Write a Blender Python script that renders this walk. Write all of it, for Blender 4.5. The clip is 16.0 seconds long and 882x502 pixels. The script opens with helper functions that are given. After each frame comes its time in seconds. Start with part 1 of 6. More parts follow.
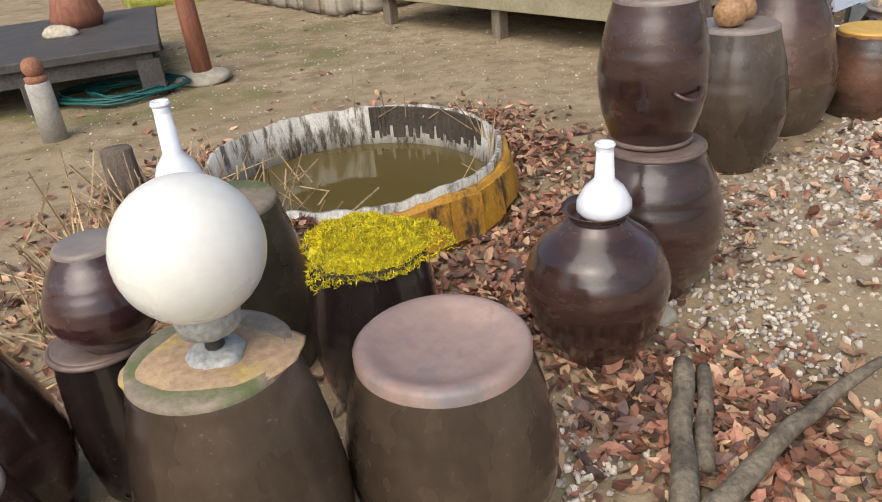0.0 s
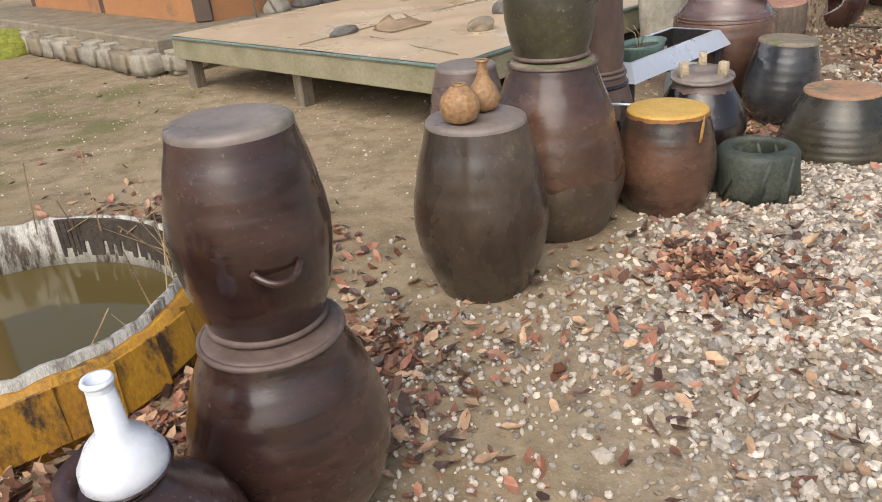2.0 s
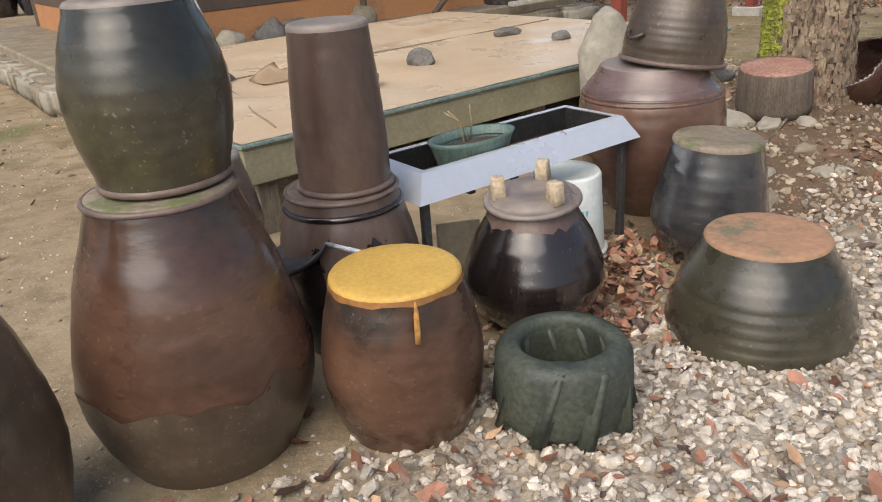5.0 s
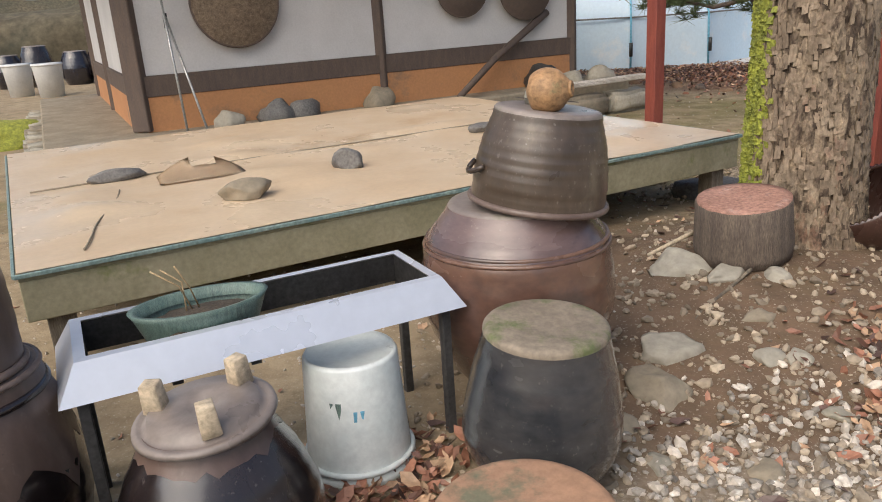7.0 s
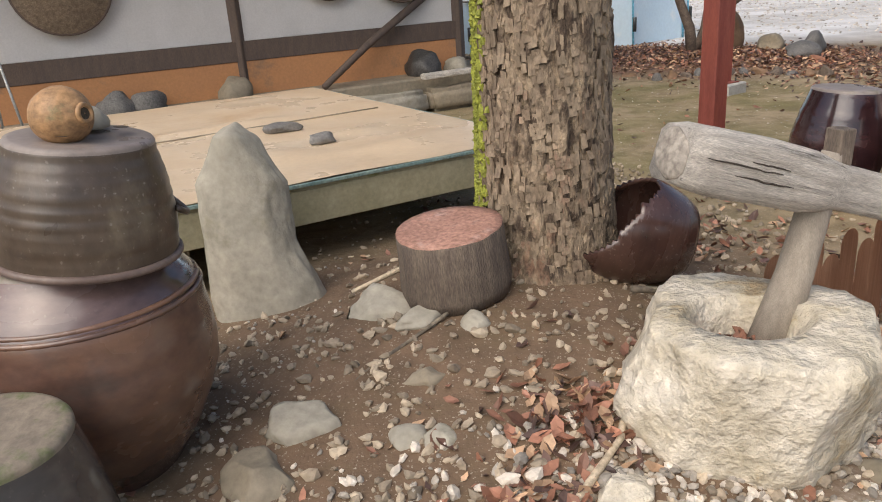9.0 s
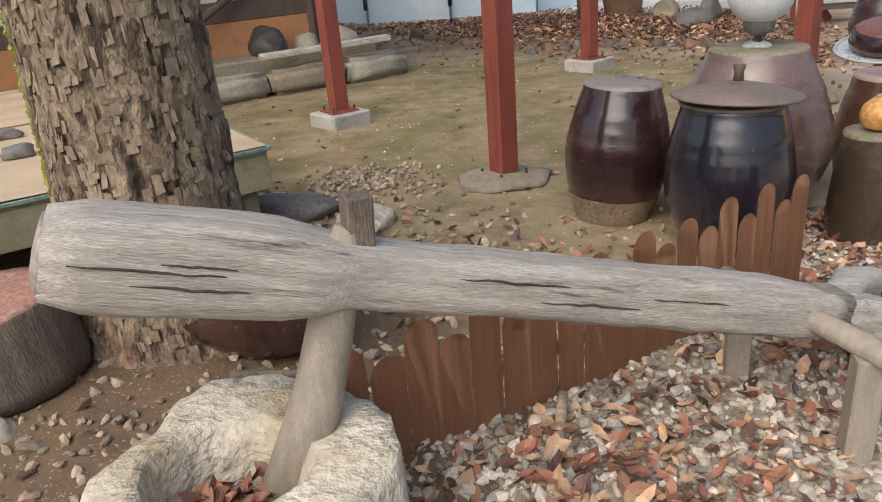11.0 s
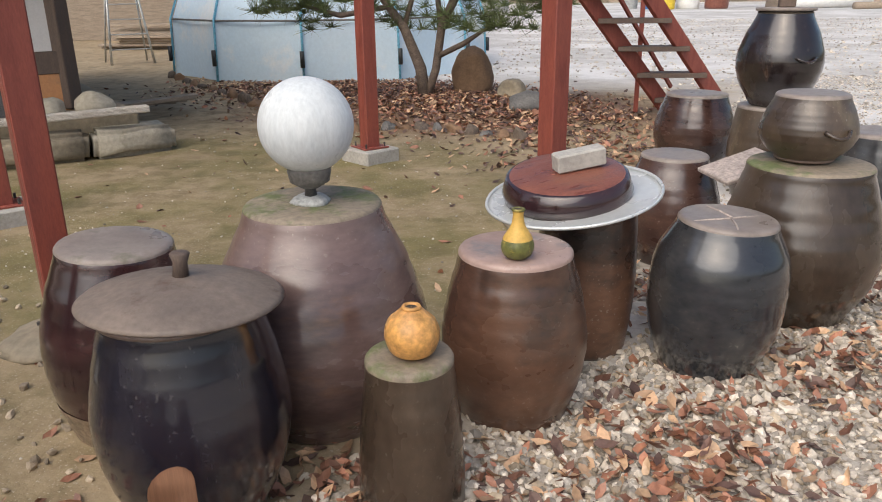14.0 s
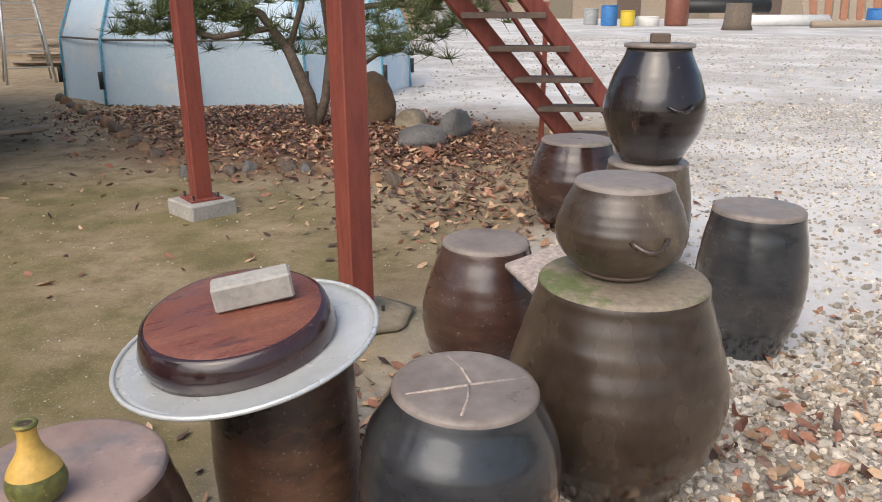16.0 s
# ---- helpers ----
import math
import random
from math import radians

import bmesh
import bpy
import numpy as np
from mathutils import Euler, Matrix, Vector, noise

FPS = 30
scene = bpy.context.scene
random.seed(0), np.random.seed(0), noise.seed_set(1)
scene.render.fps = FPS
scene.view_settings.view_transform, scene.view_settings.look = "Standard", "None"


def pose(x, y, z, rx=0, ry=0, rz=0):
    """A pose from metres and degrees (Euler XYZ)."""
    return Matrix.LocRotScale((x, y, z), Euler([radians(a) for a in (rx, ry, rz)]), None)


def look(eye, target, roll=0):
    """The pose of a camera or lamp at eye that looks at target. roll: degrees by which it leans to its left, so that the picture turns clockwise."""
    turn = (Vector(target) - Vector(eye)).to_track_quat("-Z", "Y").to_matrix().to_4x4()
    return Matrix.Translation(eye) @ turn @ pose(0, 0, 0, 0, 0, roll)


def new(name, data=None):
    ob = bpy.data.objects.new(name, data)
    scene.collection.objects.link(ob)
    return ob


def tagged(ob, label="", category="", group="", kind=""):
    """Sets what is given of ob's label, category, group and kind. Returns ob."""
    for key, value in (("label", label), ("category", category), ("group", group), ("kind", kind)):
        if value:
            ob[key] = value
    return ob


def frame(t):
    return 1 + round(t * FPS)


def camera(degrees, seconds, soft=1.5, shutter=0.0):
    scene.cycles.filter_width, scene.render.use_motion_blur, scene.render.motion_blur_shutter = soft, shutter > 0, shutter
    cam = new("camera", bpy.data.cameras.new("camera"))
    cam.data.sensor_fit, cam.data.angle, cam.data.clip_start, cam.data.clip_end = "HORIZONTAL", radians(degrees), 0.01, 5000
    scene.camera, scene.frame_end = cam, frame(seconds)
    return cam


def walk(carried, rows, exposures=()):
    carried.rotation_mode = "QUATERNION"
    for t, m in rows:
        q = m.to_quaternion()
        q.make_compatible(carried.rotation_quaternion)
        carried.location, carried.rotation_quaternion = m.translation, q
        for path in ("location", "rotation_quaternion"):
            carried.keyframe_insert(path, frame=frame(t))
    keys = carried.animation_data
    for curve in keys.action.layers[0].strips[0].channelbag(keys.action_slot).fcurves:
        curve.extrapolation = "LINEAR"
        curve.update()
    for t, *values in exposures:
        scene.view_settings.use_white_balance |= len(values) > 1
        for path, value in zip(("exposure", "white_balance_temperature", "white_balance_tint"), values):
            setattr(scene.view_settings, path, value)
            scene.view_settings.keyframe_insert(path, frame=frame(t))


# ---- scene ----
cam = camera(60.8, 16.0, 1.0)
PATH = [
    (0, (0.274, -0.248, 1.582), (0.129, 1.518, 0.655), -5.4),
    (0.5, (0.46, 0.049, 1.576), (0.31, 1.82, 0.659), -5.4),
    (1, (0.71, 0.268, 1.552), (0.586, 2.056, 0.664), -5.1),
    (1.5, (1.01, 0.454, 1.559), (0.966, 2.254, 0.687), -5.0),
    (2, (1.254, 0.743, 1.538), (1.305, 2.546, 0.675), -5.0),
    (2.5, (1.479, 1.002, 1.525), (1.584, 2.805, 0.666), -4.9),
    (3, (1.812, 1.221, 1.528), (1.903, 3.019, 0.656), -4.9),
    (3.2, (1.914, 1.293, 1.522), (1.995, 3.091, 0.648), -4.8),
    (5.3, (2.997, 2.484, 1.397), (2.696, 4.301, 0.619), -4.0),
    (5.5, (3.078, 2.6, 1.399), (2.731, 4.415, 0.633), -3.8),
    (6, (3.356, 2.875, 1.382), (2.914, 4.692, 0.672), -3.4),
    (6.5, (3.659, 3.095, 1.401), (3.159, 4.915, 0.737), -3.6),
    (7, (3.91, 3.407, 1.409), (3.374, 5.231, 0.789), -3.7),
    (7.5, (4.194, 3.615, 1.394), (3.629, 5.438, 0.794), -3.7),
    (8, (4.457, 3.777, 1.415), (3.893, 5.594, 0.801), -3.7),
    (8.5, (4.703, 4.041, 1.397), (4.16, 5.856, 0.756), -4.0),
    (9, (4.952, 4.268, 1.38), (4.458, 6.085, 0.705), -4.0),
    (9.5, (5.311, 4.472, 1.382), (4.866, 6.288, 0.671), -4.1),
    (10, (5.529, 4.707, 1.362), (5.119, 6.525, 0.636), -4.3),
    (10.2, (5.612, 4.81, 1.37), (5.204, 6.624, 0.634), -4.5),
    (12.3, (6.66, 5.861, 1.365), (6.212, 7.644, 0.578), -3.8),
    (12.5, (6.773, 5.94, 1.378), (6.323, 7.725, 0.596), -3.4),
    (13, (7.024, 6.146, 1.415), (6.62, 7.958, 0.67), -2.1),
    (13.5, (7.238, 6.484, 1.445), (6.889, 8.329, 0.756), -1.2),
    (14, (7.472, 6.768, 1.442), (7.173, 8.632, 0.78), -0.7),
    (14.5, (7.702, 7.058, 1.461), (7.437, 8.933, 0.817), -0.4),
    (15, (7.868, 7.439, 1.484), (7.627, 9.322, 0.853), -0.1),
    (15.5, (8.072, 7.687, 1.504), (7.832, 9.574, 0.886), 0.1),
    (16, (8.246, 7.942, 1.51), (8.014, 9.826, 0.878), -0.1),
]
walk(cam, [(t, look(eye, target, roll)) for t, eye, target, roll in PATH])

# ---- light ----
world = bpy.data.worlds.new("sky")
scene.world = world
world.use_nodes = True
wn = world.node_tree.nodes
sky = wn.new("ShaderNodeTexSky")
sky.sky_type = "NISHITA"
sky.sun_disc = False
sky.sun_elevation = radians(48)
sky.sun_rotation = radians(200)
sky.air_density, sky.dust_density, sky.ozone_density = 1.0, 4.0, 1.0
wn["Background"].inputs["Strength"].default_value = 0.15
world.node_tree.links.new(sky.outputs[0], wn["Background"].inputs["Color"])
sun_data = bpy.data.lights.new("sun", "SUN")
sun_data.energy, sun_data.angle, sun_data.color = 2.2, radians(70), (1.0, 0.95, 0.88)
sun = new("sun", sun_data)
sun.matrix_world = look((0, 0, 30), (0.34 * 27, 0.94 * 27, 0), 0)


# ---- materials ----
def mat(name, c1, c2, scale=5.0, fine=60.0, rough=0.6, bump=0.25, stretch=(1, 1, 1), c3=None, amount3=0.45, scale3=2.0, metal=0.0, spec=0.5,
        rough_var=0.15, world_space=False, grain=0.35, lo=0.35, hi=0.65, depth=0.01, per=0.0, coat=0.0, turn=None, speck=0.0):
    """Two noise scales of colour, a third patchy colour, fine grain and bump."""
    m = bpy.data.materials.new(name)
    m.use_nodes = True
    nt = m.node_tree
    n, l = nt.nodes, nt.links
    b = n["Principled BSDF"]
    co = n.new("ShaderNodeTexCoord")
    mp = n.new("ShaderNodeMapping")
    mp.inputs["Scale"].default_value = stretch
    if turn:
        mp.vector_type = "TEXTURE"
        mp.inputs["Scale"].default_value = [1 / s for s in stretch]
        mp.inputs["Rotation"].default_value = [radians(a) for a in turn]
    if world_space:
        geo = n.new("ShaderNodeNewGeometry")
        l.new(geo.outputs["Position"], mp.inputs["Vector"])
    else:
        oi = n.new("ShaderNodeObjectInfo")
        mu = n.new("ShaderNodeMath")
        mu.operation = "MULTIPLY"
        mu.inputs[1].default_value = 37.0
        l.new(oi.outputs["Random"], mu.inputs[0])
        ad = n.new("ShaderNodeVectorMath")
        ad.operation = "ADD"
        l.new(co.outputs["Object"], ad.inputs[0])
        l.new(mu.outputs[0], ad.inputs[1])
        l.new(ad.outputs[0], mp.inputs["Vector"])

    def noise_tex(s, detail=5, rg=0.6):
        t = n.new("ShaderNodeTexNoise")
        t.inputs["Scale"].default_value, t.inputs["Detail"].default_value, t.inputs["Roughness"].default_value = s, detail, rg
        l.new(mp.outputs[0], t.inputs["Vector"])
        return t

    def ramp(src, a, c):
        r = n.new("ShaderNodeMapRange")
        r.inputs["From Min"].default_value, r.inputs["From Max"].default_value = a, c
        l.new(src, r.inputs["Value"])
        return r.outputs[0]

    def mix(f, a, c, mode="MIX"):
        x = n.new("ShaderNodeMix")
        x.data_type, x.blend_type = "RGBA", mode
        if isinstance(f, float):
            x.inputs["Factor"].default_value = f
        else:
            l.new(f, x.inputs["Factor"])
        for i, v in (("A", a), ("B", c)):
            sock = x.inputs[6 if i == "A" else 7]
            if isinstance(v, tuple):
                sock.default_value = (*v, 1)
            else:
                l.new(v, sock)
        return x.outputs[2]

    big, small = noise_tex(scale), noise_tex(fine, 3)
    col = mix(ramp(big.outputs["Fac"], lo, hi), c1, c2)
    if c3:
        third = noise_tex(scale3, 6, 0.7)
        col = mix(ramp(third.outputs["Fac"], 1 - amount3, 1 - amount3 + 0.12), col, c3)
    if speck:
        fleck = n.new("ShaderNodeTexNoise")
        fleck.inputs["Scale"].default_value, fleck.inputs["Detail"].default_value = 75, 2
        l.new(co.outputs["Object"], fleck.inputs["Vector"])
        fm_ = n.new("ShaderNodeMath")
        fm_.operation = "MULTIPLY"
        fm_.inputs[1].default_value = speck
        patch = n.new("ShaderNodeMath")
        patch.operation = "MULTIPLY"
        l.new(ramp(fleck.outputs["Fac"], 0.64, 0.76), patch.inputs[0])
        l.new(ramp(big.outputs["Fac"], 0.45, 0.62), patch.inputs[1])
        l.new(patch.outputs[0], fm_.inputs[0])
        col = mix(fm_.outputs[0], col, (0.42, 0.38, 0.33))
    dark = n.new("ShaderNodeMapRange")
    dark.inputs["From Min"].default_value, dark.inputs["From Max"].default_value = 0.3, 0.7
    dark.inputs["To Min"].default_value, dark.inputs["To Max"].default_value = 1 - grain, 1 + grain
    l.new(small.outputs["Fac"], dark.inputs["Value"])
    cm = n.new("ShaderNodeVectorMath")
    cm.operation = "MULTIPLY"
    l.new(col, cm.inputs[0])
    l.new(dark.outputs[0], cm.inputs[1])
    out = cm.outputs[0]
    if per:
        isl = n.new("ShaderNodeNewGeometry")
        pr = n.new("ShaderNodeMapRange")
        pr.inputs["To Min"].default_value, pr.inputs["To Max"].default_value = 1 - per, 1 + per
        l.new(isl.outputs["Random Per Island"], pr.inputs["Value"])
        pm = n.new("ShaderNodeVectorMath")
        pm.operation = "MULTIPLY"
        l.new(out, pm.inputs[0])
        l.new(pr.outputs[0], pm.inputs[1])
        out = pm.outputs[0]
    l.new(out, b.inputs["Base Color"])
    rr = n.new("ShaderNodeMapRange")
    rr.inputs["From Min"].default_value, rr.inputs["From Max"].default_value = 0.35, 0.65
    rr.inputs["To Min"].default_value, rr.inputs["To Max"].default_value = max(0.03, rough - rough_var), min(1, rough + rough_var)
    l.new(big.outputs["Fac"], rr.inputs["Value"])
    l.new(rr.outputs[0], b.inputs["Roughness"])
    b.inputs["Metallic"].default_value = metal
    b.inputs["Specular IOR Level"].default_value = spec
    b.inputs["Coat Weight"].default_value = coat
    b.inputs["Coat Roughness"].default_value = 0.2
    if bump:
        bp = n.new("ShaderNodeBump")
        bp.inputs["Strength"].default_value, bp.inputs["Distance"].default_value = bump, depth
        sm = n.new("ShaderNodeMath")
        sm.operation = "ADD"
        l.new(small.outputs["Fac"], sm.inputs[0])
        l.new(big.outputs["Fac"], sm.inputs[1])
        l.new(sm.outputs[0], bp.inputs["Height"])
        l.new(bp.outputs[0], b.inputs["Normal"])
    return m


M = dict(
    glaze=mat("brown_glaze", (0.032, 0.016, 0.013), (0.068, 0.034, 0.026), 1.6, 20, 0.2, 0.07, (1, 1, 2.5), (0.115, 0.062, 0.044), 0.40, 1.6, coat=0.7, grain=0.14, speck=0.3, lo=0.42, hi=0.58),
    maroon=mat("maroon_glaze", (0.026, 0.011, 0.013), (0.055, 0.023, 0.022), 1.6, 20, 0.18, 0.07, (1, 1, 3), (0.12, 0.085, 0.07), 0.36, 2.0, coat=0.8, grain=0.14, speck=0.25, lo=0.42, hi=0.58),
    dark=mat("dark_glaze", (0.012, 0.009, 0.009), (0.026, 0.017, 0.016), 2.0, 20, 0.18, 0.07, (3, 3, 0.7), (0.085, 0.046, 0.028), 0.38, 1.4, coat=0.75, grain=0.14, speck=0.25),
    slate=mat("grey_glaze", (0.026, 0.028, 0.033), (0.060, 0.058, 0.058), 1.6, 20, 0.2, 0.08, (1, 1, 1.8), (0.105, 0.082, 0.062), 0.40, 1.6, coat=0.8, grain=0.14, speck=0.3, lo=0.42, hi=0.58),
    dusty=mat("dusty_glaze", (0.044, 0.030, 0.021), (0.094, 0.067, 0.046), 1.5, 22, 0.32, 0.10, (1.4, 1.4, 0.9), (0.165, 0.13, 0.085), 0.43, 1.5, coat=0.4, grain=0.16, speck=0.45, lo=0.40, hi=0.60),
    olive=mat("olive_glaze", (0.028, 0.027, 0.019), (0.066, 0.057, 0.036), 1.6, 22, 0.28, 0.10, (1.2, 1.2, 1.4), (0.10, 0.095, 0.042), 0.42, 1.6, coat=0.4, grain=0.16, speck=0.4, lo=0.40, hi=0.60),
    rust=mat("rust_glaze", (0.070, 0.036, 0.024), (0.145, 0.075, 0.046), 1.4, 22, 0.28, 0.10, (1, 1, 1.8), (0.036, 0.028, 0.024), 0.49, 1.2, coat=0.4, grain=0.16, speck=0.45, lo=0.40, hi=0.60),
    orangejar=mat("orange_brown_glaze", (0.115, 0.063, 0.046), (0.215, 0.112, 0.064), 1.5, 22, 0.28, 0.08, (1, 1, 1.6), (0.085, 0.06, 0.05), 0.46, 1.2, coat=0.55, grain=0.14, speck=0.35, lo=0.40, hi=0.60),
    purple=mat("purple_glaze", (0.095, 0.060, 0.055), (0.165, 0.110, 0.098), 1.5, 22, 0.24, 0.08, (1, 1, 2.5), (0.15, 0.082, 0.05), 0.42, 1.2, coat=0.6, grain=0.14, speck=0.3, lo=0.40, hi=0.60),
    black=mat("blue_black_glaze", (0.010, 0.010, 0.018), (0.020, 0.018, 0.026), 2.5, 24, 0.15, 0.05, (3, 3, 0.7), (0.06, 0.05, 0.046), 0.33, 1.8, coat=0.8, grain=0.1, speck=0.2),
    umber=mat("matt_brown_glaze", (0.085, 0.055, 0.045), (0.135, 0.088, 0.068), 1.5, 22, 0.42, 0.08, (1.6, 1.6, 0.8), (0.06, 0.045, 0.04), 0.42, 1.4, coat=0.25, grain=0.14, speck=0.25, lo=0.40, hi=0.60),
    ochre=mat("orange_paint", (0.42, 0.21, 0.06), (0.30, 0.14, 0.05), 6, 50, 0.5, 0.15, grain=0.15),
    slabtop=mat("lichened_yellow_slab", (0.46, 0.32, 0.19), (0.36, 0.25, 0.16), 5, 50, 0.8, 0.3, c3=(0.47, 0.36, 0.09), amount3=0.47, scale3=7, grain=0.2),
    brownstone=mat("brown_boulder", (0.27, 0.165, 0.095), (0.20, 0.125, 0.075), 4, 40, 0.85, 0.3, grain=0.15),
    bare=mat("bare_clay", (0.20, 0.145, 0.095), (0.30, 0.23, 0.155), 6, 60, 0.8, 0.3, c3=(0.14, 0.13, 0.08), amount3=0.42, scale3=4),
    # dusty clay, also coloured paler to stand in for reflected sky
    captop=mat("weathered_sky_pale_clay_top", (0.20, 0.165, 0.145), (0.30, 0.255, 0.225), 4, 30, 0.42, 0.12, c3=(0.19, 0.175, 0.125), amount3=0.42, scale3=4, grain=0.14),
    mosstop=mat("lichened_clay_top", (0.22, 0.18, 0.135), (0.28, 0.23, 0.17), 5, 40, 0.7, 0.25, c3=(0.13, 0.15, 0.06), amount3=0.50, scale3=6, grain=0.2),
    rusttop=mat("orange_clay_top", (0.42, 0.24, 0.14), (0.36, 0.21, 0.13), 4, 40, 0.75, 0.2, c3=(0.17, 0.16, 0.10), amount3=0.46, scale3=4, grain=0.15),
    # pink clay; its grey patches paint in shading so the dish looks deep
    pinktop=mat("pink_clay_top_grey_shaded", (0.40, 0.285, 0.245), (0.32, 0.225, 0.195), 3, 30, 0.4, 0.1, c3=(0.22, 0.195, 0.195), amount3=0.46, scale3=4, grain=0.1),
    yellowtop=mat("yellow_painted_top", (0.66, 0.42, 0.10), (0.58, 0.36, 0.085), 5, 70, 0.55, 0.15, grain=0.12),
    rim=mat("pale_rim_clay", (0.19, 0.14, 0.115), (0.12, 0.082, 0.068), 7, 40, 0.45, 0.2, grain=0.15),
    globe=mat("opal_glass", (0.80, 0.80, 0.75), (0.74, 0.745, 0.70), 4, 30, 0.3, 0.03, c3=(0.70, 0.71, 0.60), amount3=0.36, scale3=1.6, grain=0.04),
    globe_old=mat("weathered_opal_glass", (0.70, 0.73, 0.74), (0.58, 0.62, 0.64), 5, 30, 0.4, 0.05, (3, 3, 0.8), (0.50, 0.52, 0.50), 0.4, 2, grain=0.08),
    plastic=mat("grey_plastic", (0.42, 0.43, 0.42), (0.30, 0.31, 0.30), 9, 60, 0.5, 0.1),
    white=mat("white_porcelain", (0.84, 0.87, 0.92), (0.76, 0.80, 0.86), 5, 30, 0.3, 0.05, grain=0.05),
    bucket=mat("stained_white_plastic", (0.74, 0.77, 0.74), (0.60, 0.66, 0.64), 6, 40, 0.42, 0.08, c3=(0.42, 0.46, 0.38), amount3=0.36, scale3=4, grain=0.08),
    gourd=mat("orange_gourd", (0.62, 0.33, 0.10), (0.50, 0.25, 0.08), 9, 50, 0.4, 0.1, c3=(0.16, 0.12, 0.05), amount3=0.28, scale3=14),
    gourd_g=mat("green_yellow_gourd", (0.10, 0.11, 0.03), (0.14, 0.14, 0.04), 9, 50, 0.4, 0.1, c3=(0.52, 0.38, 0.09), amount3=0.45, scale3=14),
    gourd_b=mat("mottled_brown_gourd", (0.42, 0.24, 0.11), (0.30, 0.18, 0.09), 12, 60, 0.55, 0.2, c3=(0.18, 0.17, 0.08), amount3=0.42, scale3=9),
    red=mat("red_oxide_paint", (0.27, 0.070, 0.048), (0.21, 0.052, 0.038), 6, 60, 0.5, 0.1, (3, 3, 0.6), (0.15, 0.05, 0.04), 0.36, 3, grain=0.12),
    redwood=mat("reddish_log", (0.34, 0.14, 0.085), (0.24, 0.095, 0.06), 6, 60, 0.7, 0.3, (5, 5, 0.7)),
    concrete=mat("concrete", (0.46, 0.44, 0.40), (0.34, 0.325, 0.295), 4, 50, 0.9, 0.3, c3=(0.27, 0.27, 0.20), amount3=0.38, scale3=3, grain=0.15),
    stone=mat("grey_stone", (0.30, 0.275, 0.22), (0.40, 0.365, 0.295), 4, 26, 0.85, 0.45, c3=(0.24, 0.22, 0.15), amount3=0.42, scale3=3, grain=0.16),
    darkstone=mat("dark_stone", (0.11, 0.105, 0.10), (0.19, 0.18, 0.165), 6, 60, 0.75, 0.4),
    tanstone=mat("tan_stone", (0.31, 0.255, 0.18), (0.22, 0.19, 0.14), 4, 26, 0.85, 0.4, grain=0.16),
    pale=mat("pale_granite", (0.66, 0.60, 0.50), (0.44, 0.38, 0.27), 5, 30, 0.9, 1.0, c3=(0.40, 0.29, 0.16), amount3=0.40, scale3=5, grain=0.2, depth=0.02),
    wood=mat("weathered_grey_wood", (0.74, 0.69, 0.62), (0.50, 0.45, 0.39), 3, 30, 0.85, 1.0, (1.0, 15, 15), (0.085, 0.07, 0.058), 0.41, 2.2, grain=0.3, turn=(0, 18.5, 31.9)),
    wood_end=mat("weathered_end_grain", (0.36, 0.32, 0.27), (0.24, 0.21, 0.18), 12, 60, 0.9, 0.4),
    lidmetal=mat("rusty_sheet_lid", (0.15, 0.12, 0.10), (0.21, 0.165, 0.135), 4, 45, 0.6, 0.2, c3=(0.10, 0.06, 0.045), amount3=0.45, scale3=5, grain=0.15),
    dark_root=mat("dark_dry_root", (0.045, 0.035, 0.028), (0.085, 0.066, 0.05), 8, 60, 0.9, 0.4),
    pestle=mat("grey_brown_wood", (0.27, 0.23, 0.185), (0.36, 0.31, 0.25), 5, 50, 0.8, 0.3, (10, 10, 1), grain=0.2),
    branch=mat("bare_branch", (0.085, 0.068, 0.05), (0.24, 0.20, 0.145), 8, 60, 0.9, 0.5, c3=(0.15, 0.17, 0.09), amount3=0.4, scale3=5),
    twig=mat("pale_peeled_stick", (0.58, 0.48, 0.34), (0.45, 0.36, 0.25), 7, 60, 0.7, 0.2),
    fence=mat("brown_wpc_board", (0.46, 0.235, 0.13), (0.38, 0.19, 0.107), 3, 40, 0.6, 0.25, (30, 30, 0.8), grain=0.12),
    bark=mat("flaky_bark", (0.34, 0.26, 0.175), (0.085, 0.06, 0.042), 16, 60, 0.95, 0.9, (1.1, 1.1, 0.55), (0.30, 0.17, 0.11), 0.43, 5, depth=0.02, grain=0.3, lo=0.40, hi=0.58),
    flake=mat("bark_flake", (0.31, 0.24, 0.165), (0.20, 0.15, 0.105), 9, 60, 0.95, 0.5, (1.2, 1.2, 0.6), (0.29, 0.165, 0.115), 0.42, 5, per=0.18, grain=0.3),
    moss=mat("trunk_moss", (0.34, 0.36, 0.05), (0.19, 0.21, 0.045), 20, 90, 0.95, 0.8),
    stumptop=mat("cut_wood_face", (0.42, 0.23, 0.17), (0.30, 0.16, 0.12), 6, 60, 0.75, 0.3, (1, 1, 1), (0.46, 0.33, 0.28), 0.45, 5),
    stump=mat("stump_bark", (0.11, 0.085, 0.068), (0.19, 0.15, 0.115), 7, 60, 0.95, 0.6, (4, 4, 0.7)),
    sheet=mat("tan_floor_sheet", (0.67, 0.53, 0.37), (0.58, 0.435, 0.285), 1.2, 30, 0.34, 0.08, c3=(0.48, 0.32, 0.175), amount3=0.4, scale3=0.9, grain=0.05),
    deckwood=mat("algae_stained_board", (0.36, 0.325, 0.215), (0.26, 0.24, 0.145), 3, 40, 0.75, 0.2, (1, 1, 1), (0.16, 0.185, 0.055), 0.42, 2.2, grain=0.14),
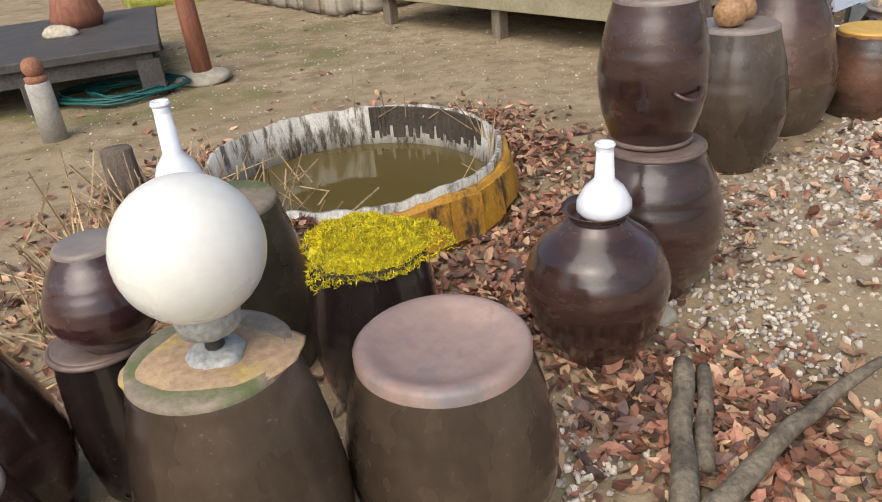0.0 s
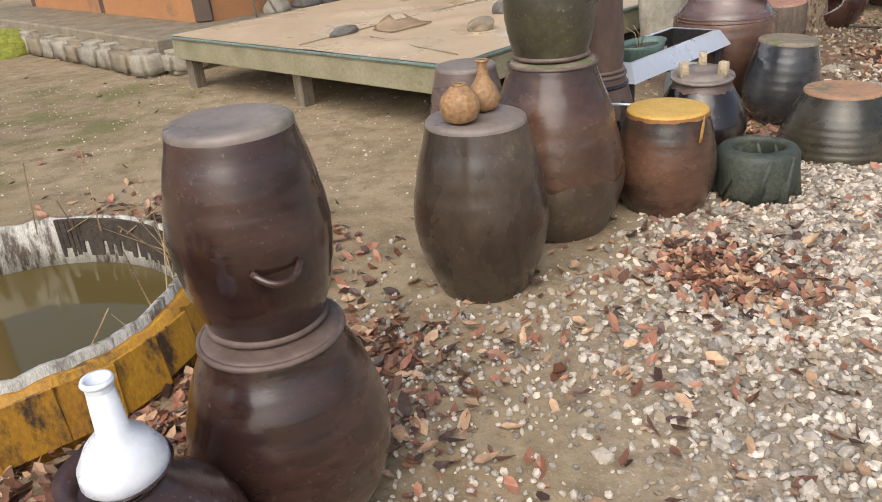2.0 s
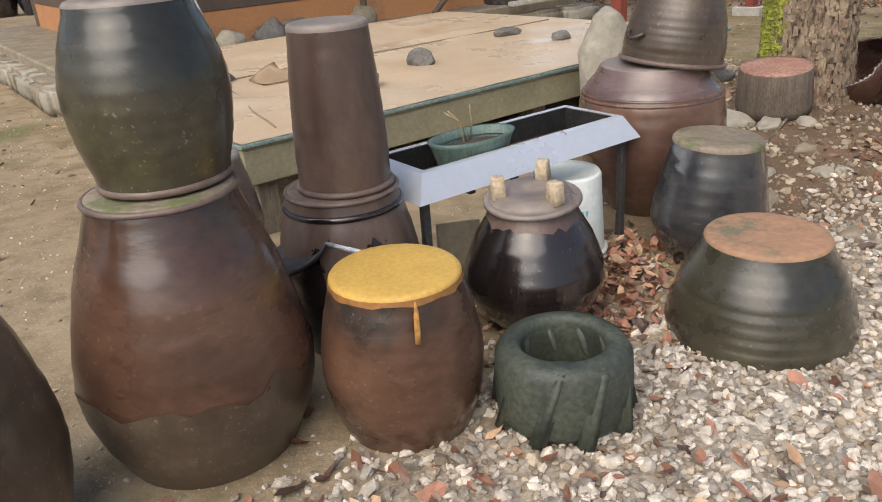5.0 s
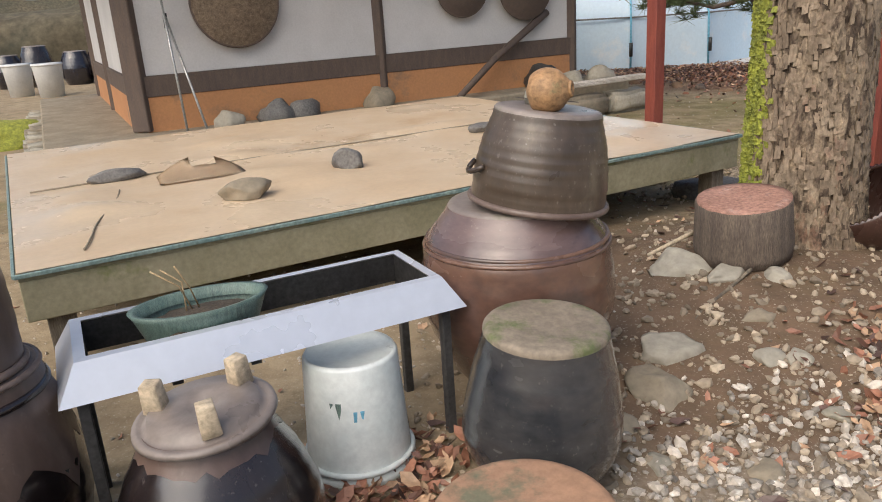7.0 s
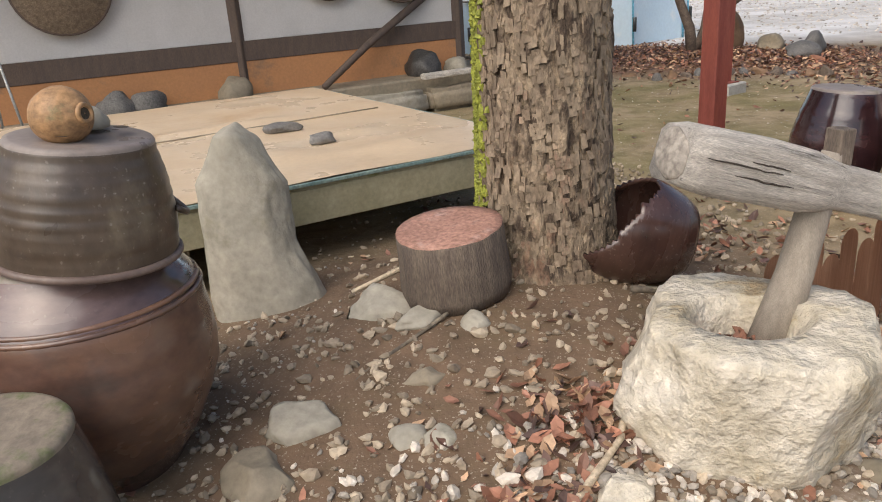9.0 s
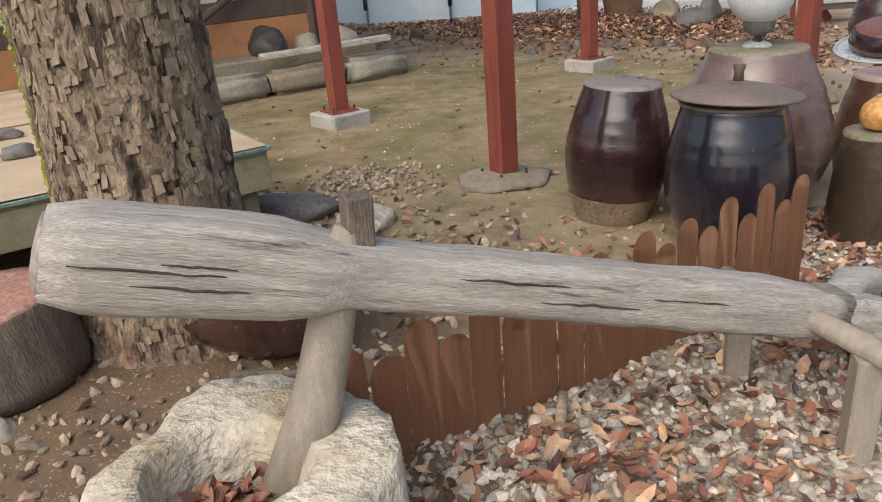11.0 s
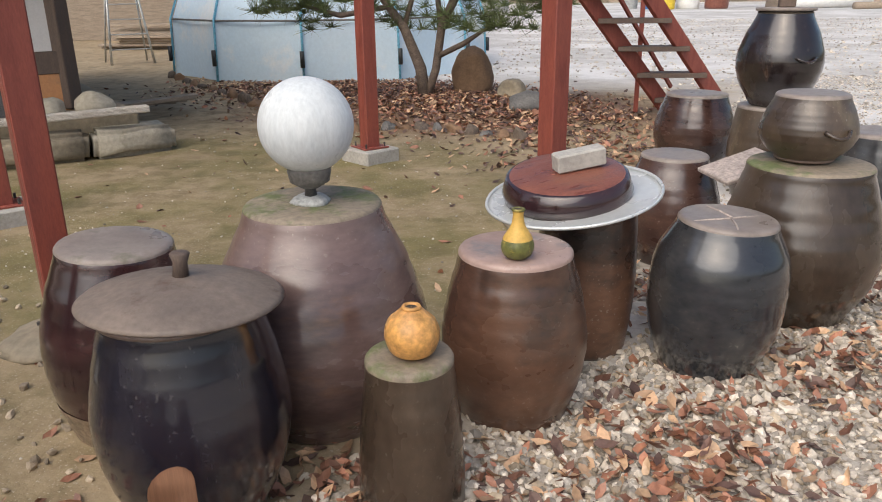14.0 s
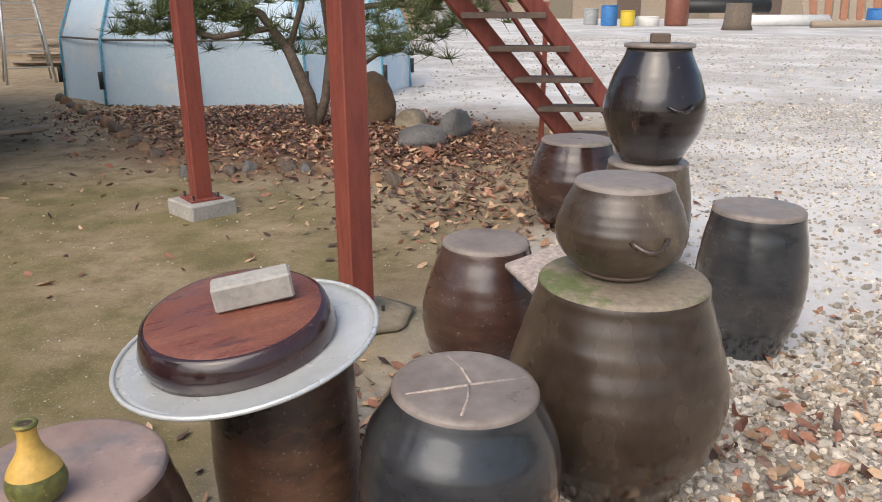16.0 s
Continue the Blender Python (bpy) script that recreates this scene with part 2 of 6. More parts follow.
    trim=mat("blue_green_edge", (0.16, 0.25, 0.24), (0.24, 0.31, 0.28), 9, 60, 0.5, 0.1),
    legwood=mat("grey_timber", (0.23, 0.195, 0.145), (0.16, 0.135, 0.10), 6, 60, 0.85, 0.3, (6, 6, 0.8)),
    blackwood=mat("black_stained_timber", (0.055, 0.05, 0.048), (0.09, 0.082, 0.075), 6, 60, 0.7, 0.3),
    timber=mat("dark_brown_timber", (0.095, 0.068, 0.055), (0.14, 0.102, 0.08), 5, 50, 0.75, 0.2, (4, 4, 1.0), grain=0.18),
    plaster=mat("white_plaster", (0.63, 0.615, 0.60), (0.56, 0.55, 0.535), 1.5, 60, 0.9, 0.08, grain=0.05),
    orange=mat("orange_clay_plaster", (0.52, 0.25, 0.105), (0.48, 0.235, 0.11), 3, 40, 0.9, 0.1, c3=(0.26, 0.165, 0.105), amount3=0.47, scale3=1.3, grain=0.08),
    straw=mat("woven_straw", (0.25, 0.185, 0.125), (0.15, 0.11, 0.075), 30, 90, 0.85, 0.6),
    steel=mat("brushed_steel", (0.70, 0.73, 0.79), (0.63, 0.67, 0.74), 1.5, 20, 0.35, 0.0, metal=0.35, grain=0.03),
    # near-black in place of steel colour: shade painted into hollows and under the trough
    steel_in=mat("shade_dark_steel", (0.07, 0.068, 0.066), (0.045, 0.043, 0.042), 5, 60, 0.6, 0.05),
    iron=mat("blackened_iron", (0.06, 0.058, 0.056), (0.10, 0.095, 0.09), 8, 60, 0.55, 0.2, metal=0.4),
    tray=mat("aluminium_tray", (0.70, 0.72, 0.71), (0.60, 0.62, 0.61), 3, 30, 0.3, 0.03, metal=0.35, c3=(0.40, 0.41, 0.33), amount3=0.34, scale3=5, grain=0.06),
    redpot=mat("red_lacquered_clay", (0.17, 0.055, 0.038), (0.24, 0.088, 0.055), 6, 60, 0.4, 0.2, (1, 5, 2), (0.10, 0.04, 0.035), 0.42, 4, coat=0.3),
    green=mat("green_glaze", (0.10, 0.16, 0.14), (0.17, 0.24, 0.20), 9, 60, 0.45, 0.2, (8, 8, 1), (0.07, 0.09, 0.08), 0.4, 3),
    tyre=mat("mossy_black_rubber", (0.040, 0.050, 0.042), (0.075, 0.085, 0.062), 6, 60, 0.6, 0.25, c3=(0.24, 0.22, 0.085), amount3=0.36, scale3=4),
    soil=mat("dark_soil", (0.055, 0.042, 0.03), (0.10, 0.078, 0.055), 20, 90, 0.95, 0.6),
    water=mat("murky_water", (0.125, 0.095, 0.03), (0.10, 0.078, 0.026), 1.5, 6, 0.05, 0.01, grain=0.03, rough_var=0.02, spec=0.6),
    basin=mat("stained_white_basin", (0.60, 0.58, 0.53), (0.46, 0.44, 0.39), 5, 60, 0.6, 0.25, (5, 5, 1.2), (0.11, 0.085, 0.062), 0.52, 3),
    basinout=mat("yellow_painted_basin", (0.58, 0.31, 0.035), (0.46, 0.225, 0.03), 3, 40, 0.5, 0.3, (2, 2, 1), (0.075, 0.05, 0.035), 0.51, 4.0, grain=0.2),
    mossclump=mat("bright_yellow_moss", (0.72, 0.60, 0.015), (0.50, 0.44, 0.02), 16, 60, 0.9, 0.3, c3=(0.22, 0.15, 0.04), amount3=0.34, scale3=22, per=0.4),
    grass=mat("dry_grass_stalk", (0.50, 0.37, 0.21), (0.36, 0.25, 0.135), 5, 60, 0.8, 0.1, per=0.35),
    leaf=mat("red_brown_dead_leaf", (0.36, 0.165, 0.10), (0.22, 0.105, 0.068), 3, 40, 0.55, 0.15, world_space=True, per=0.5, grain=0.2),
    leaf_tan=mat("tan_dead_leaf", (0.55, 0.37, 0.23), (0.42, 0.26, 0.155), 3, 40, 0.55, 0.15, world_space=True, per=0.35, grain=0.2),
    leaf_dark=mat("dark_dead_leaf", (0.15, 0.082, 0.062), (0.095, 0.06, 0.048), 3, 40, 0.5, 0.15, world_space=True, per=0.5, grain=0.2),
    gravel=mat("pale_gravel", (0.52, 0.46, 0.385), (0.40, 0.355, 0.295), 9, 60, 0.85, 0.2, world_space=True, per=0.55, c3=(0.58, 0.55, 0.49), amount3=0.45, scale3=30, grain=0.15),
    rubble=mat("brown_grey_rubble", (0.42, 0.345, 0.25), (0.25, 0.20, 0.145), 9, 60, 0.9, 0.3, world_space=True, per=0.4, grain=0.15),
    tentfab=mat("pale_blue_sheeting", (0.56, 0.72, 0.84), (0.64, 0.77, 0.86), 1.0, 20, 0.45, 0.05, c3=(0.78, 0.82, 0.84), amount3=0.45, scale3=0.8, grain=0.04),
    tentpole=mat("sky_blue_strap", (0.20, 0.52, 0.68), (0.16, 0.45, 0.62), 6, 40, 0.5, 0.05),
    needle=mat("pine_needles", (0.075, 0.105, 0.035), (0.12, 0.15, 0.05), 4, 40, 0.6, 0.0, world_space=True, per=0.5),
    pinebark=mat("pine_bark", (0.10, 0.075, 0.06), (0.17, 0.13, 0.10), 14, 70, 0.95, 0.6),
    hose=mat("green_garden_hose", (0.01, 0.11, 0.10), (0.015, 0.085, 0.08), 9, 40, 0.4, 0.0),
    rubber=mat("black_rubber", (0.02, 0.02, 0.02), (0.035, 0.035, 0.035), 9, 40, 0.5, 0.05),
    blue=mat("blue_plastic", (0.05, 0.20, 0.48), (0.04, 0.16, 0.40), 5, 40, 0.45, 0.03),
    yellow=mat("yellow_plastic", (0.70, 0.52, 0.05), (0.62, 0.45, 0.04), 5, 40, 0.45, 0.03),
    pvc=mat("white_pipe_plastic", (0.72, 0.72, 0.70), (0.62, 0.62, 0.60), 4, 40, 0.5, 0.0, grain=0.05),
    plank=mat("stacked_grey_plank", (0.36, 0.29, 0.22), (0.26, 0.21, 0.16), 4, 50, 0.85, 0.2, (1, 8, 8)),
    brickred=mat("red_brick", (0.36, 0.17, 0.10), (0.28, 0.13, 0.08), 9, 80, 0.9, 0.3),
    alu=mat("dull_aluminium", (0.50, 0.50, 0.48), (0.40, 0.40, 0.38), 6, 60, 0.45, 0.03, metal=0.6),
    cloth=mat("grey_pink_slab", (0.44, 0.37, 0.33), (0.36, 0.30, 0.27), 6, 60, 0.75, 0.2),
    backhill=mat("far_woods", (0.07, 0.065, 0.04), (0.12, 0.10, 0.065), 0.5, 4, 0.95, 0.3),
)


# ---- building blocks ----
def part(name, bm, material, parent=None, label="", smooth=True):
    me = bpy.data.meshes.new(name)
    bm.normal_update()
    bm.to_mesh(me)
    bm.free()
    me.materials.append(M[material])
    if smooth:
        me.polygons.foreach_set("use_smooth", [True] * len(me.polygons))
    ob = new(name, me)
    if parent:
        ob.parent = parent
    if label:
        tagged(ob, label)
    return ob


def thing(name, label, category, m=None, group="", kind=""):
    ob = new(name)
    ob.empty_display_size = 0.1
    if m is not None:
        ob.matrix_world = m
    return tagged(ob, label, category, group, kind)


def lathe(profile, segs=40, wob=0.0, seed=0, close=True):
    """A body of revolution from (r, z) pairs, a little out of round."""
    bm = bmesh.new()
    rings = []
    ph = random.Random(seed).uniform(0, 6.28)
    for r, z in profile:
        ring = []
        for i in range(segs):
            a = 2 * math.pi * i / segs
            k = 1 + wob * (math.sin(2 * a + ph) + 0.5 * math.sin(3 * a + 2 * ph + z * 3))
            ring.append(bm.verts.new((r * k * math.cos(a), r * k * math.sin(a), z)))
        rings.append(ring)
    for lo, hi in zip(rings, rings[1:]):
        for i in range(segs):
            bm.faces.new((lo[i], lo[(i + 1) % segs], hi[(i + 1) % segs], hi[i]))
    if close:
        bm.faces.new(rings[0][::-1])
        bm.faces.new(rings[-1])
    return bm


def smooth_curve(keys, n):
    """A rounded curve of n points through (t, v) keys."""
    ts = [k[0] for k in keys]
    out = []
    for i in range(n):
        t = ts[0] + (ts[-1] - ts[0]) * i / (n - 1)
        j = max(0, min(len(keys) - 2, sum(1 for q in ts if q <= t) - 1))
        p0, p1, p2, p3 = keys[max(0, j - 1)][1], keys[j][1], keys[j + 1][1], keys[min(len(keys) - 1, j + 2)][1]
        u = (t - ts[j]) / max(1e-6, ts[j + 1] - ts[j])
        out.append((t, 0.5 * (2 * p1 + (p2 - p0) * u + (2 * p0 - 5 * p1 + 4 * p2 - p3) * u * u + (3 * p1 - p0 - 3 * p2 + p3) * u ** 3)))
    return out


def box(sx, sy, sz, bevel=0.004, at=(0, 0, 0), segs=1):
    bm = bmesh.new()
    bmesh.ops.create_cube(bm, size=1)
    bmesh.ops.scale(bm, vec=(sx, sy, sz), verts=bm.verts)
    if bevel:
        bmesh.ops.bevel(bm, geom=bm.edges[:], offset=bevel, segments=segs, affect="EDGES")
    bmesh.ops.translate(bm, vec=at, verts=bm.verts)
    return bm


def between(a, b, w, h, bevel=0.004):
    """A beam of section w by h from a to b (h is the upright side)."""
    a, b = Vector(a), Vector(b)
    bm = box((b - a).length, w, h, bevel)
    x = (b - a).normalized()
    y = Vector((0, 0, 1)).cross(x)
    y = Vector((0, 1, 0)) if y.length < 1e-4 else y.normalized()
    m = Matrix((x, y, x.cross(y))).transposed().to_4x4()
    m.translation = (a + b) / 2
    bm.transform(m)
    return bm


def tube(points, radii, segs=8):
    """A rounded bent rod through points."""
    bm = bmesh.new()
    pts = [Vector(p) for p in points]
    if not isinstance(radii, (list, tuple)):
        radii = [radii] * len(pts)
    rings = []
    side = Vector((0.31, 0.87, 0.4))
    for i, p in enumerate(pts):
        d = (pts[min(i + 1, len(pts) - 1)] - pts[max(i - 1, 0)]).normalized()
        u = (side - d * side.dot(d)).normalized()
        v = d.cross(u)
        rings.append([bm.verts.new(p + radii[i] * (math.cos(a) * u + math.sin(a) * v)) for a in (2 * math.pi * k / segs for k in range(segs))])
    for lo, hi in zip(rings, rings[1:]):
        for i in range(segs):
            bm.faces.new((lo[i], lo[(i + 1) % segs], hi[(i + 1) % segs], hi[i]))
    bm.faces.new(rings[0][::-1])
    bm.faces.new(rings[-1])
    return bm


def torus(R, r, segs=40, cs=8, z=0.0):
    bm = bmesh.new()
    g = [[bm.verts.new(((R + r * math.cos(b)) * math.cos(a), (R + r * math.cos(b)) * math.sin(a), z + r * math.sin(b)))
          for b in (2 * math.pi * j / cs for j in range(cs))] for a in (2 * math.pi * i / segs for i in range(segs))]
    for i in range(segs):
        for j in range(cs):
            bm.faces.new((g[i][j], g[(i + 1) % segs][j], g[(i + 1) % segs][(j + 1) % cs], g[i][(j + 1) % cs]))
    return bm


def rock(sx, sy, sz, seed=0, rough=0.22, sub=3, flat=0.25, facets=0):
    """A worn stone that sits on z = 0, with some broken flat faces."""
    bm = bmesh.new()
    bmesh.ops.create_icosphere(bm, subdivisions=sub, radius=1)
    off = Vector((seed * 7.3, seed * 3.1, seed * 1.7))
    rr = random.Random(seed)
    planes = [(Vector((rr.gauss(0, 1), rr.gauss(0, 1), rr.gauss(0.2, 0.7))).normalized(), rr.uniform(0.55, 0.85)) for _ in range(facets)]
    for v in bm.verts:
        c = v.co.copy()
        for nrm, d in planes:
            over = c.dot(nrm) - d
            if over > 0:
                c -= nrm * over
        c *= 1 + rough * noise.noise(v.co * 1.3 + off) + rough * (0.45 if not facets else 0.25) * noise.noise(v.co * 3.4 + off)
        c.z = max(c.z, -flat)
        v.co = Vector((c.x * sx, c.y * sy, (c.z + flat) / (1 + flat) * sz))
    return bm


def hill(x, y):
    """The lie of the ground."""
    z = 0.03 + 0.24 * math.exp(-((x - 4.45) ** 2 + (y - 6.9) ** 2) / (2 * 0.75 ** 2))
    z += 0.10 * math.exp(-(((x - 6.2) / 1.6) ** 2 + ((y - 16.0) / 1.5) ** 2))
    z += 0.012 * noise.noise(Vector((x * 1.1, y * 1.1, 3))) + 0.006 * noise.noise(Vector((x * 4, y * 4, 7)))
    return z


# ---- ground ----
def axis(lo, hi, step, far):
    inner = list(np.arange(lo, hi + 1e-6, step))
    out, d = [], step
    a, b = lo, hi
    left, right = [], []
    while b < far:
        d *= 1.6
        b += d
        a -= d
        left.append(a)
        right.append(b)
    return left[::-1] + inner + right


gx, gy = axis(-5, 13, 0.12, 900), axis(-2, 20, 0.12, 900)
verts = [(x, y, hill(x, y) if -6 < x < 14 and -3 < y < 24 else 0.03) for y in gy for x in gx]
W = len(gx)
faces = [(j * W + i, j * W + i + 1, (j + 1) * W + i + 1, (j + 1) * W + i) for j in range(len(gy) - 1) for i in range(W - 1)]
me = bpy.data.meshes.new("ground")
me.from_pydata(verts, [], faces)
me.polygons.foreach_set("use_smooth", [True] * len(me.polygons))


def ground_material():
    m = bpy.data.materials.new("yard_soil")
    m.use_nodes = True
    n, l = m.node_tree.nodes, m.node_tree.links
    b = n["Principled BSDF"]
    geo = n.new("ShaderNodeNewGeometry")
    P = geo.outputs["Position"]

    def tex(s, d=6, r=0.62):
        t = n.new("ShaderNodeTexNoise")
        t.inputs["Scale"].default_value, t.inputs["Detail"].default_value, t.inputs["Roughness"].default_value = s, d, r
        l.new(P, t.inputs["Vector"])
        return t.outputs["Fac"]

    def rng(v, a, c, e=0.0, f=1.0):
        r = n.new("ShaderNodeMapRange")
        for k, q in (("From Min", a), ("From Max", c), ("To Min", e), ("To Max", f)):
            r.inputs[k].default_value = q
        l.new(v, r.inputs["Value"])
        return r.outputs[0]

    def mth(op, a, c):
        x = n.new("ShaderNodeMath")
        x.operation = op
        for i, q in enumerate((a, c)):
            if isinstance(q, (int, float)):
                x.inputs[i].default_value = q
            else:
                l.new(q, x.inputs[i])
        return x.outputs[0]

    def mix(f, a, c):
        x = n.new("ShaderNodeMix")
        x.data_type = "RGBA"
        l.new(f, x.inputs["Factor"])
        for i, q in ((6, a), (7, c)):
            if isinstance(q, tuple):
                x.inputs[i].default_value = (*q, 1)
            else:
                l.new(q, x.inputs[i])
        return x.outputs[2]

    def blob(cx, cy, sx, sy):
        v = n.new("ShaderNodeVectorMath")
        v.operation = "SUBTRACT"
        l.new(P, v.inputs[0])
        v.inputs[1].default_value = (cx, cy, 0)
        w = n.new("ShaderNodeVectorMath")
        w.operation = "MULTIPLY"
        l.new(v.outputs[0], w.inputs[0])
        w.inputs[1].default_value = (1 / sx, 1 / sy, 0)
        q = n.new("ShaderNodeVectorMath")
        q.operation = "LENGTH"
        l.new(w.outputs[0], q.inputs[0])
        return rng(mth("ADD", q.outputs["Value"], mth("MULTIPLY", mth("SUBTRACT", tex(1.3), 0.5), 0.9)), 1.15, 0.75)

    col = mix(rng(tex(0.9), 0.35, 0.65), (0.31, 0.235, 0.145), (0.40, 0.315, 0.205))
    col = mix(rng(tex(7), 0.45, 0.7), col, (0.24, 0.18, 0.11))
    green = mth("MULTIPLY", blob(4.6, 11.4, 3.6, 3.0), rng(tex(1.6), 0.40, 0.60, 0.15, 1.0))
    col = mix(green, col, (0.20, 0.17, 0.075))
    green2 = mth("MULTIPLY", blob(-2.6, 6.8, 2.0, 2.2), rng(tex(1.2), 0.46, 0.6))
    col = mix(green2, col, (0.19, 0.175, 0.075))
    col = mix(blob(4.6, 6.6, 1.5, 1.6), col, mix(rng(tex(5), 0.35, 0.65), (0.19, 0.125, 0.08), (0.125, 0.085, 0.055)))
    col = mix(blob(6.2, 16.0, 2.6, 1.9), col, (0.20, 0.12, 0.075))
    col = mix(mth("MULTIPLY", rng(tex(3.2, 7, 0.7), 0.50, 0.66), 0.55), col, (0.13, 0.10, 0.055))
    sep = n.new("ShaderNodeSeparateXYZ")
    l.new(P, sep.inputs[0])
    side = mth("SUBTRACT", sep.outputs["X"], mth("MULTIPLY", sep.outputs["Y"], 0.30))
    lot = rng(mth("ADD", side, mth("MULTIPLY", tex(0.8), 0.9)), 4.6, 5.6)
    behind = mth("MULTIPLY", rng(mth("ADD", sep.outputs["Y"], mth("MULTIPLY", tex(0.5), 2.0)), 18.0, 20.5), rng(mth("ADD", sep.outputs["X"], mth("MULTIPLY", sep.outputs["Y"], 0.06)), 3.6, 6.6))
    lot = mth("MAXIMUM", lot, behind)
    strip = mth("SUBTRACT", sep.outputs["Y"], sep.outputs["X"])
    path = mth("MULTIPLY", rng(mth("ADD", strip, mth("MULTIPLY", tex(0.9), 0.8)), 2.2, 1.5), rng(sep.outputs["X"], 1.5, 2.6))
    path = mth("MULTIPLY", path, mth("SUBTRACT", 1.0, blob(4.55, 6.5, 1.25, 1.3)))
    far = mix(rng(tex(30, 4), 0.35, 0.65), (0.42, 0.40, 0.375), (0.66, 0.645, 0.625))
    far = mix(rng(tex(2.2, 6, 0.75), 0.40, 0.60), far, (0.43, 0.41, 0.385))
    far = mix(rng(tex(0.35, 6, 0.7), 0.45, 0.60), far, (0.68, 0.665, 0.65))
    col = mix(lot, col, far)
    lot = mth("MULTIPLY", path, 0.8)
    # darkened under the pebbles to paint the contact shadow in their gaps
    gap_shaded_grav = mix(rng(tex(45, 3), 0.38, 0.62), (0.23, 0.19, 0.145), (0.45, 0.40, 0.335))
    col = mix(lot, col, gap_shaded_grav)
    speck = rng(tex(90, 2), 0.62, 0.70)
    col = mix(mth("MULTIPLY", speck, 0.7), col, (0.50, 0.44, 0.35))
    l.new(col, b.inputs["Base Color"])
    b.inputs["Roughness"].default_value = 0.9
    b.inputs["Specular IOR Level"].default_value = 0.25
    bp = n.new("ShaderNodeBump")
    bp.inputs["Strength"].default_value, bp.inputs["Distance"].default_value = 0.7, 0.012
    l.new(mth("ADD", mth("MULTIPLY", tex(28, 4), 0.8), mth("MULTIPLY", tex(6), 1.5)), bp.inputs["Height"])
    l.new(bp.outputs[0], b.inputs["Normal"])
    return m


me.materials.append(ground_material())
tagged(new("ground", me), "sandy brown yard soil with mossy and gravelly patches", "ground", kind="structure")


def scatter(name, label, category, shape, pts, material, stuff=True):
    """Many small pieces in one mesh. shape: (verts, faces); pts: (x, y, z, sx, sy, sz, yaw, tilt)."""
    v0, f0 = np.array(shape[0], float), shape[1]
    allv, allf = [], []
    for x, y, z, sx, sy, sz, yaw, tilt, roll in pts:
        v = v0 * (sx, sy, sz)
        ct, st = math.cos(tilt), math.sin(tilt)
        cr, sr = math.cos(roll), math.sin(roll)
        c, s = math.cos(yaw), math.sin(yaw)
        Y, Z = v[:, 1] * cr - v[:, 2] * sr, v[:, 1] * sr + v[:, 2] * cr
        X, Z = v[:, 0] * ct + Z * st, -v[:, 0] * st + Z * ct
        q = np.stack((X * c - Y * s + x, X * s + Y * c + y, Z + z), 1)
        base = sum(len(a) for a in allv[-1:]) and len(allv) * len(v0)
        allv.append(q)
        allf.extend([tuple(i + base for i in fc) for fc in f0])
    mesh = bpy.data.meshes.new(name)
    mesh.from_pydata(np.concatenate(allv).tolist(), [], allf)
    mesh.materials.append(M[material])
    return tagged(new(name, mesh), label, category, kind="stuff")


def pebble_shape(seed, sub=1):
    bm = bmesh.new()
    bmesh.ops.create_icosphere(bm, subdivisions=sub, radius=1)
    rr = random.Random(seed)
    for v in bm.verts:
        v.co *= rr.uniform(0.72, 1.15)
    bm.verts.index_update()
    out = [tuple(v.co) for v in bm.verts], [tuple(v.index for v in fc.verts) for fc in bm.faces]
    bm.free()
    return out


LEAF = ([(-1, 0, 0.10), (-0.4, 0.52, 0.24), (0.45, 0.46, 0.04), (1, 0, 0.28), (0.4, -0.5, 0.18), (-0.45, -0.48, 0.02), (0, 0, -0.04)],
        [(0, 1, 6), (1, 2, 6), (2, 3, 6), (3, 4, 6), (4, 5, 6), (5, 0, 6)])
R = random.Random(5)


def fill(n, inside, area, size, flat=0.6, lift=0.2, tilt=0.5):
    x0, y0, x1, y1 = area
    out = []
    for _ in range(n):
        x, y = R.uniform(x0, x1), R.uniform(y0, y1)
        if R.random() < inside(x, y):
            s = size * R.uniform(0.5, 1.3) * (1.5 if R.random() < 0.08 else 1)
            out.append((x, y, hill(x, y) + s * lift, s * R.uniform(0.8, 1.3), s * R.uniform(0.7, 1.0), s * flat, R.uniform(0, 6.28), R.gauss(0, tilt), R.gauss(0, tilt)))
    return out


def near(x, y, cx, cy, r):
    return math.exp(-((x - cx) ** 2 + (y - cy) ** 2) / (2 * r * r))


def gravel_at(x, y):
    s = 1.95 - (y - x) + 0.35 * noise.noise(Vector((x * 0.9, y * 0.9, 0)))
    g = min(1, max(0, s * 1.4))
    g *= min(1, max(0, (x - 1.45 + 0.25 * (y - 3)) * 1.3))
    g *= 1 - min(1, 1.25 * near(x, y, 4.5, 6.7, 0.62))
    g *= 0.55 + 0.45 * min(1, max(0, 0.5 + 1.6 * noise.noise(Vector((x * 1.3, y * 1.3, 9)))))
    if y < 2.9:
        g *= 0.7
    return g


def corridor(n, inside, x0, x1, lo, hi, size, flat=0.6, lift=0.25, tilt=0.5):
    out = []
    for _ in range(n):
        x = R.uniform(x0, x1)
        y = x + R.uniform(lo, hi)
        if R.random() < inside(x, y):
            s = size * R.uniform(0.45, 1.25) * (1.6 if R.random() < 0.1 else 1)
            out.append((x, y, hill(x, y) + s * lift, s * R.uniform(0.8, 1.35), s * R.uniform(0.7, 1.0), s * flat, R.uniform(0, 6.28), R.gauss(0, tilt), R.gauss(0, tilt)))
    return out


def drift(blobs, size, tilt=0.4, pile=0.04):
    """Leaves heaped round centres (x, y, spread, how many)."""
    out = []
    for cx, cy, r, n in blobs:
        for _ in range(n):
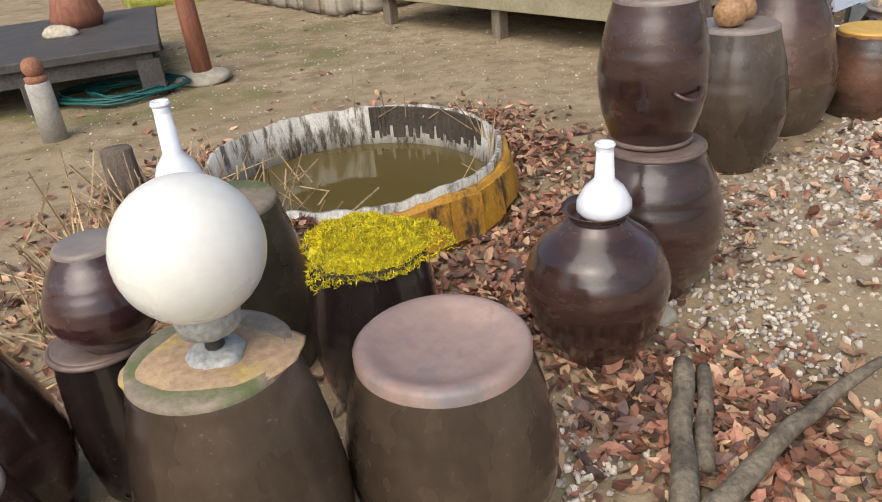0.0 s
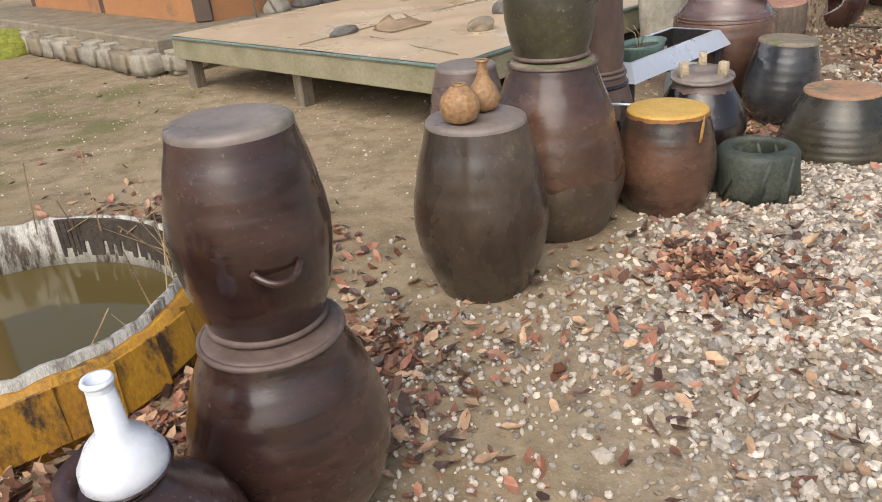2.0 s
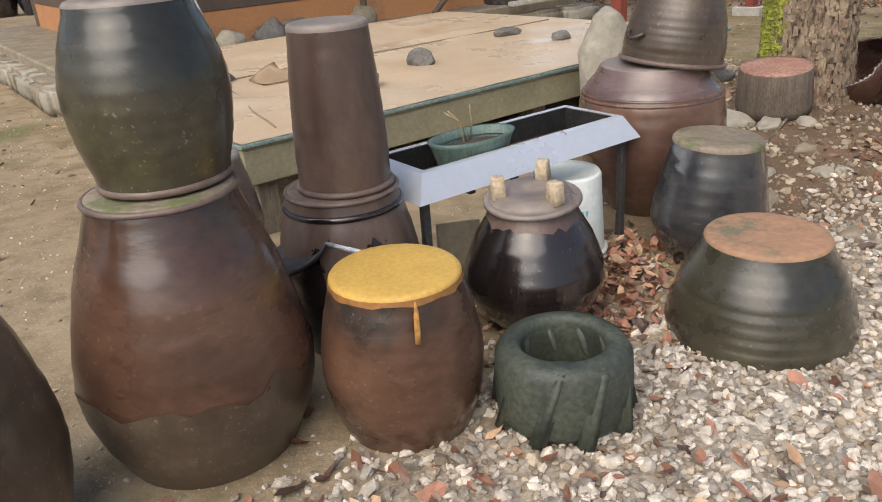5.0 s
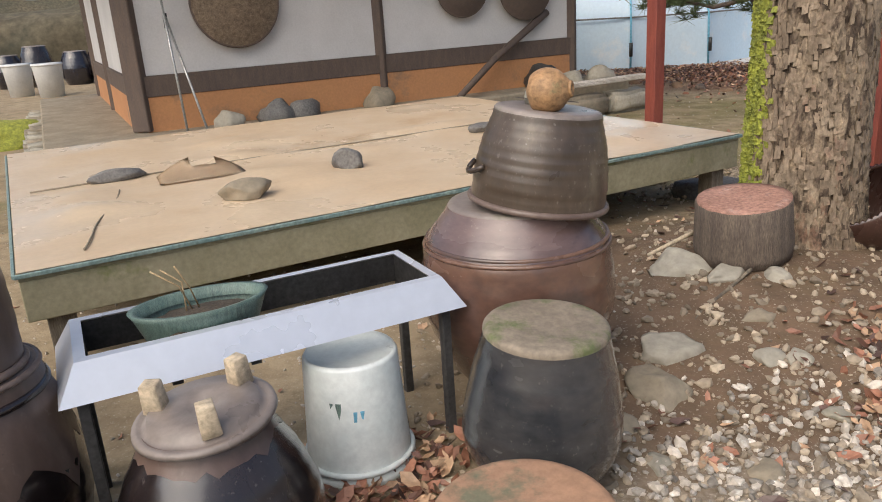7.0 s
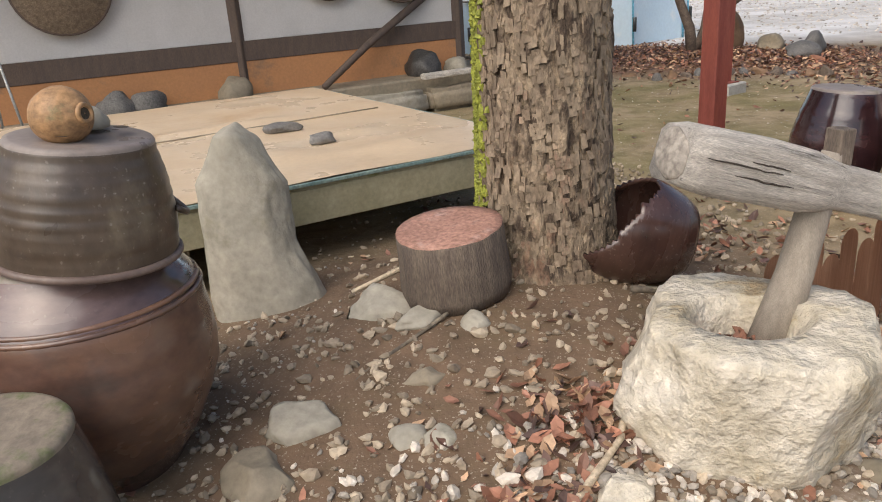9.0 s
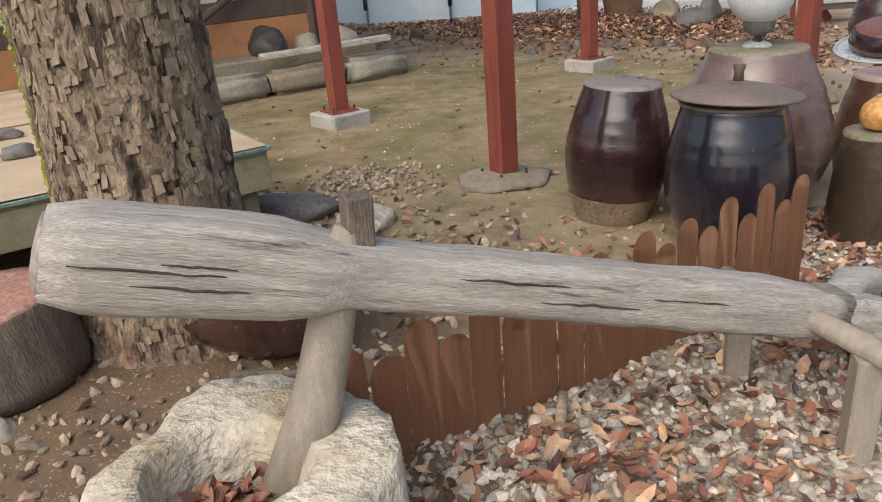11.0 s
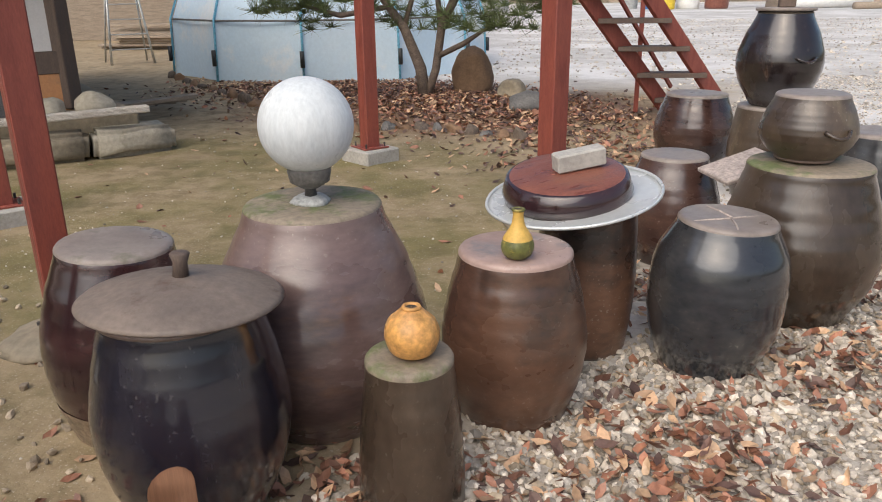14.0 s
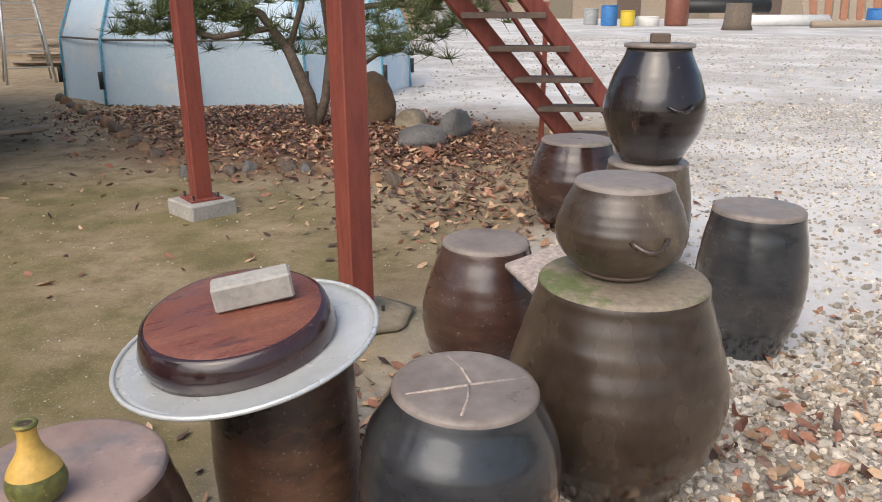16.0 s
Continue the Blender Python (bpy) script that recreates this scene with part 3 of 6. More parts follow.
            x, y = R.gauss(cx, r), R.gauss(cy, r)
            if (x + 0.42) ** 2 + (y - 3.34) ** 2 < 0.80 ** 2:
                continue
            s = size * R.uniform(0.5, 1.3)
            out.append((x, y, hill(x, y) + 0.008 + R.random() * pile * near(x, y, cx, cy, r), s, s * R.uniform(0.6, 1.0), s * R.uniform(0.5, 1.3), R.uniform(0, 6.28), R.gauss(0, tilt), R.gauss(0, tilt)))
    return out


scatter("gravel", "pale angular gravel strewn thickly over the path", "gravel", pebble_shape(1), corridor(74000, gravel_at, 1.0, 11.0, -0.9, 2.3, 0.0175), "gravel")
scatter("gravel_chips", "brownish gravel chips mixed into the path", "gravel", pebble_shape(7), corridor(34000, gravel_at, 1.0, 11.0, -0.9, 2.3, 0.016), "rubble")
scatter("gravel_far", "pale gravel chips thinly spread on the open lot", "gravel", pebble_shape(2, 1),
        fill(26000, lambda x, y: 0.8 if x - 0.3 * y > 4.6 else 0.0, (7, 10, 14, 20), 0.016, 0.5, 0.2)
        + fill(9000, lambda x, y: 0.8 if x - 0.3 * y > 3.5 or (y > 19.5 and x > 6) else 0.0, (6, 18, 22, 42), 0.03, 0.4, 0.15), "gravel")
scatter("soil_stones", "small brown and grey stones on bare soil", "stones", pebble_shape(3),
        fill(7800, lambda x, y: min(1, near(x, y, 4.5, 6.3, 0.75) + near(x, y, 3.9, 5.9, 0.45) + 0.35 * near(x, y, 5.5, 8.0, 0.6)), (2.8, 4.6, 7.2, 9.5), 0.018, 0.6, 0.2), "rubble")
scatter("stony_heap", "little heap of pale crushed stone", "stones", pebble_shape(4),
        drift(((4.6, 9.4, 0.2, 420), (4.15, 8.85, 0.22, 120), (5.3, 7.9, 0.5, 200), (4.9, 8.3, 0.4, 80)), 0.018, 0.4, 0.015), "rubble")
scatter("sand_grit", "scattered grit and small chips on sandy soil", "stones", pebble_shape(6),
        fill(9000, lambda x, y: 0.6, (-3.5, 0.5, 4.0, 9.0), 0.008, 0.6, 0.2) + fill(2500, lambda x, y: 0.4, (2.5, 8.5, 8.5, 14.5), 0.008, 0.6, 0.1)
        + drift(((1.25, 2.9, 0.35, 900), (1.2, 2.0, 0.2, 500), (0.45, 1.35, 0.12, 250)), 0.012, 0.5, 0.005), "gravel")
DRIFTS = ((0.16, 4.4, 0.20, 380), (0.33, 3.95, 0.18, 260), (0.87, 3.05, 0.17, 420), (2.42, 3.48, 0.13, 300), (5.4, 8.0, 0.35, 170), (4.6, 8.2, 0.4, 120), (1.15, 3.0, 0.12, 80),
          (0.15, 2.5, 0.30, 700), (0.55, 2.9, 0.22, 450), (0.80, 1.55, 0.24, 900), (1.05, 1.3, 0.2, 350), (-1.2, 2.7, 0.45, 1500), (-1.4, 3.7, 0.35, 700), (0.5, 3.75, 0.28, 450), (-0.3, 4.4, 0.35, 500), (0.35, 2.15, 0.18, 350),
          (2.55, 3.30, 0.17, 260), (3.05, 4.95, 0.22, 450), (3.2, 5.3, 0.16, 200), (4.74, 5.75, 0.10, 220), (4.82, 6.15, 0.10, 160), (6.1, 6.75, 0.28, 500), (6.0, 6.2, 0.2, 250), (6.9, 7.7, 0.40, 900), (7.4, 8.2, 0.35, 600),
          (7.9, 8.8, 0.30, 500), (8.7, 9.5, 0.30, 320), (7.75, 10.3, 0.25, 250), (1.15, 2.6, 0.15, 90), (2.0, 2.9, 0.5, 140), (3.2, 3.6, 0.5, 200), (9.3, 10.2, 0.4, 200), (-0.6, 1.9, 0.4, 500), (6.9, 8.6, 0.12, 120))
for nm, share, m_ in (("fallen_leaves", 0.5, "leaf"), ("tan_leaves", 0.28, "leaf_tan"), ("dark_leaves", 0.2, "leaf_dark")):
    scatter(nm, {"leaf": "curled reddish brown dead leaves on the ground", "leaf_tan": "pale tan dead leaves on the ground", "leaf_dark": "dark wet dead leaves on the ground"}[m_], "leaves", LEAF,
            drift([(a, b, r, int(n * share)) for a, b, r, n in DRIFTS], 0.036, 0.45) + corridor(int(2600 * share), lambda x, y: 0.5, 1.2, 10.5, -0.9, 2.0, 0.03, 1.0, 0.3, 0.4)
            + fill(int(1500 * share), lambda x, y: 0.4, (-3, 3.5, 8.5, 14), 0.032, 1.0, 0.12, 0.3), m_)
BED = ((6.0, 16.2, 0.9, 3400), (7.2, 15.4, 0.6, 1100), (3.6, 17.9, 0.9, 2400), (7.9, 13.6, 0.7, 700), (5.0, 17.2, 0.8, 2200))
for nm, share, m_ in (("bed_leaves", 0.4, "leaf"), ("bed_tan_leaves", 0.35, "leaf_tan"), ("bed_dark_leaves", 0.5, "leaf_dark")):
    scatter(nm, "dead leaves covering the garden bed", "leaves", LEAF, drift([(a, b, r, int(n * share)) for a, b, r, n in BED], 0.04, 0.4), m_)



# ---- posts and structures ----
def red_post(x, y, top, w=0.124, foot="block", turn=45, lean=0):
    p = thing("post", "square red-painted steel post on a concrete footing", "post", pose(x, y, hill(x, y), 0, lean, 0), group="red pavilion posts")
    fh = 0.11 if foot == "block" else 0.03
    if foot == "block":
        bm = box(0.36, 0.36, 0.16, 0.012)
        bm.transform(pose(0, 0, 0.03, 0, 0, turn + 8))
        part("footing", bm, "concrete", p, "grey concrete footing block", False)
    else:
        bm = rock(0.27, 0.22, 0.07, 3, 0.25)
        part("footing", bm, "tanstone", p, "flat pale stone footing")
    bm = box(0.24, 0.24, 0.012, 0.002)
    bm.transform(pose(0, 0, fh + 0.008, 0, 0, turn))
    plate = part("base_plate", bm, "red", p, "rusty base plate", False)
    bm = box(w, w, top, 0.006)
    bm.transform(pose(0, 0, fh + top / 2, 0, 0, turn))
    part("shaft", bm, "red", p, "", False)
    for dx, dy in ((0.09, 0.09), (-0.09, 0.09), (0.09, -0.09), (-0.09, -0.09)):
        bm = lathe([(0.009, 0), (0.009, 0.05)], 6)
        bm.transform(pose(0, 0, fh, 0, 0, turn) @ pose(dx, dy, 0))
        part("bolt", bm, "iron", plate, "", False)
    return p


red_post(5.43, 9.40, 1.95, foot="stone")
red_post(3.91, 10.98, 1.95)
red_post(5.86, 13.02, 1.95)
red_post(7.43, 11.24, 1.95, foot="stone")
frame_top = thing("pavilion_beams", "red-painted beams joining the tops of four posts", "beam", pose(0, 0, 0))
for a, b in (((5.43, 9.40), (3.91, 10.98)), ((3.91, 10.98), (5.86, 13.02)), ((5.86, 13.02), (7.43, 11.24)), ((7.43, 11.24), (5.43, 9.40))):
    part("beam", between((*a, 2.08), (*b, 2.08), 0.1, 0.12), "red", frame_top, "", False)

log_post = thing("post", "round reddish timber post on a flat stone", "post", pose(-2.15, 6.12, 0.03, 0, -2))
part("shaft", lathe([(0.085, 0.03), (0.08, 0.6), (0.078, 1.4), (0.075, 2.4)], 20, 0.02, 2), "redwood", log_post)
part("base_stone", rock(0.26, 0.2, 0.1, 8), "stone", log_post, "flat grey base stone")


def low_deck():
    """The large low deck with sheet flooring, turned 45 degrees."""
    d = thing("wooden_deck", "low wooden deck covered with tan floor sheeting", "deck", pose(1.55, 5.60, 0, 0, 0, 44.8))
    L, B = 4.06, 3.42
    bm = bmesh.new()
    nx, ny = 60, 50
    g = [[bm.verts.new((L * i / nx, B * j / ny, 0.525 + 0.006 * noise.noise(Vector((i * 0.13, j * 0.13, 1))) + 0.05 * min(1, i / 5, (nx - i) / 5, j / 5, (ny - j) / 5) * max(0, noise.noise(Vector((i * 0.11, j * 0.2, 5)))) ** 1.4))
          for j in range(ny + 1)] for i in range(nx + 1)]
    for i in range(nx):
        for j in range(ny):
            bm.faces.new((g[i][j], g[i + 1][j], g[i + 1][j + 1], g[i][j + 1]))
    part("floor_sheet", bm, "sheet", d, "tan wrinkled plastic floor sheet")
    part("deck_board", box(L, B, 0.03, 0.003, (L / 2, B / 2, 0.50)), "deckwood", d, "", False)
    for nm, a, b in (("front_rail", (0, 0.02), (L, 0.02)), ("back_rail", (0, B - 0.02), (L, B - 0.02)), ("side_rail", (0.02, 0.04), (0.02, B - 0.04)), ("side_rail", (L - 0.02, 0.04), (L - 0.02, B - 0.04))):
        part(nm, between((*a, 0.40), (*b, 0.40), 0.04, 0.17), "deckwood", d, "algae-stained edge board", False)
    for a, b in (((-0.012, -0.012), (L + 0.012, -0.012)), ((-0.012, -0.01), (-0.012, B)), ((L + 0.012, -0.01), (L + 0.012, B))):
        part("edge_trim", between((*a, 0.513), (*b, 0.513), 0.014, 0.018, 0.002), "trim", d, "blue-green sheet edge", False)
    for x in (0.12, L / 2, L - 0.12):
        for y in (0.1, B / 2, B - 0.1):
            part("leg", box(0.11, 0.11, 0.34, 0.004, (x, y, 0.17)), "legwood", d, "", False)
    for k, (x0, y0, x1, y1) in enumerate(((0.1, 1.65, 3.9, 1.72), (0.25, 0.15, 0.55, 1.3))):
        pts = [(x0 + (x1 - x0) * t + 0.01 * math.sin(9 * t + k), y0 + (y1 - y0) * t + 0.012 * math.sin(7 * t), 0.531) for t in np.linspace(0, 1, 14)]
        part("seam", tube(pts, 0.005, 5), "tanstone", d, "open seam in the sheet")
    return d


low_deck()
for nm, x, y, sx, sy, sz, yaw, m_, seed in (("dark", 0.80, 7.18, 0.17, 0.06, 0.075, 50, "darkstone", 1), ("tan", 1.90, 6.79, 0.16, 0.085, 0.1, 40, "tanstone", 2), ("grey", 2.17, 7.5, 0.1, 0.08, 0.12, 10, "darkstone", 3),
                                       ("flat", 2.74, 8.72, 0.13, 0.055, 0.065, 30, "darkstone", 4), ("flat2", 3.16, 8.36, 0.1, 0.06, 0.065, 40, "darkstone", 5)):
    ob = part("stone", rock(sx, sy, sz, seed, 0.15, 4, 0.5, 5), m_)
    ob.matrix_world = pose(x, y, 0.527, 0, 0, yaw)
    tagged(ob, "smooth %s stone weighing down the floor sheet" % ("tan" if nm == "tan" else "dark grey"), "stone", group="stones on the deck")
torn = thing("torn_sheet", "torn curled flap of floor sheeting", "flooring", pose(1.3, 7.3, 0.53, 0, 0, 40))
bm = bmesh.new()
g = [[bm.verts.new((0.5 * (i / 10 - 0.5), 0.26 * (j / 6 - 0.5), 0.10 * math.sin(math.pi * i / 10) * (j / 6) ** 1.5)) for j in range(7)] for i in range(11)]
for i in range(10):
    for j in range(6):
        if not (3 < i < 7 and j > 3):
            bm.faces.new((g[i][j], g[i + 1][j], g[i + 1][j + 1], g[i][j + 1]))
bmesh.ops.solidify(bm, geom=bm.faces[:], thickness=0.006)
part("flap", bm, "sheet", torn)
bm = bmesh.new()
bmesh.ops.create_circle(bm, cap_ends=True, radius=0.11, segments=14)
bmesh.ops.scale(bm, vec=(1, 0.35, 1), verts=bm.verts)
bmesh.ops.translate(bm, vec=(0, 0.16, 0.004), verts=bm.verts)
part("hole", bm, "timber", torn, "dark hole in the sheet")


CX, CY = -0.95, 9.86
E1 = Vector((0.735, 0.678))
E2 = Vector((-0.678, 0.735))


def bp(u, v):
    """A place by metres along the two walls of the farmhouse from its near corner."""
    return (CX + u * E1.x + v * E2.x, CY + u * E1.y + v * E2.y)


farm = thing("farmhouse", "old farmhouse with white plaster, dark timbers and orange clay skirting", "house", pose(0, 0, 0))
LU, LV = 5.15, 5.0
for (a, b) in ((bp(0, 0), bp(LU, 0)), (bp(0, 0), bp(0, LV)), (bp(LU, 0), bp(LU, LV)), (bp(0, LV), bp(LU, LV))):
    part("skirting", between((*a, 0.55), (*b, 0.55), 0.19, 0.36), "orange", farm, "orange clay skirting wall", False)
    part("sill_beam", between((*a, 0.83), (*b, 0.83), 0.21, 0.2), "timber", farm, "dark timber sill beam", False)
    part("wall", between((*a, 1.78), (*b, 1.78), 0.15, 1.7), "plaster", farm, "white plaster wall", False)
    part("top_beam", between((*a, 2.72), (*b, 2.72), 0.22, 0.18), "timber", farm, "", False)
for u, v in ((0, 0), (2.55, 0), (LU, 0), (0, 2.5), (0, LV), (LU, LV)):
    part("timber_post", box(0.2, 0.2, 2.4, 0.01, (*bp(u, v), 1.6)), "timber", farm, "", False)
bm = box(LU + 2.6, LV + 2.6, 0.16, 0.01)
bm.transform(pose(*bp(LU / 2, LV / 2), 2.9, 0, 0, 42.7))
part("roof", bm, "legwood", farm, "low eaves of grey boards", False)
bm = box(LU + 1.45, LV + 1.2, 0.3, 0.02)
bm.transform(pose(*bp(LU / 2 - 0.225, LV / 2), 0.24, 0, 0, 42.7))
part("plinth", bm, "tanstone", farm, "earth plinth faced with stones", False)
for i, (u, v, r) in enumerate(((1.0, -0.06, 0.43), (3.57, -0.06, 0.33), (4.42, -0.06, 0.36))):
    ob = thing("straw_basket", "round woven straw tray hung on the plaster wall", "basket", pose(*bp(u, -0.1), (1.57, 1.60, 1.55)[i], 90, 0, 42.7), group="hung baskets")
    weave = part("weave", lathe([(0.02, 0.03), (r * 0.85, 0.03), (r * 0.95, 0.045), (r, 0.075), (r * 0.98, 0.085)], 36), "straw" if i == 0 else "timber", ob)
    part("hoop", torus(r, 0.014, 40, 8, 0.07), "timber", weave, "dark rim hoop")
for k, (a, b) in enumerate((((0.29, -0.62, 0.40), (0.30, -0.16, 1.9)), ((0.45, -0.80, 0.40), (0.32, -0.17, 1.48)))):
    pole = thing("walking_pole", "thin pale pole leaning on the wall", "pole", pose(0, 0, 0), group="leaning poles")
    stick = part("stick", tube([(*bp(a[0], a[1]), a[2]), (*bp(b[0], b[1]), b[2])], 0.012, 8), "alu", pole)
    part("grip", tube([(*bp(b[0], b[1]), b[2] - 0.12), (*bp(b[0], b[1]), b[2] + 0.02)], 0.02, 8), "rubber", stick, "black grip")
lean_pole = part("timber_pole", tube([(*bp(3.25, -0.55), 0.42), (*bp(3.9, -0.28), 0.78), (*bp(4.75, -0.12), 1.25)], [0.035, 0.04, 0.045], 8), "timber", None)
tagged(lean_pole, "dark weathered timber pole leaning against the wall", "pole")
for i, (u, v, s, m_) in enumerate(((0.75, -0.35, 0.12, "stone"), (1.25, -0.3, 0.15, "darkstone"), (1.55, -0.3, 0.14, "darkstone"), (2.4, -0.3, 0.16, "tanstone"), (4.55, -0.3, 0.2, "iron"), (4.95, -0.35, 0.12, "stone"), (5.3, -0.45, 0.14, "stone"))):
    ob = part("stone", rock(s * 1.3, s, s * 1.4, 20 + i, 0.25), m_)
    ob.matrix_world = pose(*bp(u, v), 0.385, 0, 0, 30 * i)
    tagged(ob, "rounded grey stone lying at the foot of the wall", "stone", group="stones by the farmhouse")
slabw = part("timber_plank", between((*bp(4.3, -0.75), 0.42), (*bp(5.7, -0.8), 0.44), 0.12, 0.06, 0.01), "wood", None, "", False)
tagged(slabw, "grey weathered plank lying on the plinth", "plank")
# kerb stones round the plinth
for side in (0, 1):
    total = 6.25 if side == 0 else 5.6
    s = 0.0
    i = 0
    while s < total:
        ln = R.uniform(0.3, 0.5) if side else R.uniform(0.55, 0.95)
        u, v = (-0.95 + s + ln / 2, -0.66) if side == 0 else (-0.98, -0.6 + s + ln / 2)
        bm = box(ln * 0.97, 0.34, 0.3 if side else 0.26, 0.05, (0, 0, 0.13), 2)
        bmesh.ops.subdivide_edges(bm, edges=bm.edges[:], cuts=2, use_grid_fill=True)
        for q in bm.verts:
            q.co += 0.035 * noise.noise_vector(q.co * 4 + Vector((i * 3.1, side * 7, 0)))
        ob = part("kerb_stone", bm, ("stone", "tanstone", "stone")[i % 3])
        ob.matrix_world = pose(*bp(u, v), 0.02, 0, 0, 42.7 + 90 * side + R.uniform(-4, 4))
        tagged(ob, "rough rounded kerb stone edging the house plinth", "kerb stone", group="plinth kerb stones")
        s += ln
        i += 1


# ---- jars ----
def glaze_band(prof, h, t0, t1, segs, wob, seed, ragged):
    """A skin of another glaze round a jar between two heights, its edges ragged where it ran."""
    bm = bmesh.new()
    ph = random.Random(seed).uniform(0, 6.28)
    zs, rs = [p[1] for p in prof[:-2]], [p[0] for p in prof[:-2]]
    rings = []
    rows = 14
    for k in range(rows + 1):
        ring = []
        for i in range(segs):
            a = 2 * math.pi * i / segs
            cut = ragged * (noise.noise(Vector((math.cos(a) * 2.2, math.sin(a) * 2.2, seed))) + 0.5 * noise.noise(Vector((math.cos(a) * 6, math.sin(a) * 6, seed))))
            lo, hi = (t0 + cut if t0 > 0 else 0), (t1 + cut if t1 < 1 else 1)
            z = h * (lo + (hi - lo) * k / rows)
            w = 1 + wob * (math.sin(2 * a + ph) + 0.5 * math.sin(3 * a + 2 * ph + z * 3))
            r = (float(np.interp(z, zs, rs)) + 0.002) * w
            ring.append(bm.verts.new((r * math.cos(a), r * math.sin(a), z)))
        rings.append(ring)
    for lo, hi in zip(rings, rings[1:]):
        for i in range(segs):
            bm.faces.new((lo[i], lo[(i + 1) % segs], hi[(i + 1) % segs], hi[i]))
    return bm


def jar(label, x, y, z0, h, rb, rm, rt, material, fm=0.5, top="captop", kind="flat", rim=False, foot=False, lugs=(), tilt=(0, 0), name="clay_jar", category="jar",
        segs=44, wob=0.008, seed=None, group="", collar=0.0, shoulder=0.0, lean=(0, 0), curve=None, bands=()):
    """A thrown clay jar: body with throwing rings, top face, and, where it has them, rim, foot ring and lug handles."""
    seed = seed if seed is not None else int(abs(x * 131 + y * 17 + z0 * 7))
    turn = (seed * 47) % 360
    if lean[0]:
        a = radians(lean[1] - turn)
        tilt = (-lean[0] * math.sin(a), lean[0] * math.cos(a))
    j = thing(name, label, category, pose(x, y, z0, tilt[0], tilt[1], turn), group)
    keys = [(0, rb), (fm * 0.5, rb + (rm - rb) * 0.72), (fm, rm), (fm + (1 - fm) * 0.55, rm + (rt - rm) * (0.42 - shoulder)), (1, rt)]
    prof = []
    rr = random.Random(seed)
    for t, r in smooth_curve(curve or keys, 34):
        prof.append((r * (1 + 0.004 * math.sin(t * 60 + seed) + rr.uniform(-0.002, 0.002)), t * h))
    edge = min(0.012, rt * 0.08)
    prof += [(rt - edge * 0.3, h + edge * 0.5), (rt - edge, h + edge * 0.55)]
    prof[0] = (rb * 0.97, 0.0)
    body = part("body", lathe(prof, segs, wob, seed), material, j)
    for t0, t1, band_mat, ragged, band_label in bands:
        part("glaze_band", glaze_band(prof, h, t0, t1, segs, wob, seed, ragged), band_mat, j, band_label)
    if kind == "flat":
        # besides dust, the captop colour holds a painted sky reflection
        part("top_face", lathe([(rt + 0.0015, h - 0.010), (rt + 0.001, h + 0.001), (rt - edge * 0.4, h + 0.0085), (rt * 0.9, h + 0.012), (rt * 0.5, h + 0.009), (0.0006, h + 0.008)], segs, wob, seed, False), top, j, "dusty weathered flat top")
    elif kind == "dish":
        part("top_face", lathe([(rt, h - 0.01), (rt * 1.0, h + 0.026), (rt * 0.95, h + 0.036), (rt * 0.86, h + 0.036), (rt * 0.76, h + 0.027), (rt * 0.64, h + 0.011), (rt * 0.5, h + 0.007), (0.0006, h + 0.008)], segs, wob, seed, False), top, j, "sunken pinkish dish top with grey shading painted in")
    elif kind == "open":
        part("mouth", lathe([(rt * 0.9, h + 0.01), (rt * 0.85, h - 0.05), (rt * 0.9, h - 0.15), (0.01, h - 0.16)], segs, 0, seed, False), "steel_in", j, "dark open mouth")
    if rim:
        part("rim", torus(rt + 0.002, 0.009, segs, 8, h), "rim", j, "rolled clay rim")
    if foot:
        part("foot_ring", torus(rb * 1.0, 0.011, segs, 8, 0.012), "rim", j, "pale foot ring")
    if collar:
        part("collar", torus(rt * 0.99 + collar, 0.012, segs, 8, h - 0.05), material, j)
    for ang, zf, size in lugs:
        a = radians(ang) - radians((seed * 47) % 360)
        t = zf
        r = [q for q in prof if q[1] <= t * h][-1][0]
        pts = []
        for k in range(9):
            u = k / 8 * math.pi
            w = (k / 8 - 0.5) * 2 * size
            rad = r + 0.004 + 0.028 * math.sin(u)
            da = w / r
            pts.append((rad * math.cos(a + da), rad * math.sin(a + da), t * h - 0.026 * math.sin(u)))
        part("lug_handle", tube(pts, 0.009, 8), material, j, "curved lug handle")
    return j


def bottle(x, y, z, h, r):
    b = thing("white_bottle", "white porcelain long-necked bottle standing on a jar", "bottle", pose(x, y, z), group="white bottles")
    part("body", lathe([(r * 0.75, 0), (r, h * 0.1), (r * 0.98, h * 0.22), (r * 0.7, h * 0.40), (r * 0.36, h * 0.52), (r * 0.3, h * 0.9)], 28), "white", b)
    part("lip", torus(r * 0.3, 0.006, 24, 8, h * 0.97), "white", b)
    part("neck", lathe([(r * 0.3, h * 0.89), (r * 0.33, h), (r * 0.25, h * 0.99), (r * 0.2, h * 0.9)], 24, 0, 0, False), "white", b)
    return b


def gourd(x, y, z, r, label, material, long=False, lying=False, yaw=0):
    m = pose(x, y, z + (r * 0.92 if lying else 0), 86 if lying else 0, 0, yaw)
    g = thing("gourd", label, "gourd", m, group="dried gourds")
    if long:
        prof = [(r * 0.25, 0), (r * 0.8, r * 0.25), (r, r * 0.85), (r * 0.78, r * 1.5), (r * 0.42, r * 2.1), (r * 0.3, r * 2.7), (r * 0.33, r * 3.1)]
    else:
        prof = [(r * 0.3, 0), (r * 0.8, r * 0.22), (r, r * 0.85), (r * 0.85, r * 1.4), (r * 0.45, r * 1.78), (r * 0.28, r * 1.88)]
    if lying:
        prof = [(p[0], p[1] - r * 0.9) for p in prof]
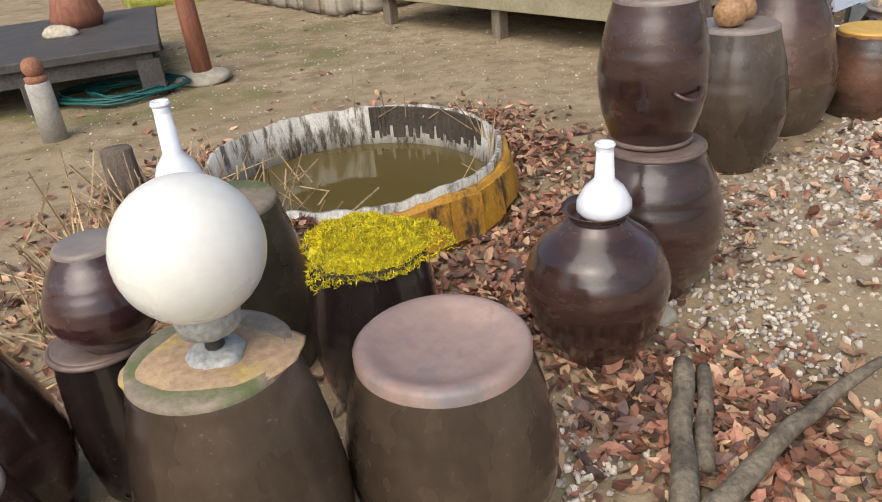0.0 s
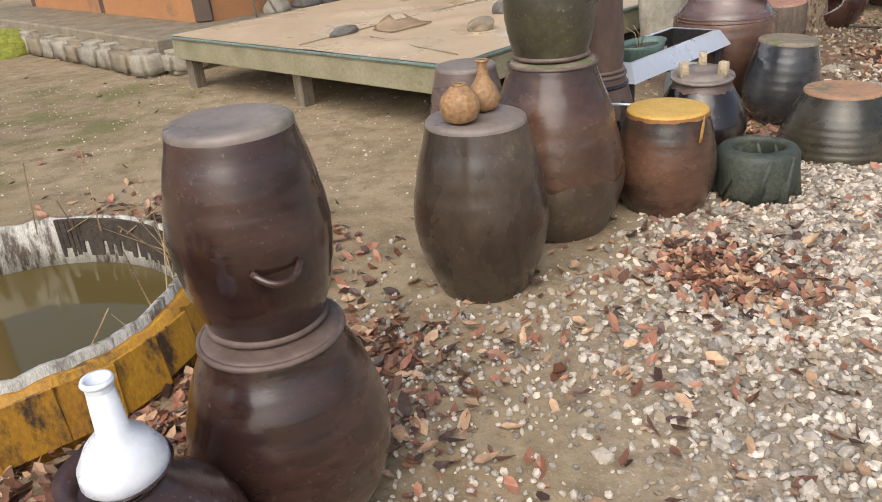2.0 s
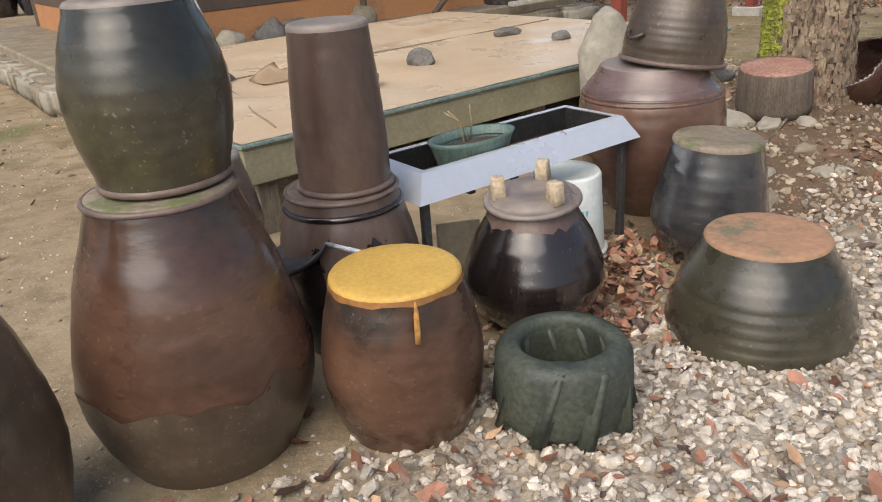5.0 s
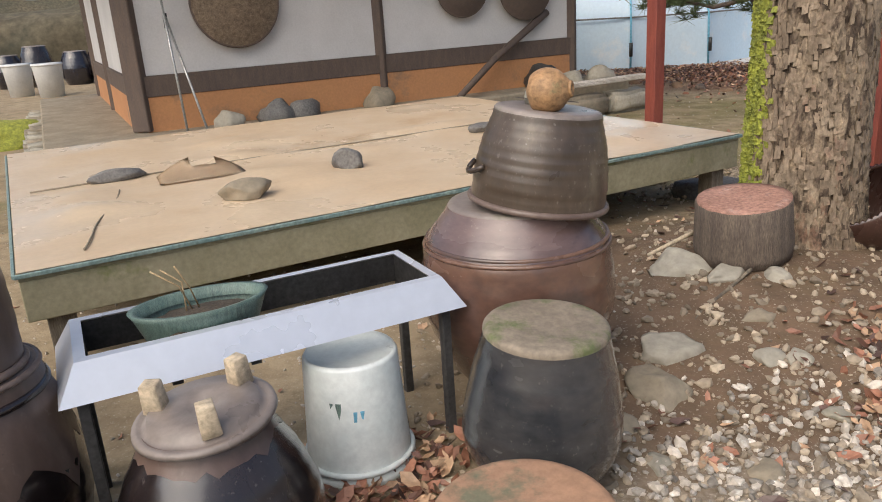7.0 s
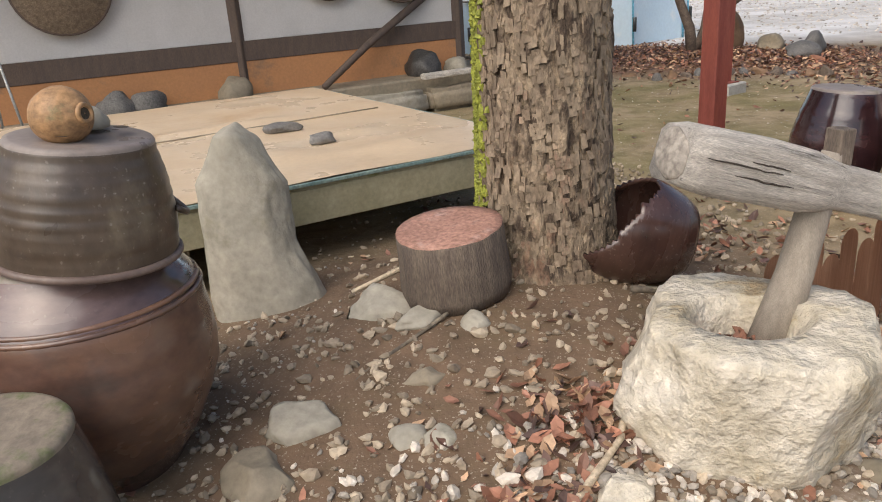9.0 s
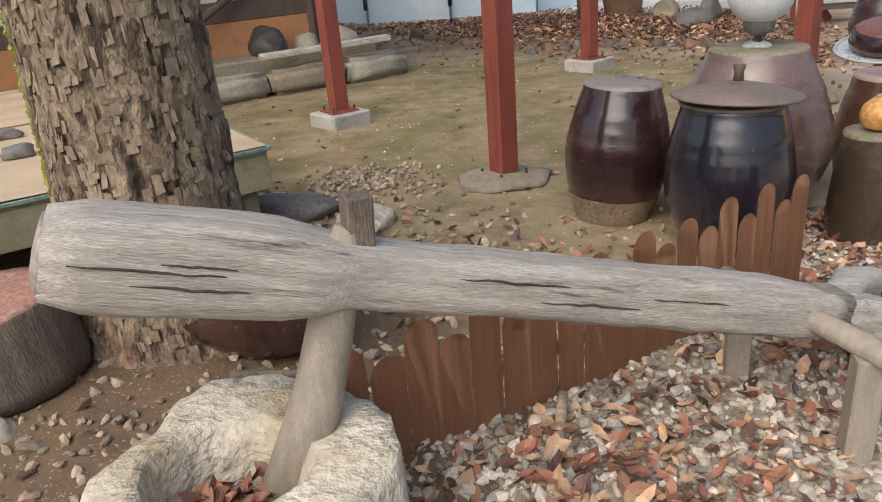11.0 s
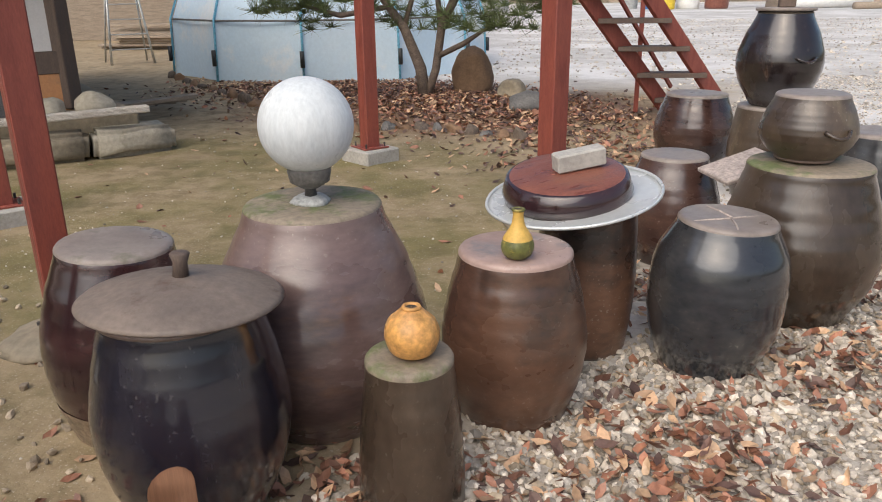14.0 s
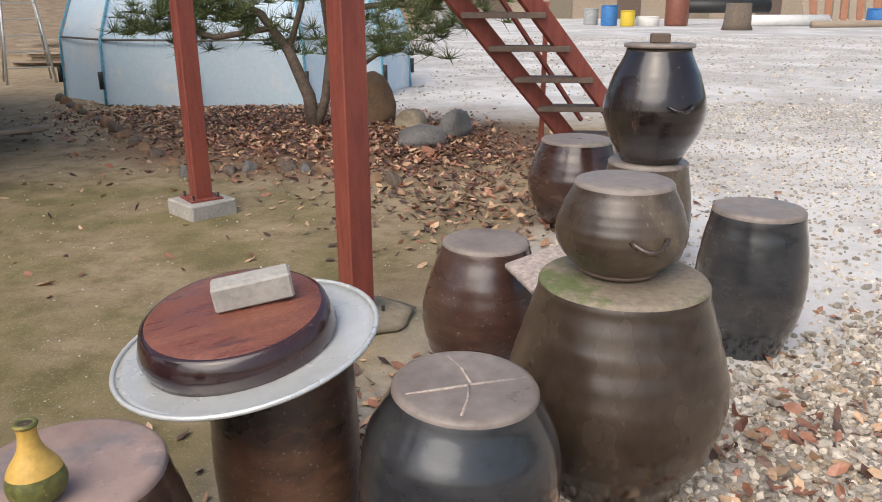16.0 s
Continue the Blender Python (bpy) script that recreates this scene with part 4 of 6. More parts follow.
    curve = smooth_curve([(p[1], p[0]) for p in prof], 20)
    part("body", lathe([(rr_, zz) for zz, rr_ in curve], 28, 0.02, int(r * 999)), material, g)
    zt = prof[-1][1]
    if material == "gourd_g":
        part("neck", lathe([(rr_ * 1.02 + 0.0008, zz) for zz, rr_ in curve if zz > r * 1.15], 28, 0.02, int(r * 999), False), "yellowtop", g, "yellow neck")
    part("lip", torus(prof[-1][0], r * 0.09, 20, 6, zt), material, g)
    part("opening", lathe([(prof[-1][0] * 0.9, zt + 0.001), (0.002, zt + 0.001)], 16, 0, 0, False), "soil", g, "dark opening")
    return g


def globe_lamp(x, y, z, r, material, label):
    g = thing("globe_lamp", label, "garden lamp", pose(x, y, z), group="globe lamps")
    bm = rock(r * 0.42, r * 0.42, 0.03, 5, 0.2)
    part("cement_pad", bm, "plastic", g, "rough cement blob")
    part("stem", lathe([(0.022, 0.01), (0.018, 0.05), (0.03, 0.06)], 16), "iron", g)
    part("base_cup", lathe([(0.03, 0.055), (r * 0.42, 0.075), (r * 0.47, 0.11), (r * 0.44, 0.135)], 32), "plastic" if material == "globe" else "darkstone", g, "grey plastic cup")
    bm = bmesh.new()
    bmesh.ops.create_uvsphere(bm, u_segments=40, v_segments=24, radius=r)
    bmesh.ops.translate(bm, vec=(0, 0, 0.115 + r * 0.93), verts=bm.verts)
    part("globe", bm, material, g, "round opal globe")
    return g


# first group of jars, round the basin
jar("brown jar with a pale slab on top carrying a globe lamp", -0.325, 1.0, 0.02, 0.69, 0.2, 0.242, 0.175, "dusty", 0.42, "mosstop", seed=11)
globe_lamp(-0.305, 0.995, 0.715, 0.145, "globe", "white glass globe lamp fixed on a jar")
slab = part("stone_slab", rock(0.185, 0.15, 0.03, 31, 0.14, 4, 0.8, 6), "slabtop")
slab.matrix_world = pose(-0.31, 0.995, 0.70, 0, 0, 20)
tagged(slab, "thin lichen-stained slab lying on a jar", "slab")
jar("grey-brown jar with a sunken pinkish dish top", 0.138, 1.195, 0.02, 0.54, 0.2, 0.264, 0.209, "dusty", 0.5, "pinktop", "dish", seed=3)
jar("dark jar topped with bright yellow moss", -0.11, 1.73, 0.02, 0.54, 0.16, 0.205, 0.175, "dark", 0.55, "soil", seed=5)
jar("dark green-brown jar carrying a white bottle", -0.6, 1.95, 0.02, 0.63, 0.21, 0.245, 0.175, "olive", 0.42, "mosstop", seed=8)
bottle(-0.715, 1.94, 0.66, 0.34, 0.085)
jar("squat dark brown jar with a flared rim", 0.604, 1.945, 0.02, 0.5, 0.155, 0.238, 0.093, "glaze", 0.58, "captop", "open", rim=False, seed=4, shoulder=0.12)
flare = part("flared_rim", lathe([(0.075, 0.48), (0.082, 0.51), (0.112, 0.535), (0.114, 0.54), (0.086, 0.525), (0.07, 0.49)], 40, 0.012, 3, False), "glaze")
flare.parent = [o for o in scene.objects if o.get("label") == "squat dark brown jar with a flared rim"][0]
bottle(0.625, 1.95, 0.525, 0.245, 0.088)
jar("large brown glazed jar under an upturned one", 0.867, 2.357, 0.02, 0.578, 0.172, 0.26, 0.172, "glaze", 0.52, "rim", rim=True, seed=6)
jar("tall brown glazed jar turned upside down on another", 0.857, 2.395, 0.61, 0.5, 0.142, 0.192, 0.143, "glaze", 0.51, "captop", foot=True, lugs=((-65, 0.44, 0.055),), seed=7)
jar("narrow maroon jar carrying a smaller one", -0.8, 1.385, 0.02, 0.49, 0.11, 0.135, 0.125, "dark", 0.5, "rim", rim=True, seed=12)
jar("small shiny maroon pot turned upside down", -0.745, 1.388, 0.52, 0.275, 0.085, 0.15, 0.083, "maroon", 0.45, "captop", seed=13)
jar("dark brown jar at the edge of the group", -1.11, 1.22, 0.02, 0.55, 0.16, 0.215, 0.125, "glaze", 0.45, "rusttop", seed=14)
jar("small dark jar with a worn top", -0.95, 0.87, 0.02, 0.44, 0.15, 0.2, 0.14, "glaze", 0.5, "captop", seed=15)

# moss cushion
moss = thing("moss_cushion", "bright yellow-green moss cushion overflowing a jar top", "moss", Matrix.Translation((-0.10, 1.72, 0.565)) @ Matrix.Scale(1.04, 4))
part("mound", rock(0.17, 0.145, 0.03, 9, 0.2, 3, 0.4), "mossclump", moss)
blade = ([(-0.12, 0, 0), (0.12, 0, 0), (0.05, 0.1, 0.6), (0, 0.3, 1.0)], [(0, 1, 2), (0, 2, 3)])
pts = []
for _ in range(9000):
    a, q = R.uniform(0, 6.28), math.sqrt(R.random())
    k = 1 + 0.16 * math.sin(3 * a + 1) + 0.1 * math.sin(5 * a)
    px, py = 0.205 * k * q * math.cos(a), 0.175 * k * q * math.sin(a)
    pz = 0.075 * (1 - q ** 3) + 0.022 * noise.noise(Vector((px * 25, py * 25, 0))) - 0.012 * (q > 0.93)
    pts.append((px, py, pz, 0.016, 0.014, 0.014 * R.uniform(0.6, 1.4), R.uniform(0, 6.28), R.gauss(0, 0.8), R.gauss(0, 0.8)))
ob = scatter("tuft_cover", "", "", blade, pts, "mossclump")
ob.parent = moss
del ob["kind"]

# basin
basin = thing("water_basin", "broken round basin with stained white inside and yellow outside, half full", "basin", pose(-0.42, 3.34, 0.02))
for nm, r0, r1, m_ in (("inner_wall", 0.735, 0.755, "basin"), ("outer_wall", 0.757, 0.785, "basinout")):
    bm = bmesh.new()
    segs = 120
    prev = None
    first = None
    for i in range(segs + 1):
        a = 2 * math.pi * i / segs
        hh = (0.285 if nm == "inner_wall" else 0.25) + 0.016 * noise.noise(Vector((math.cos(a) * 26, math.sin(a) * 26, 8))) + 0.02 * noise.noise(Vector((math.cos(a) * 2, math.sin(a) * 2, 1))) + 0.012 * noise.noise(Vector((math.cos(a) * 9, math.sin(a) * 9, 2)))
        fl = 0.03 if nm == "outer_wall" else 0.0
        c, s = math.cos(a), math.sin(a)
        ring = [bm.verts.new((r * c, r * s, z)) for r, z in ((r0 - 0.03, 0), (r0, hh), (r1, hh), (r1 + fl, 0))]
        if prev:
            for k in range(4):
                bm.faces.new((prev[k], ring[k], ring[(k + 1) % 4], prev[(k + 1) % 4]))
        prev = ring
    bmesh.ops.remove_doubles(bm, verts=bm.verts, dist=0.0005)
    bmesh.ops.recalc_face_normals(bm, faces=bm.faces)
    part(nm, bm, m_, basin, "stained white inner wall" if r0 < 0.75 else "flaking yellow painted outside")
part("water", lathe([(0.728, 0.062), (0.5, 0.062), (0.0006, 0.062)], 64, 0, 0, False), "water", basin, "murky brown water", True)
for i in range(34):
    a = radians(28 + 62 * i / 33)
    w, hh = R.uniform(0.018, 0.04), R.uniform(0.10, 0.22)
    b2 = box(0.014, w, hh, 0.003, (0.722, 0, 0.285 - hh / 2))
    b2.transform(pose(0, 0, 0, 0, 0, math.degrees(a)))
    part("hanging_root", b2, "dark_root", basin, "dark dry root" if i == 0 else "", False)
shard = part("broken_shard", box(0.24, 0.16, 0.02, 0.004), "basin", basin, "pale broken shard in the water", False)
shard.matrix_local = pose(0.18, -0.52, 0.075, 6, 12, 40)
for i in range(6):
    a = radians(-72 + 13.5 * i)
    bm = box(0.01, 0.21 + R.uniform(-0.02, 0.03), 0.18 + R.uniform(-0.02, 0.03), 0.004)
    bm.transform(pose(0.803 * math.cos(a), 0.803 * math.sin(a), 0.125 + R.uniform(-0.02, 0.015), 0, 0, math.degrees(a)) @ pose(0, 0, 0, R.uniform(-5, 5), -10 + R.uniform(-3, 3), R.uniform(-4, 4)))
    part("broken_panel", bm, "basinout", basin, "flaking yellow panel leaning on the rim" if i == 0 else "", False)

# bank of soil and leaves heaped against the basin
bank = thing("leaf_bank", "bank of dead leaves and soil heaped against the basin", "leaves", pose(-0.42, 3.34, 0.02))
bm = bmesh.new()
prev = None
for i in range(49):
    a = radians(128 + 168 * i / 48)
    up = 0.245 * min(1.0, i / 8, (48 - i) / 9)
    c, s = math.cos(a), math.sin(a)
    ring = []
    for r, z in ((0.80, up), (0.87, up * 0.9), (0.95, up * 0.6), (1.05, up * 0.25), (1.16, -0.02)):
        w = 0.02 * noise.noise(Vector((r * c * 7, r * s * 7, 5)))
        ring.append(bm.verts.new((r * c, r * s, z + w * min(1, up * 8))))
    if prev:
        for k in range(4):
            bm.faces.new((prev[k], prev[k + 1], ring[k + 1], ring[k]))
    prev = ring
bmesh.ops.recalc_face_normals(bm, faces=bm.faces)
part("soil_mound", bm, "soil", bank)
for m_, n in (("leaf", 1300), ("leaf_tan", 700), ("leaf_dark", 800)):
    pts = []
    for _ in range(n):
        i = R.uniform(0, 48)
        a, q = radians(128 + 168 * i / 48), R.random() ** 1.3
        up = 0.245 * min(1.0, i / 8, (48 - i) / 9)
        r = 0.79 + 0.36 * q
        pts.append((r * math.cos(a), r * math.sin(a), 0.012 + up * (1 - q) ** 1.15 * (1 if q > 0.2 else 1.03) + R.uniform(0, 0.02), R.uniform(0.018, 0.04), R.uniform(0.014, 0.028), 0.03, R.uniform(0, 6.28), R.gauss(0, 0.5), R.gauss(0, 0.5)))
    ob = scatter("leaf_cover", "dead leaves on the bank", "", LEAF, pts, m_)
    ob.parent = bank
    del ob["kind"]

# dry stalks and twigs
pts = []
for _ in range(420):
    x, y = R.gauss(-1.25, 0.35), R.gauss(2.75, 0.45)
    pts.append((x, y, hill(x, y) + 0.01, 0.006, 0.006, R.uniform(0.15, 0.42), R.uniform(0, 6.28), R.gauss(0.5, 0.65), R.gauss(0, 0.6)))
for _ in range(26):
    a = R.uniform(0, 6.28)
    x, y = -0.42 + 0.7 * math.cos(a), 3.34 + 0.7 * math.sin(a)
    pts.append((x, y, 0.25, 0.0035, 0.0035, R.uniform(0.12, 0.4), R.uniform(0, 6.28), R.gauss(0, 0.5), R.gauss(0, 0.5)))
stalk = ([(-1, -0.6, 0), (1, -0.6, 0), (0, 1, 0), (-0.6, 0, 1), (0.6, 0, 1)], [(0, 1, 4, 3), (1, 2, 4), (2, 0, 3), (3, 4, 2)])
scatter("dry_stalks", "broken dry straw-coloured plant stalks round the basin", "dry plants", stalk, pts, "grass")


def branch(pts, r0, r1, label, material="branch", name="branch"):
    n = len(pts)
    fine = []
    for i in range((n - 1) * 6 + 1):
        t = i / 6
        k = min(int(t), n - 2)
        p = Vector(pts[k]).lerp(Vector(pts[k + 1]), t - k)
        fine.append(p + Vector((noise.noise(p * 6), noise.noise(p * 6 + Vector((9, 0, 0))), noise.noise(p * 6 + Vector((0, 9, 0))))) * r0 * 0.35)
    ob = part(name, tube(fine, [(r0 + (r1 - r0) * i / (len(fine) - 1)) * (1 + 0.15 * noise.noise(p * 14)) for i, p in enumerate(fine)], 10), material)
    return tagged(ob, label, "branch")


branch([(0.71, 1.10, 0.07), (0.77, 1.42, 0.09), (0.84, 1.72, 0.10)], 0.040, 0.030, "weathered mossy branch lying among dead leaves")
branch([(0.80, 1.30, 0.06), (0.86, 1.52, 0.08), (0.91, 1.72, 0.08)], 0.028, 0.022, "split grey branch lying among dead leaves")
branch([(0.72, 1.06, 0.09), (0.95, 1.30, 0.10), (1.20, 1.50, 0.12), (1.40, 1.64, 0.14)], 0.038, 0.015, "thick weathered branch lying on leaves")
branch([(5.87, 7.14, 0.09), (5.86, 6.7, 0.075), (5.88, 6.2, 0.07)], 0.016, 0.02, "pale peeled stick lying on the leaves", "twig", "stick")
branch([(4.95, 6.55, 0.2), (4.93, 6.1, 0.16), (4.78, 5.75, 0.10), (4.62, 5.45, 0.07)], 0.010, 0.013, "thin pale stick lying across leaves", "twig", "stick")
branch([(4.10, 6.95, 0.33), (3.9, 6.78, 0.27)], 0.012, 0.008, "short pale stick on the soil", "twig", "stick")
branch([(4.32, 6.62, 0.27), (4.12, 6.35, 0.19), (4.0, 6.1, 0.13)], 0.008, 0.006, "thin dark twig on the soil", "branch", "twig")
branch([(4.45, 6.47, 0.22), (4.75, 6.55, 0.2)], 0.014, 0.007, "flat strip of pale wood on the soil", "twig", "stick")
branch([(4.95, 6.9, 0.27), (5.3, 7.05, 0.2)], 0.014, 0.012, "short brown stick by the tree", "branch", "stick")
ob = part("stone", rock(0.08, 0.06, 0.07, 61), "stone")
ob.matrix_world = pose(0.83, 2.08, 0.02)
tagged(ob, "grey stone wedged beside a jar", "stone")

# second group, beside the deck
jar("large grey-brown jar carrying two small gourds", 1.51, 3.562, 0.02, 0.715, 0.193, 0.276, 0.197, "dusty", 0.47, "captop", foot=False, seed=21)
gourd(1.45, 3.50, 0.742, 0.078, "round orange-brown dried gourd", "gourd_b")
gourd(1.555, 3.635, 0.742, 0.064, "pear-shaped brown dried gourd", "gourd_b", long=True)
jar("huge rust-brown jar under an upturned one", 1.915, 4.087, 0, 0.815, 0.235, 0.325, 0.192, "rust", 0.39, "mosstop", rim=True, foot=True, seed=22, bands=((0, 0.40, "dusty", 0.07, "dark scuffed lower half"),))
jar("dark green-black jar turned upside down on another", 1.917, 4.13, 0.83, 0.455, 0.165, 0.206, 0.15, "olive", 0.55, "captop", foot=True, seed=23)
jar("purple-brown jar with a flat grey top behind larger jars", 1.60, 4.98, 0.02, 0.62, 0.16, 0.225, 0.17, "purple", 0.5, "captop", seed=33)
jar("rust-brown jar with a yellow painted top", 2.49, 4.2, 0, 0.512, 0.19, 0.24, 0.189, "rust", 0.5, "yellowtop", seed=24, bands=((0.965, 1, "ochre", 0.025, "orange paint run down from the top"),))
drip = part("paint_drip", rock(0.008, 0.004, 0.13, 4, 0.2), "gourd")
drip.parent = [o for o in scene.objects if o.get("label") == "rust-brown jar with a yellow painted top"][0]
drip.matrix_parent_inverse = drip.parent.matrix_world.inverted()
drip.matrix_world = pose(2.575, 3.99, 0.40, 8, 0, 20)
jar("shiny black-brown jar with a grey lid", 2.886, 4.79, 0.02, 0.472, 0.14, 0.256, 0.148, "dark", 0.46, "soil", rim=True, seed=25, bands=((0.90, 1, "umber", 0.07, "dusty brown shoulder"),))
lid = thing("jar_lid", "grey clay lid with three stub feet on a jar", "lid", pose(2.886, 4.79, 0.494, 4, -3, 20))
part("disc", lathe([(0.15, 0), (0.172, 0.008), (0.17, 0.02), (0.155, 0.024), (0.15, 0.018), (0.135, 0.03), (0.13, 0.042), (0.04, 0.044), (0.035, 0.038), (0.0006, 0.038)], 40, 0.006, 1), "captop", lid)
for k in range(3):
    bm = box(0.046, 0.042, 0.078, 0.003, (0, 0, 0.07))
    for v in bm.verts:
        v.co.xy *= 1.12 - 2.2 * (v.co.z - 0.03)
    bm.transform(pose(0, 0, 0, 0, 0, 120 * k + 50) @ pose(0.118, 0, 0))
    part("stub_foot", bm, "twig", lid, "pale stub foot")
jar("dark jar with dribbled glaze under a tall cylinder", 2.235, 4.71, 0.02, 0.58, 0.2, 0.255, 0.188, "dark", 0.47, "rim", rim=True, seed=26, collar=0.012, bands=((0.66, 1, "umber", 0.35, "brown glaze run over black"),))
jar("tall brown clay cylinder turned upside down", 2.255, 4.7, 0.61, 0.53, 0.156, 0.156, 0.13, "umber", 0.27, "captop", foot=True, name="clay_cylinder", seed=27)
jar("wide olive clay bowl turned upside down", 3.667, 4.735, 0, 0.366, 0.33, 0.318, 0.204, "olive", 0.2, "rusttop", foot=True, name="clay_bowl", category="bowl", seed=28)
jar("dark grey jar with a mossy tilted top", 3.605, 5.345, 0.03, 0.51, 0.135, 0.234, 0.177, "slate", 0.38, "mosstop", tilt=(-3, 2), seed=29)
# the purple shoulder band is a highlight put into the colour
jar("big orange-brown jar under an upturned pot", 3.455, 5.9, 0.04, 0.71, 0.17, 0.344, 0.235, "orangejar", 0.45, "captop", seed=30, bands=((0.83, 1, "purple", 0.0, "shoulder painted purple-grey as a highlight"),),
    curve=((0, 0.17), (0.2, 0.255), (0.45, 0.335), (0.62, 0.345), (0.8, 0.328), (0.84, 0.316), (0.92, 0.275), (1, 0.235)))
big = [o for o in scene.objects if o.get("label") == "big orange-brown jar under an upturned pot"][0]
for zz, rr_ in ((0.578, 0.334), (0.596, 0.326)):
    part("shoulder_ridge", torus(rr_ - 0.012, 0.009, 48, 6, zz), "orangejar", big)
part_ob = jar("brown clay steamer pot upside down with holes in its base", 3.535, 5.88, 0.752, 0.31, 0.23, 0.226, 0.178, "dusty", 0.32, "captop", foot=True, lugs=((-150, 0.42, 0.05), (40, 0.42, 0.05)), name="steamer_pot", category="pot", seed=31, lean=(8, 17))
for k in range(3):
    hole = part("steam_hole", lathe([(0.02, 0.3405), (0.001, 0.3405)], 14, 0, 0, False), "soil", part_ob, "dark hole")
    hole.matrix_local = pose(0.10 * math.cos(2.1 * k + 0.5), 0.10 * math.sin(2.1 * k + 0.5), 0)
gourd(3.585, 5.84, 1.062, 0.074, "orange and green gourd lying on a pot", "gourd_b", lying=True, yaw=84)
ob = part("stone", rock(0.06, 0.05, 0.06, 91, 0.15), "stone")
ob.matrix_world = pose(3.545, 5.97, 1.075)
tagged(ob, "pale rounded stone beside the gourd", "stone")

tile = part("tile", box(0.20, 0.016, 0.30, 0.006, (0, 0, 0.15)), "tanstone", None, "", False)
tile.matrix_world = pose(2.60, 4.99, 0.03, -14, 8, 35)
tagged(tile, "dirty beige tile leaning under the steel stand", "tile")

# tyre-like planter
ty = thing("tractor_tyre_planter", "mossy black rubber ring with thick lugs holding dark water", "planter", pose(2.96, 4.21, 0.02, 0, 0, 15))
part("ring", lathe([(0.12, 0.06), (0.17, 0.01), (0.195, 0.05), (0.2, 0.15), (0.195, 0.23), (0.178, 0.258), (0.14, 0.268), (0.128, 0.262), (0.12, 0.245), (0.135, 0.2), (0.135, 0.08)], 48, 0.02, 4, False), "tyre", ty)
for k in range(9):
    bm = box(0.07, 0.05, 0.24, 0.014, (0, 0, 0.12), 2)
    for v in bm.verts:
        v.co.y += 0.28 * (v.co.z - 0.12)
        v.co.x -= 0.03 * (v.co.z > 0.2)
    bm.transform(pose(0, 0, 0, 0, 0, 40 * k) @ pose(0.185, 0, 0.015))
    part("lug", bm, "tyre", ty)
part("water", lathe([(0.125, 0.11), (0.002, 0.11)], 32, 0, 0, False), "water", ty, "dark standing water")

# steel trough stand
tr = thing("steel_trough_stand", "brushed steel box stand with sloped sides on square legs", "stand", pose(2.50, 4.82, 0, 0, 0, 42.5))
L, B = 1.06, 0.34
for nm, a, b in (("front", (0, 0), (L, 0)), ("back", (L, B), (0, B)), ("end", (0, B), (0, 0)), ("end", (L, 0), (L, B))):
    a3, b3 = Vector((*a, 0)), Vector((*b, 0))
    d = (b3 - a3).normalized()
    nrm = Vector((d.y, -d.x, 0))
    bm = bmesh.new()
    o1, o2 = a3 - d * 0.055, b3 + d * 0.055
    q = [a3 + Vector((0, 0, 0.60)), b3 + Vector((0, 0, 0.60)), o2 + nrm * 0.055 + Vector((0, 0, 0.505)), o1 + nrm * 0.055 + Vector((0, 0, 0.505))]
    top_in = [a3 - nrm * 0.03 + d * 0.03 + Vector((0, 0, 0.60)), b3 - nrm * 0.03 - d * 0.03 + Vector((0, 0, 0.60))]
    v = [bm.verts.new(p) for p in q] + [bm.verts.new(p) for p in top_in] + [bm.verts.new(p - Vector((0, 0, 0.14))) for p in top_in]
    bm.faces.new((v[0], v[3], v[2], v[1]))
    bm.faces.new((v[0], v[1], v[5], v[4]))
    # inner lining coloured dark to stand in for shade inside the trough
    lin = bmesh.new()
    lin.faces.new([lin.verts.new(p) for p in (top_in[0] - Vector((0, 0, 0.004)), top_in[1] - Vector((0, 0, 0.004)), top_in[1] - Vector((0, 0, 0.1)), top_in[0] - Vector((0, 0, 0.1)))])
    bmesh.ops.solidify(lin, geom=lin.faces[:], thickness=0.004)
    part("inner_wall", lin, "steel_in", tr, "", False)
    bmesh.ops.delete(bm, geom=[v[6], v[7]], context="VERTS")
    part("sloped_panel", bm, "steel", tr, "", False)
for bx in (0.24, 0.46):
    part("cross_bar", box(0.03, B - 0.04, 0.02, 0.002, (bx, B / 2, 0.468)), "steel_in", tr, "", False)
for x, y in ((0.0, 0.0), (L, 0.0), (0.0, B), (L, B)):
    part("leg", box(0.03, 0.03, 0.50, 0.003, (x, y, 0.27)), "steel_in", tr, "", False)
pot = thing("flower_pot", "oval green glazed flower pot with dry twigs", "flower pot", Matrix.Translation((2.66, 5.16, 0.48)) @ pose(0, 0, 0, 0, 0, 42))
for nm, r0, zz in (("body", 1.0, 0),):
    bm = lathe([(0.11, 0), (0.15, 0.06), (0.18, 0.135), (0.19, 0.15), (0.17, 0.15), (0.16, 0.12)], 40, 0.01, 2, False)
    bm.transform(Matrix.Diagonal((1.05, 0.62, 1.1, 1)))
    part("body", bm, "green", pot)
bm = rock(0.165, 0.10, 0.04, 6, 0.2)
bm.transform(pose(0, 0, 0.10))
potting = part("potting_soil", bm, "soil", pot, "dark soil")
for k in range(3):
    a = 2.4 + k * 0.9
    part("twig", tube([(0.02 * k - 0.04, 0.01 * k, 0.13), (0.05 * math.cos(a), 0.04 * math.sin(a), 0.22), (0.12 * math.cos(a), 0.08 * math.sin(a), 0.26 + 0.02 * k)], 0.0025, 5), "grass", potting)
bk = thing("paint_bucket", "stained white plastic bucket standing upside down", "bucket", Matrix.Translation((3.03, 5.34, 0.03)) @ Matrix.Scale(1.12, 4))
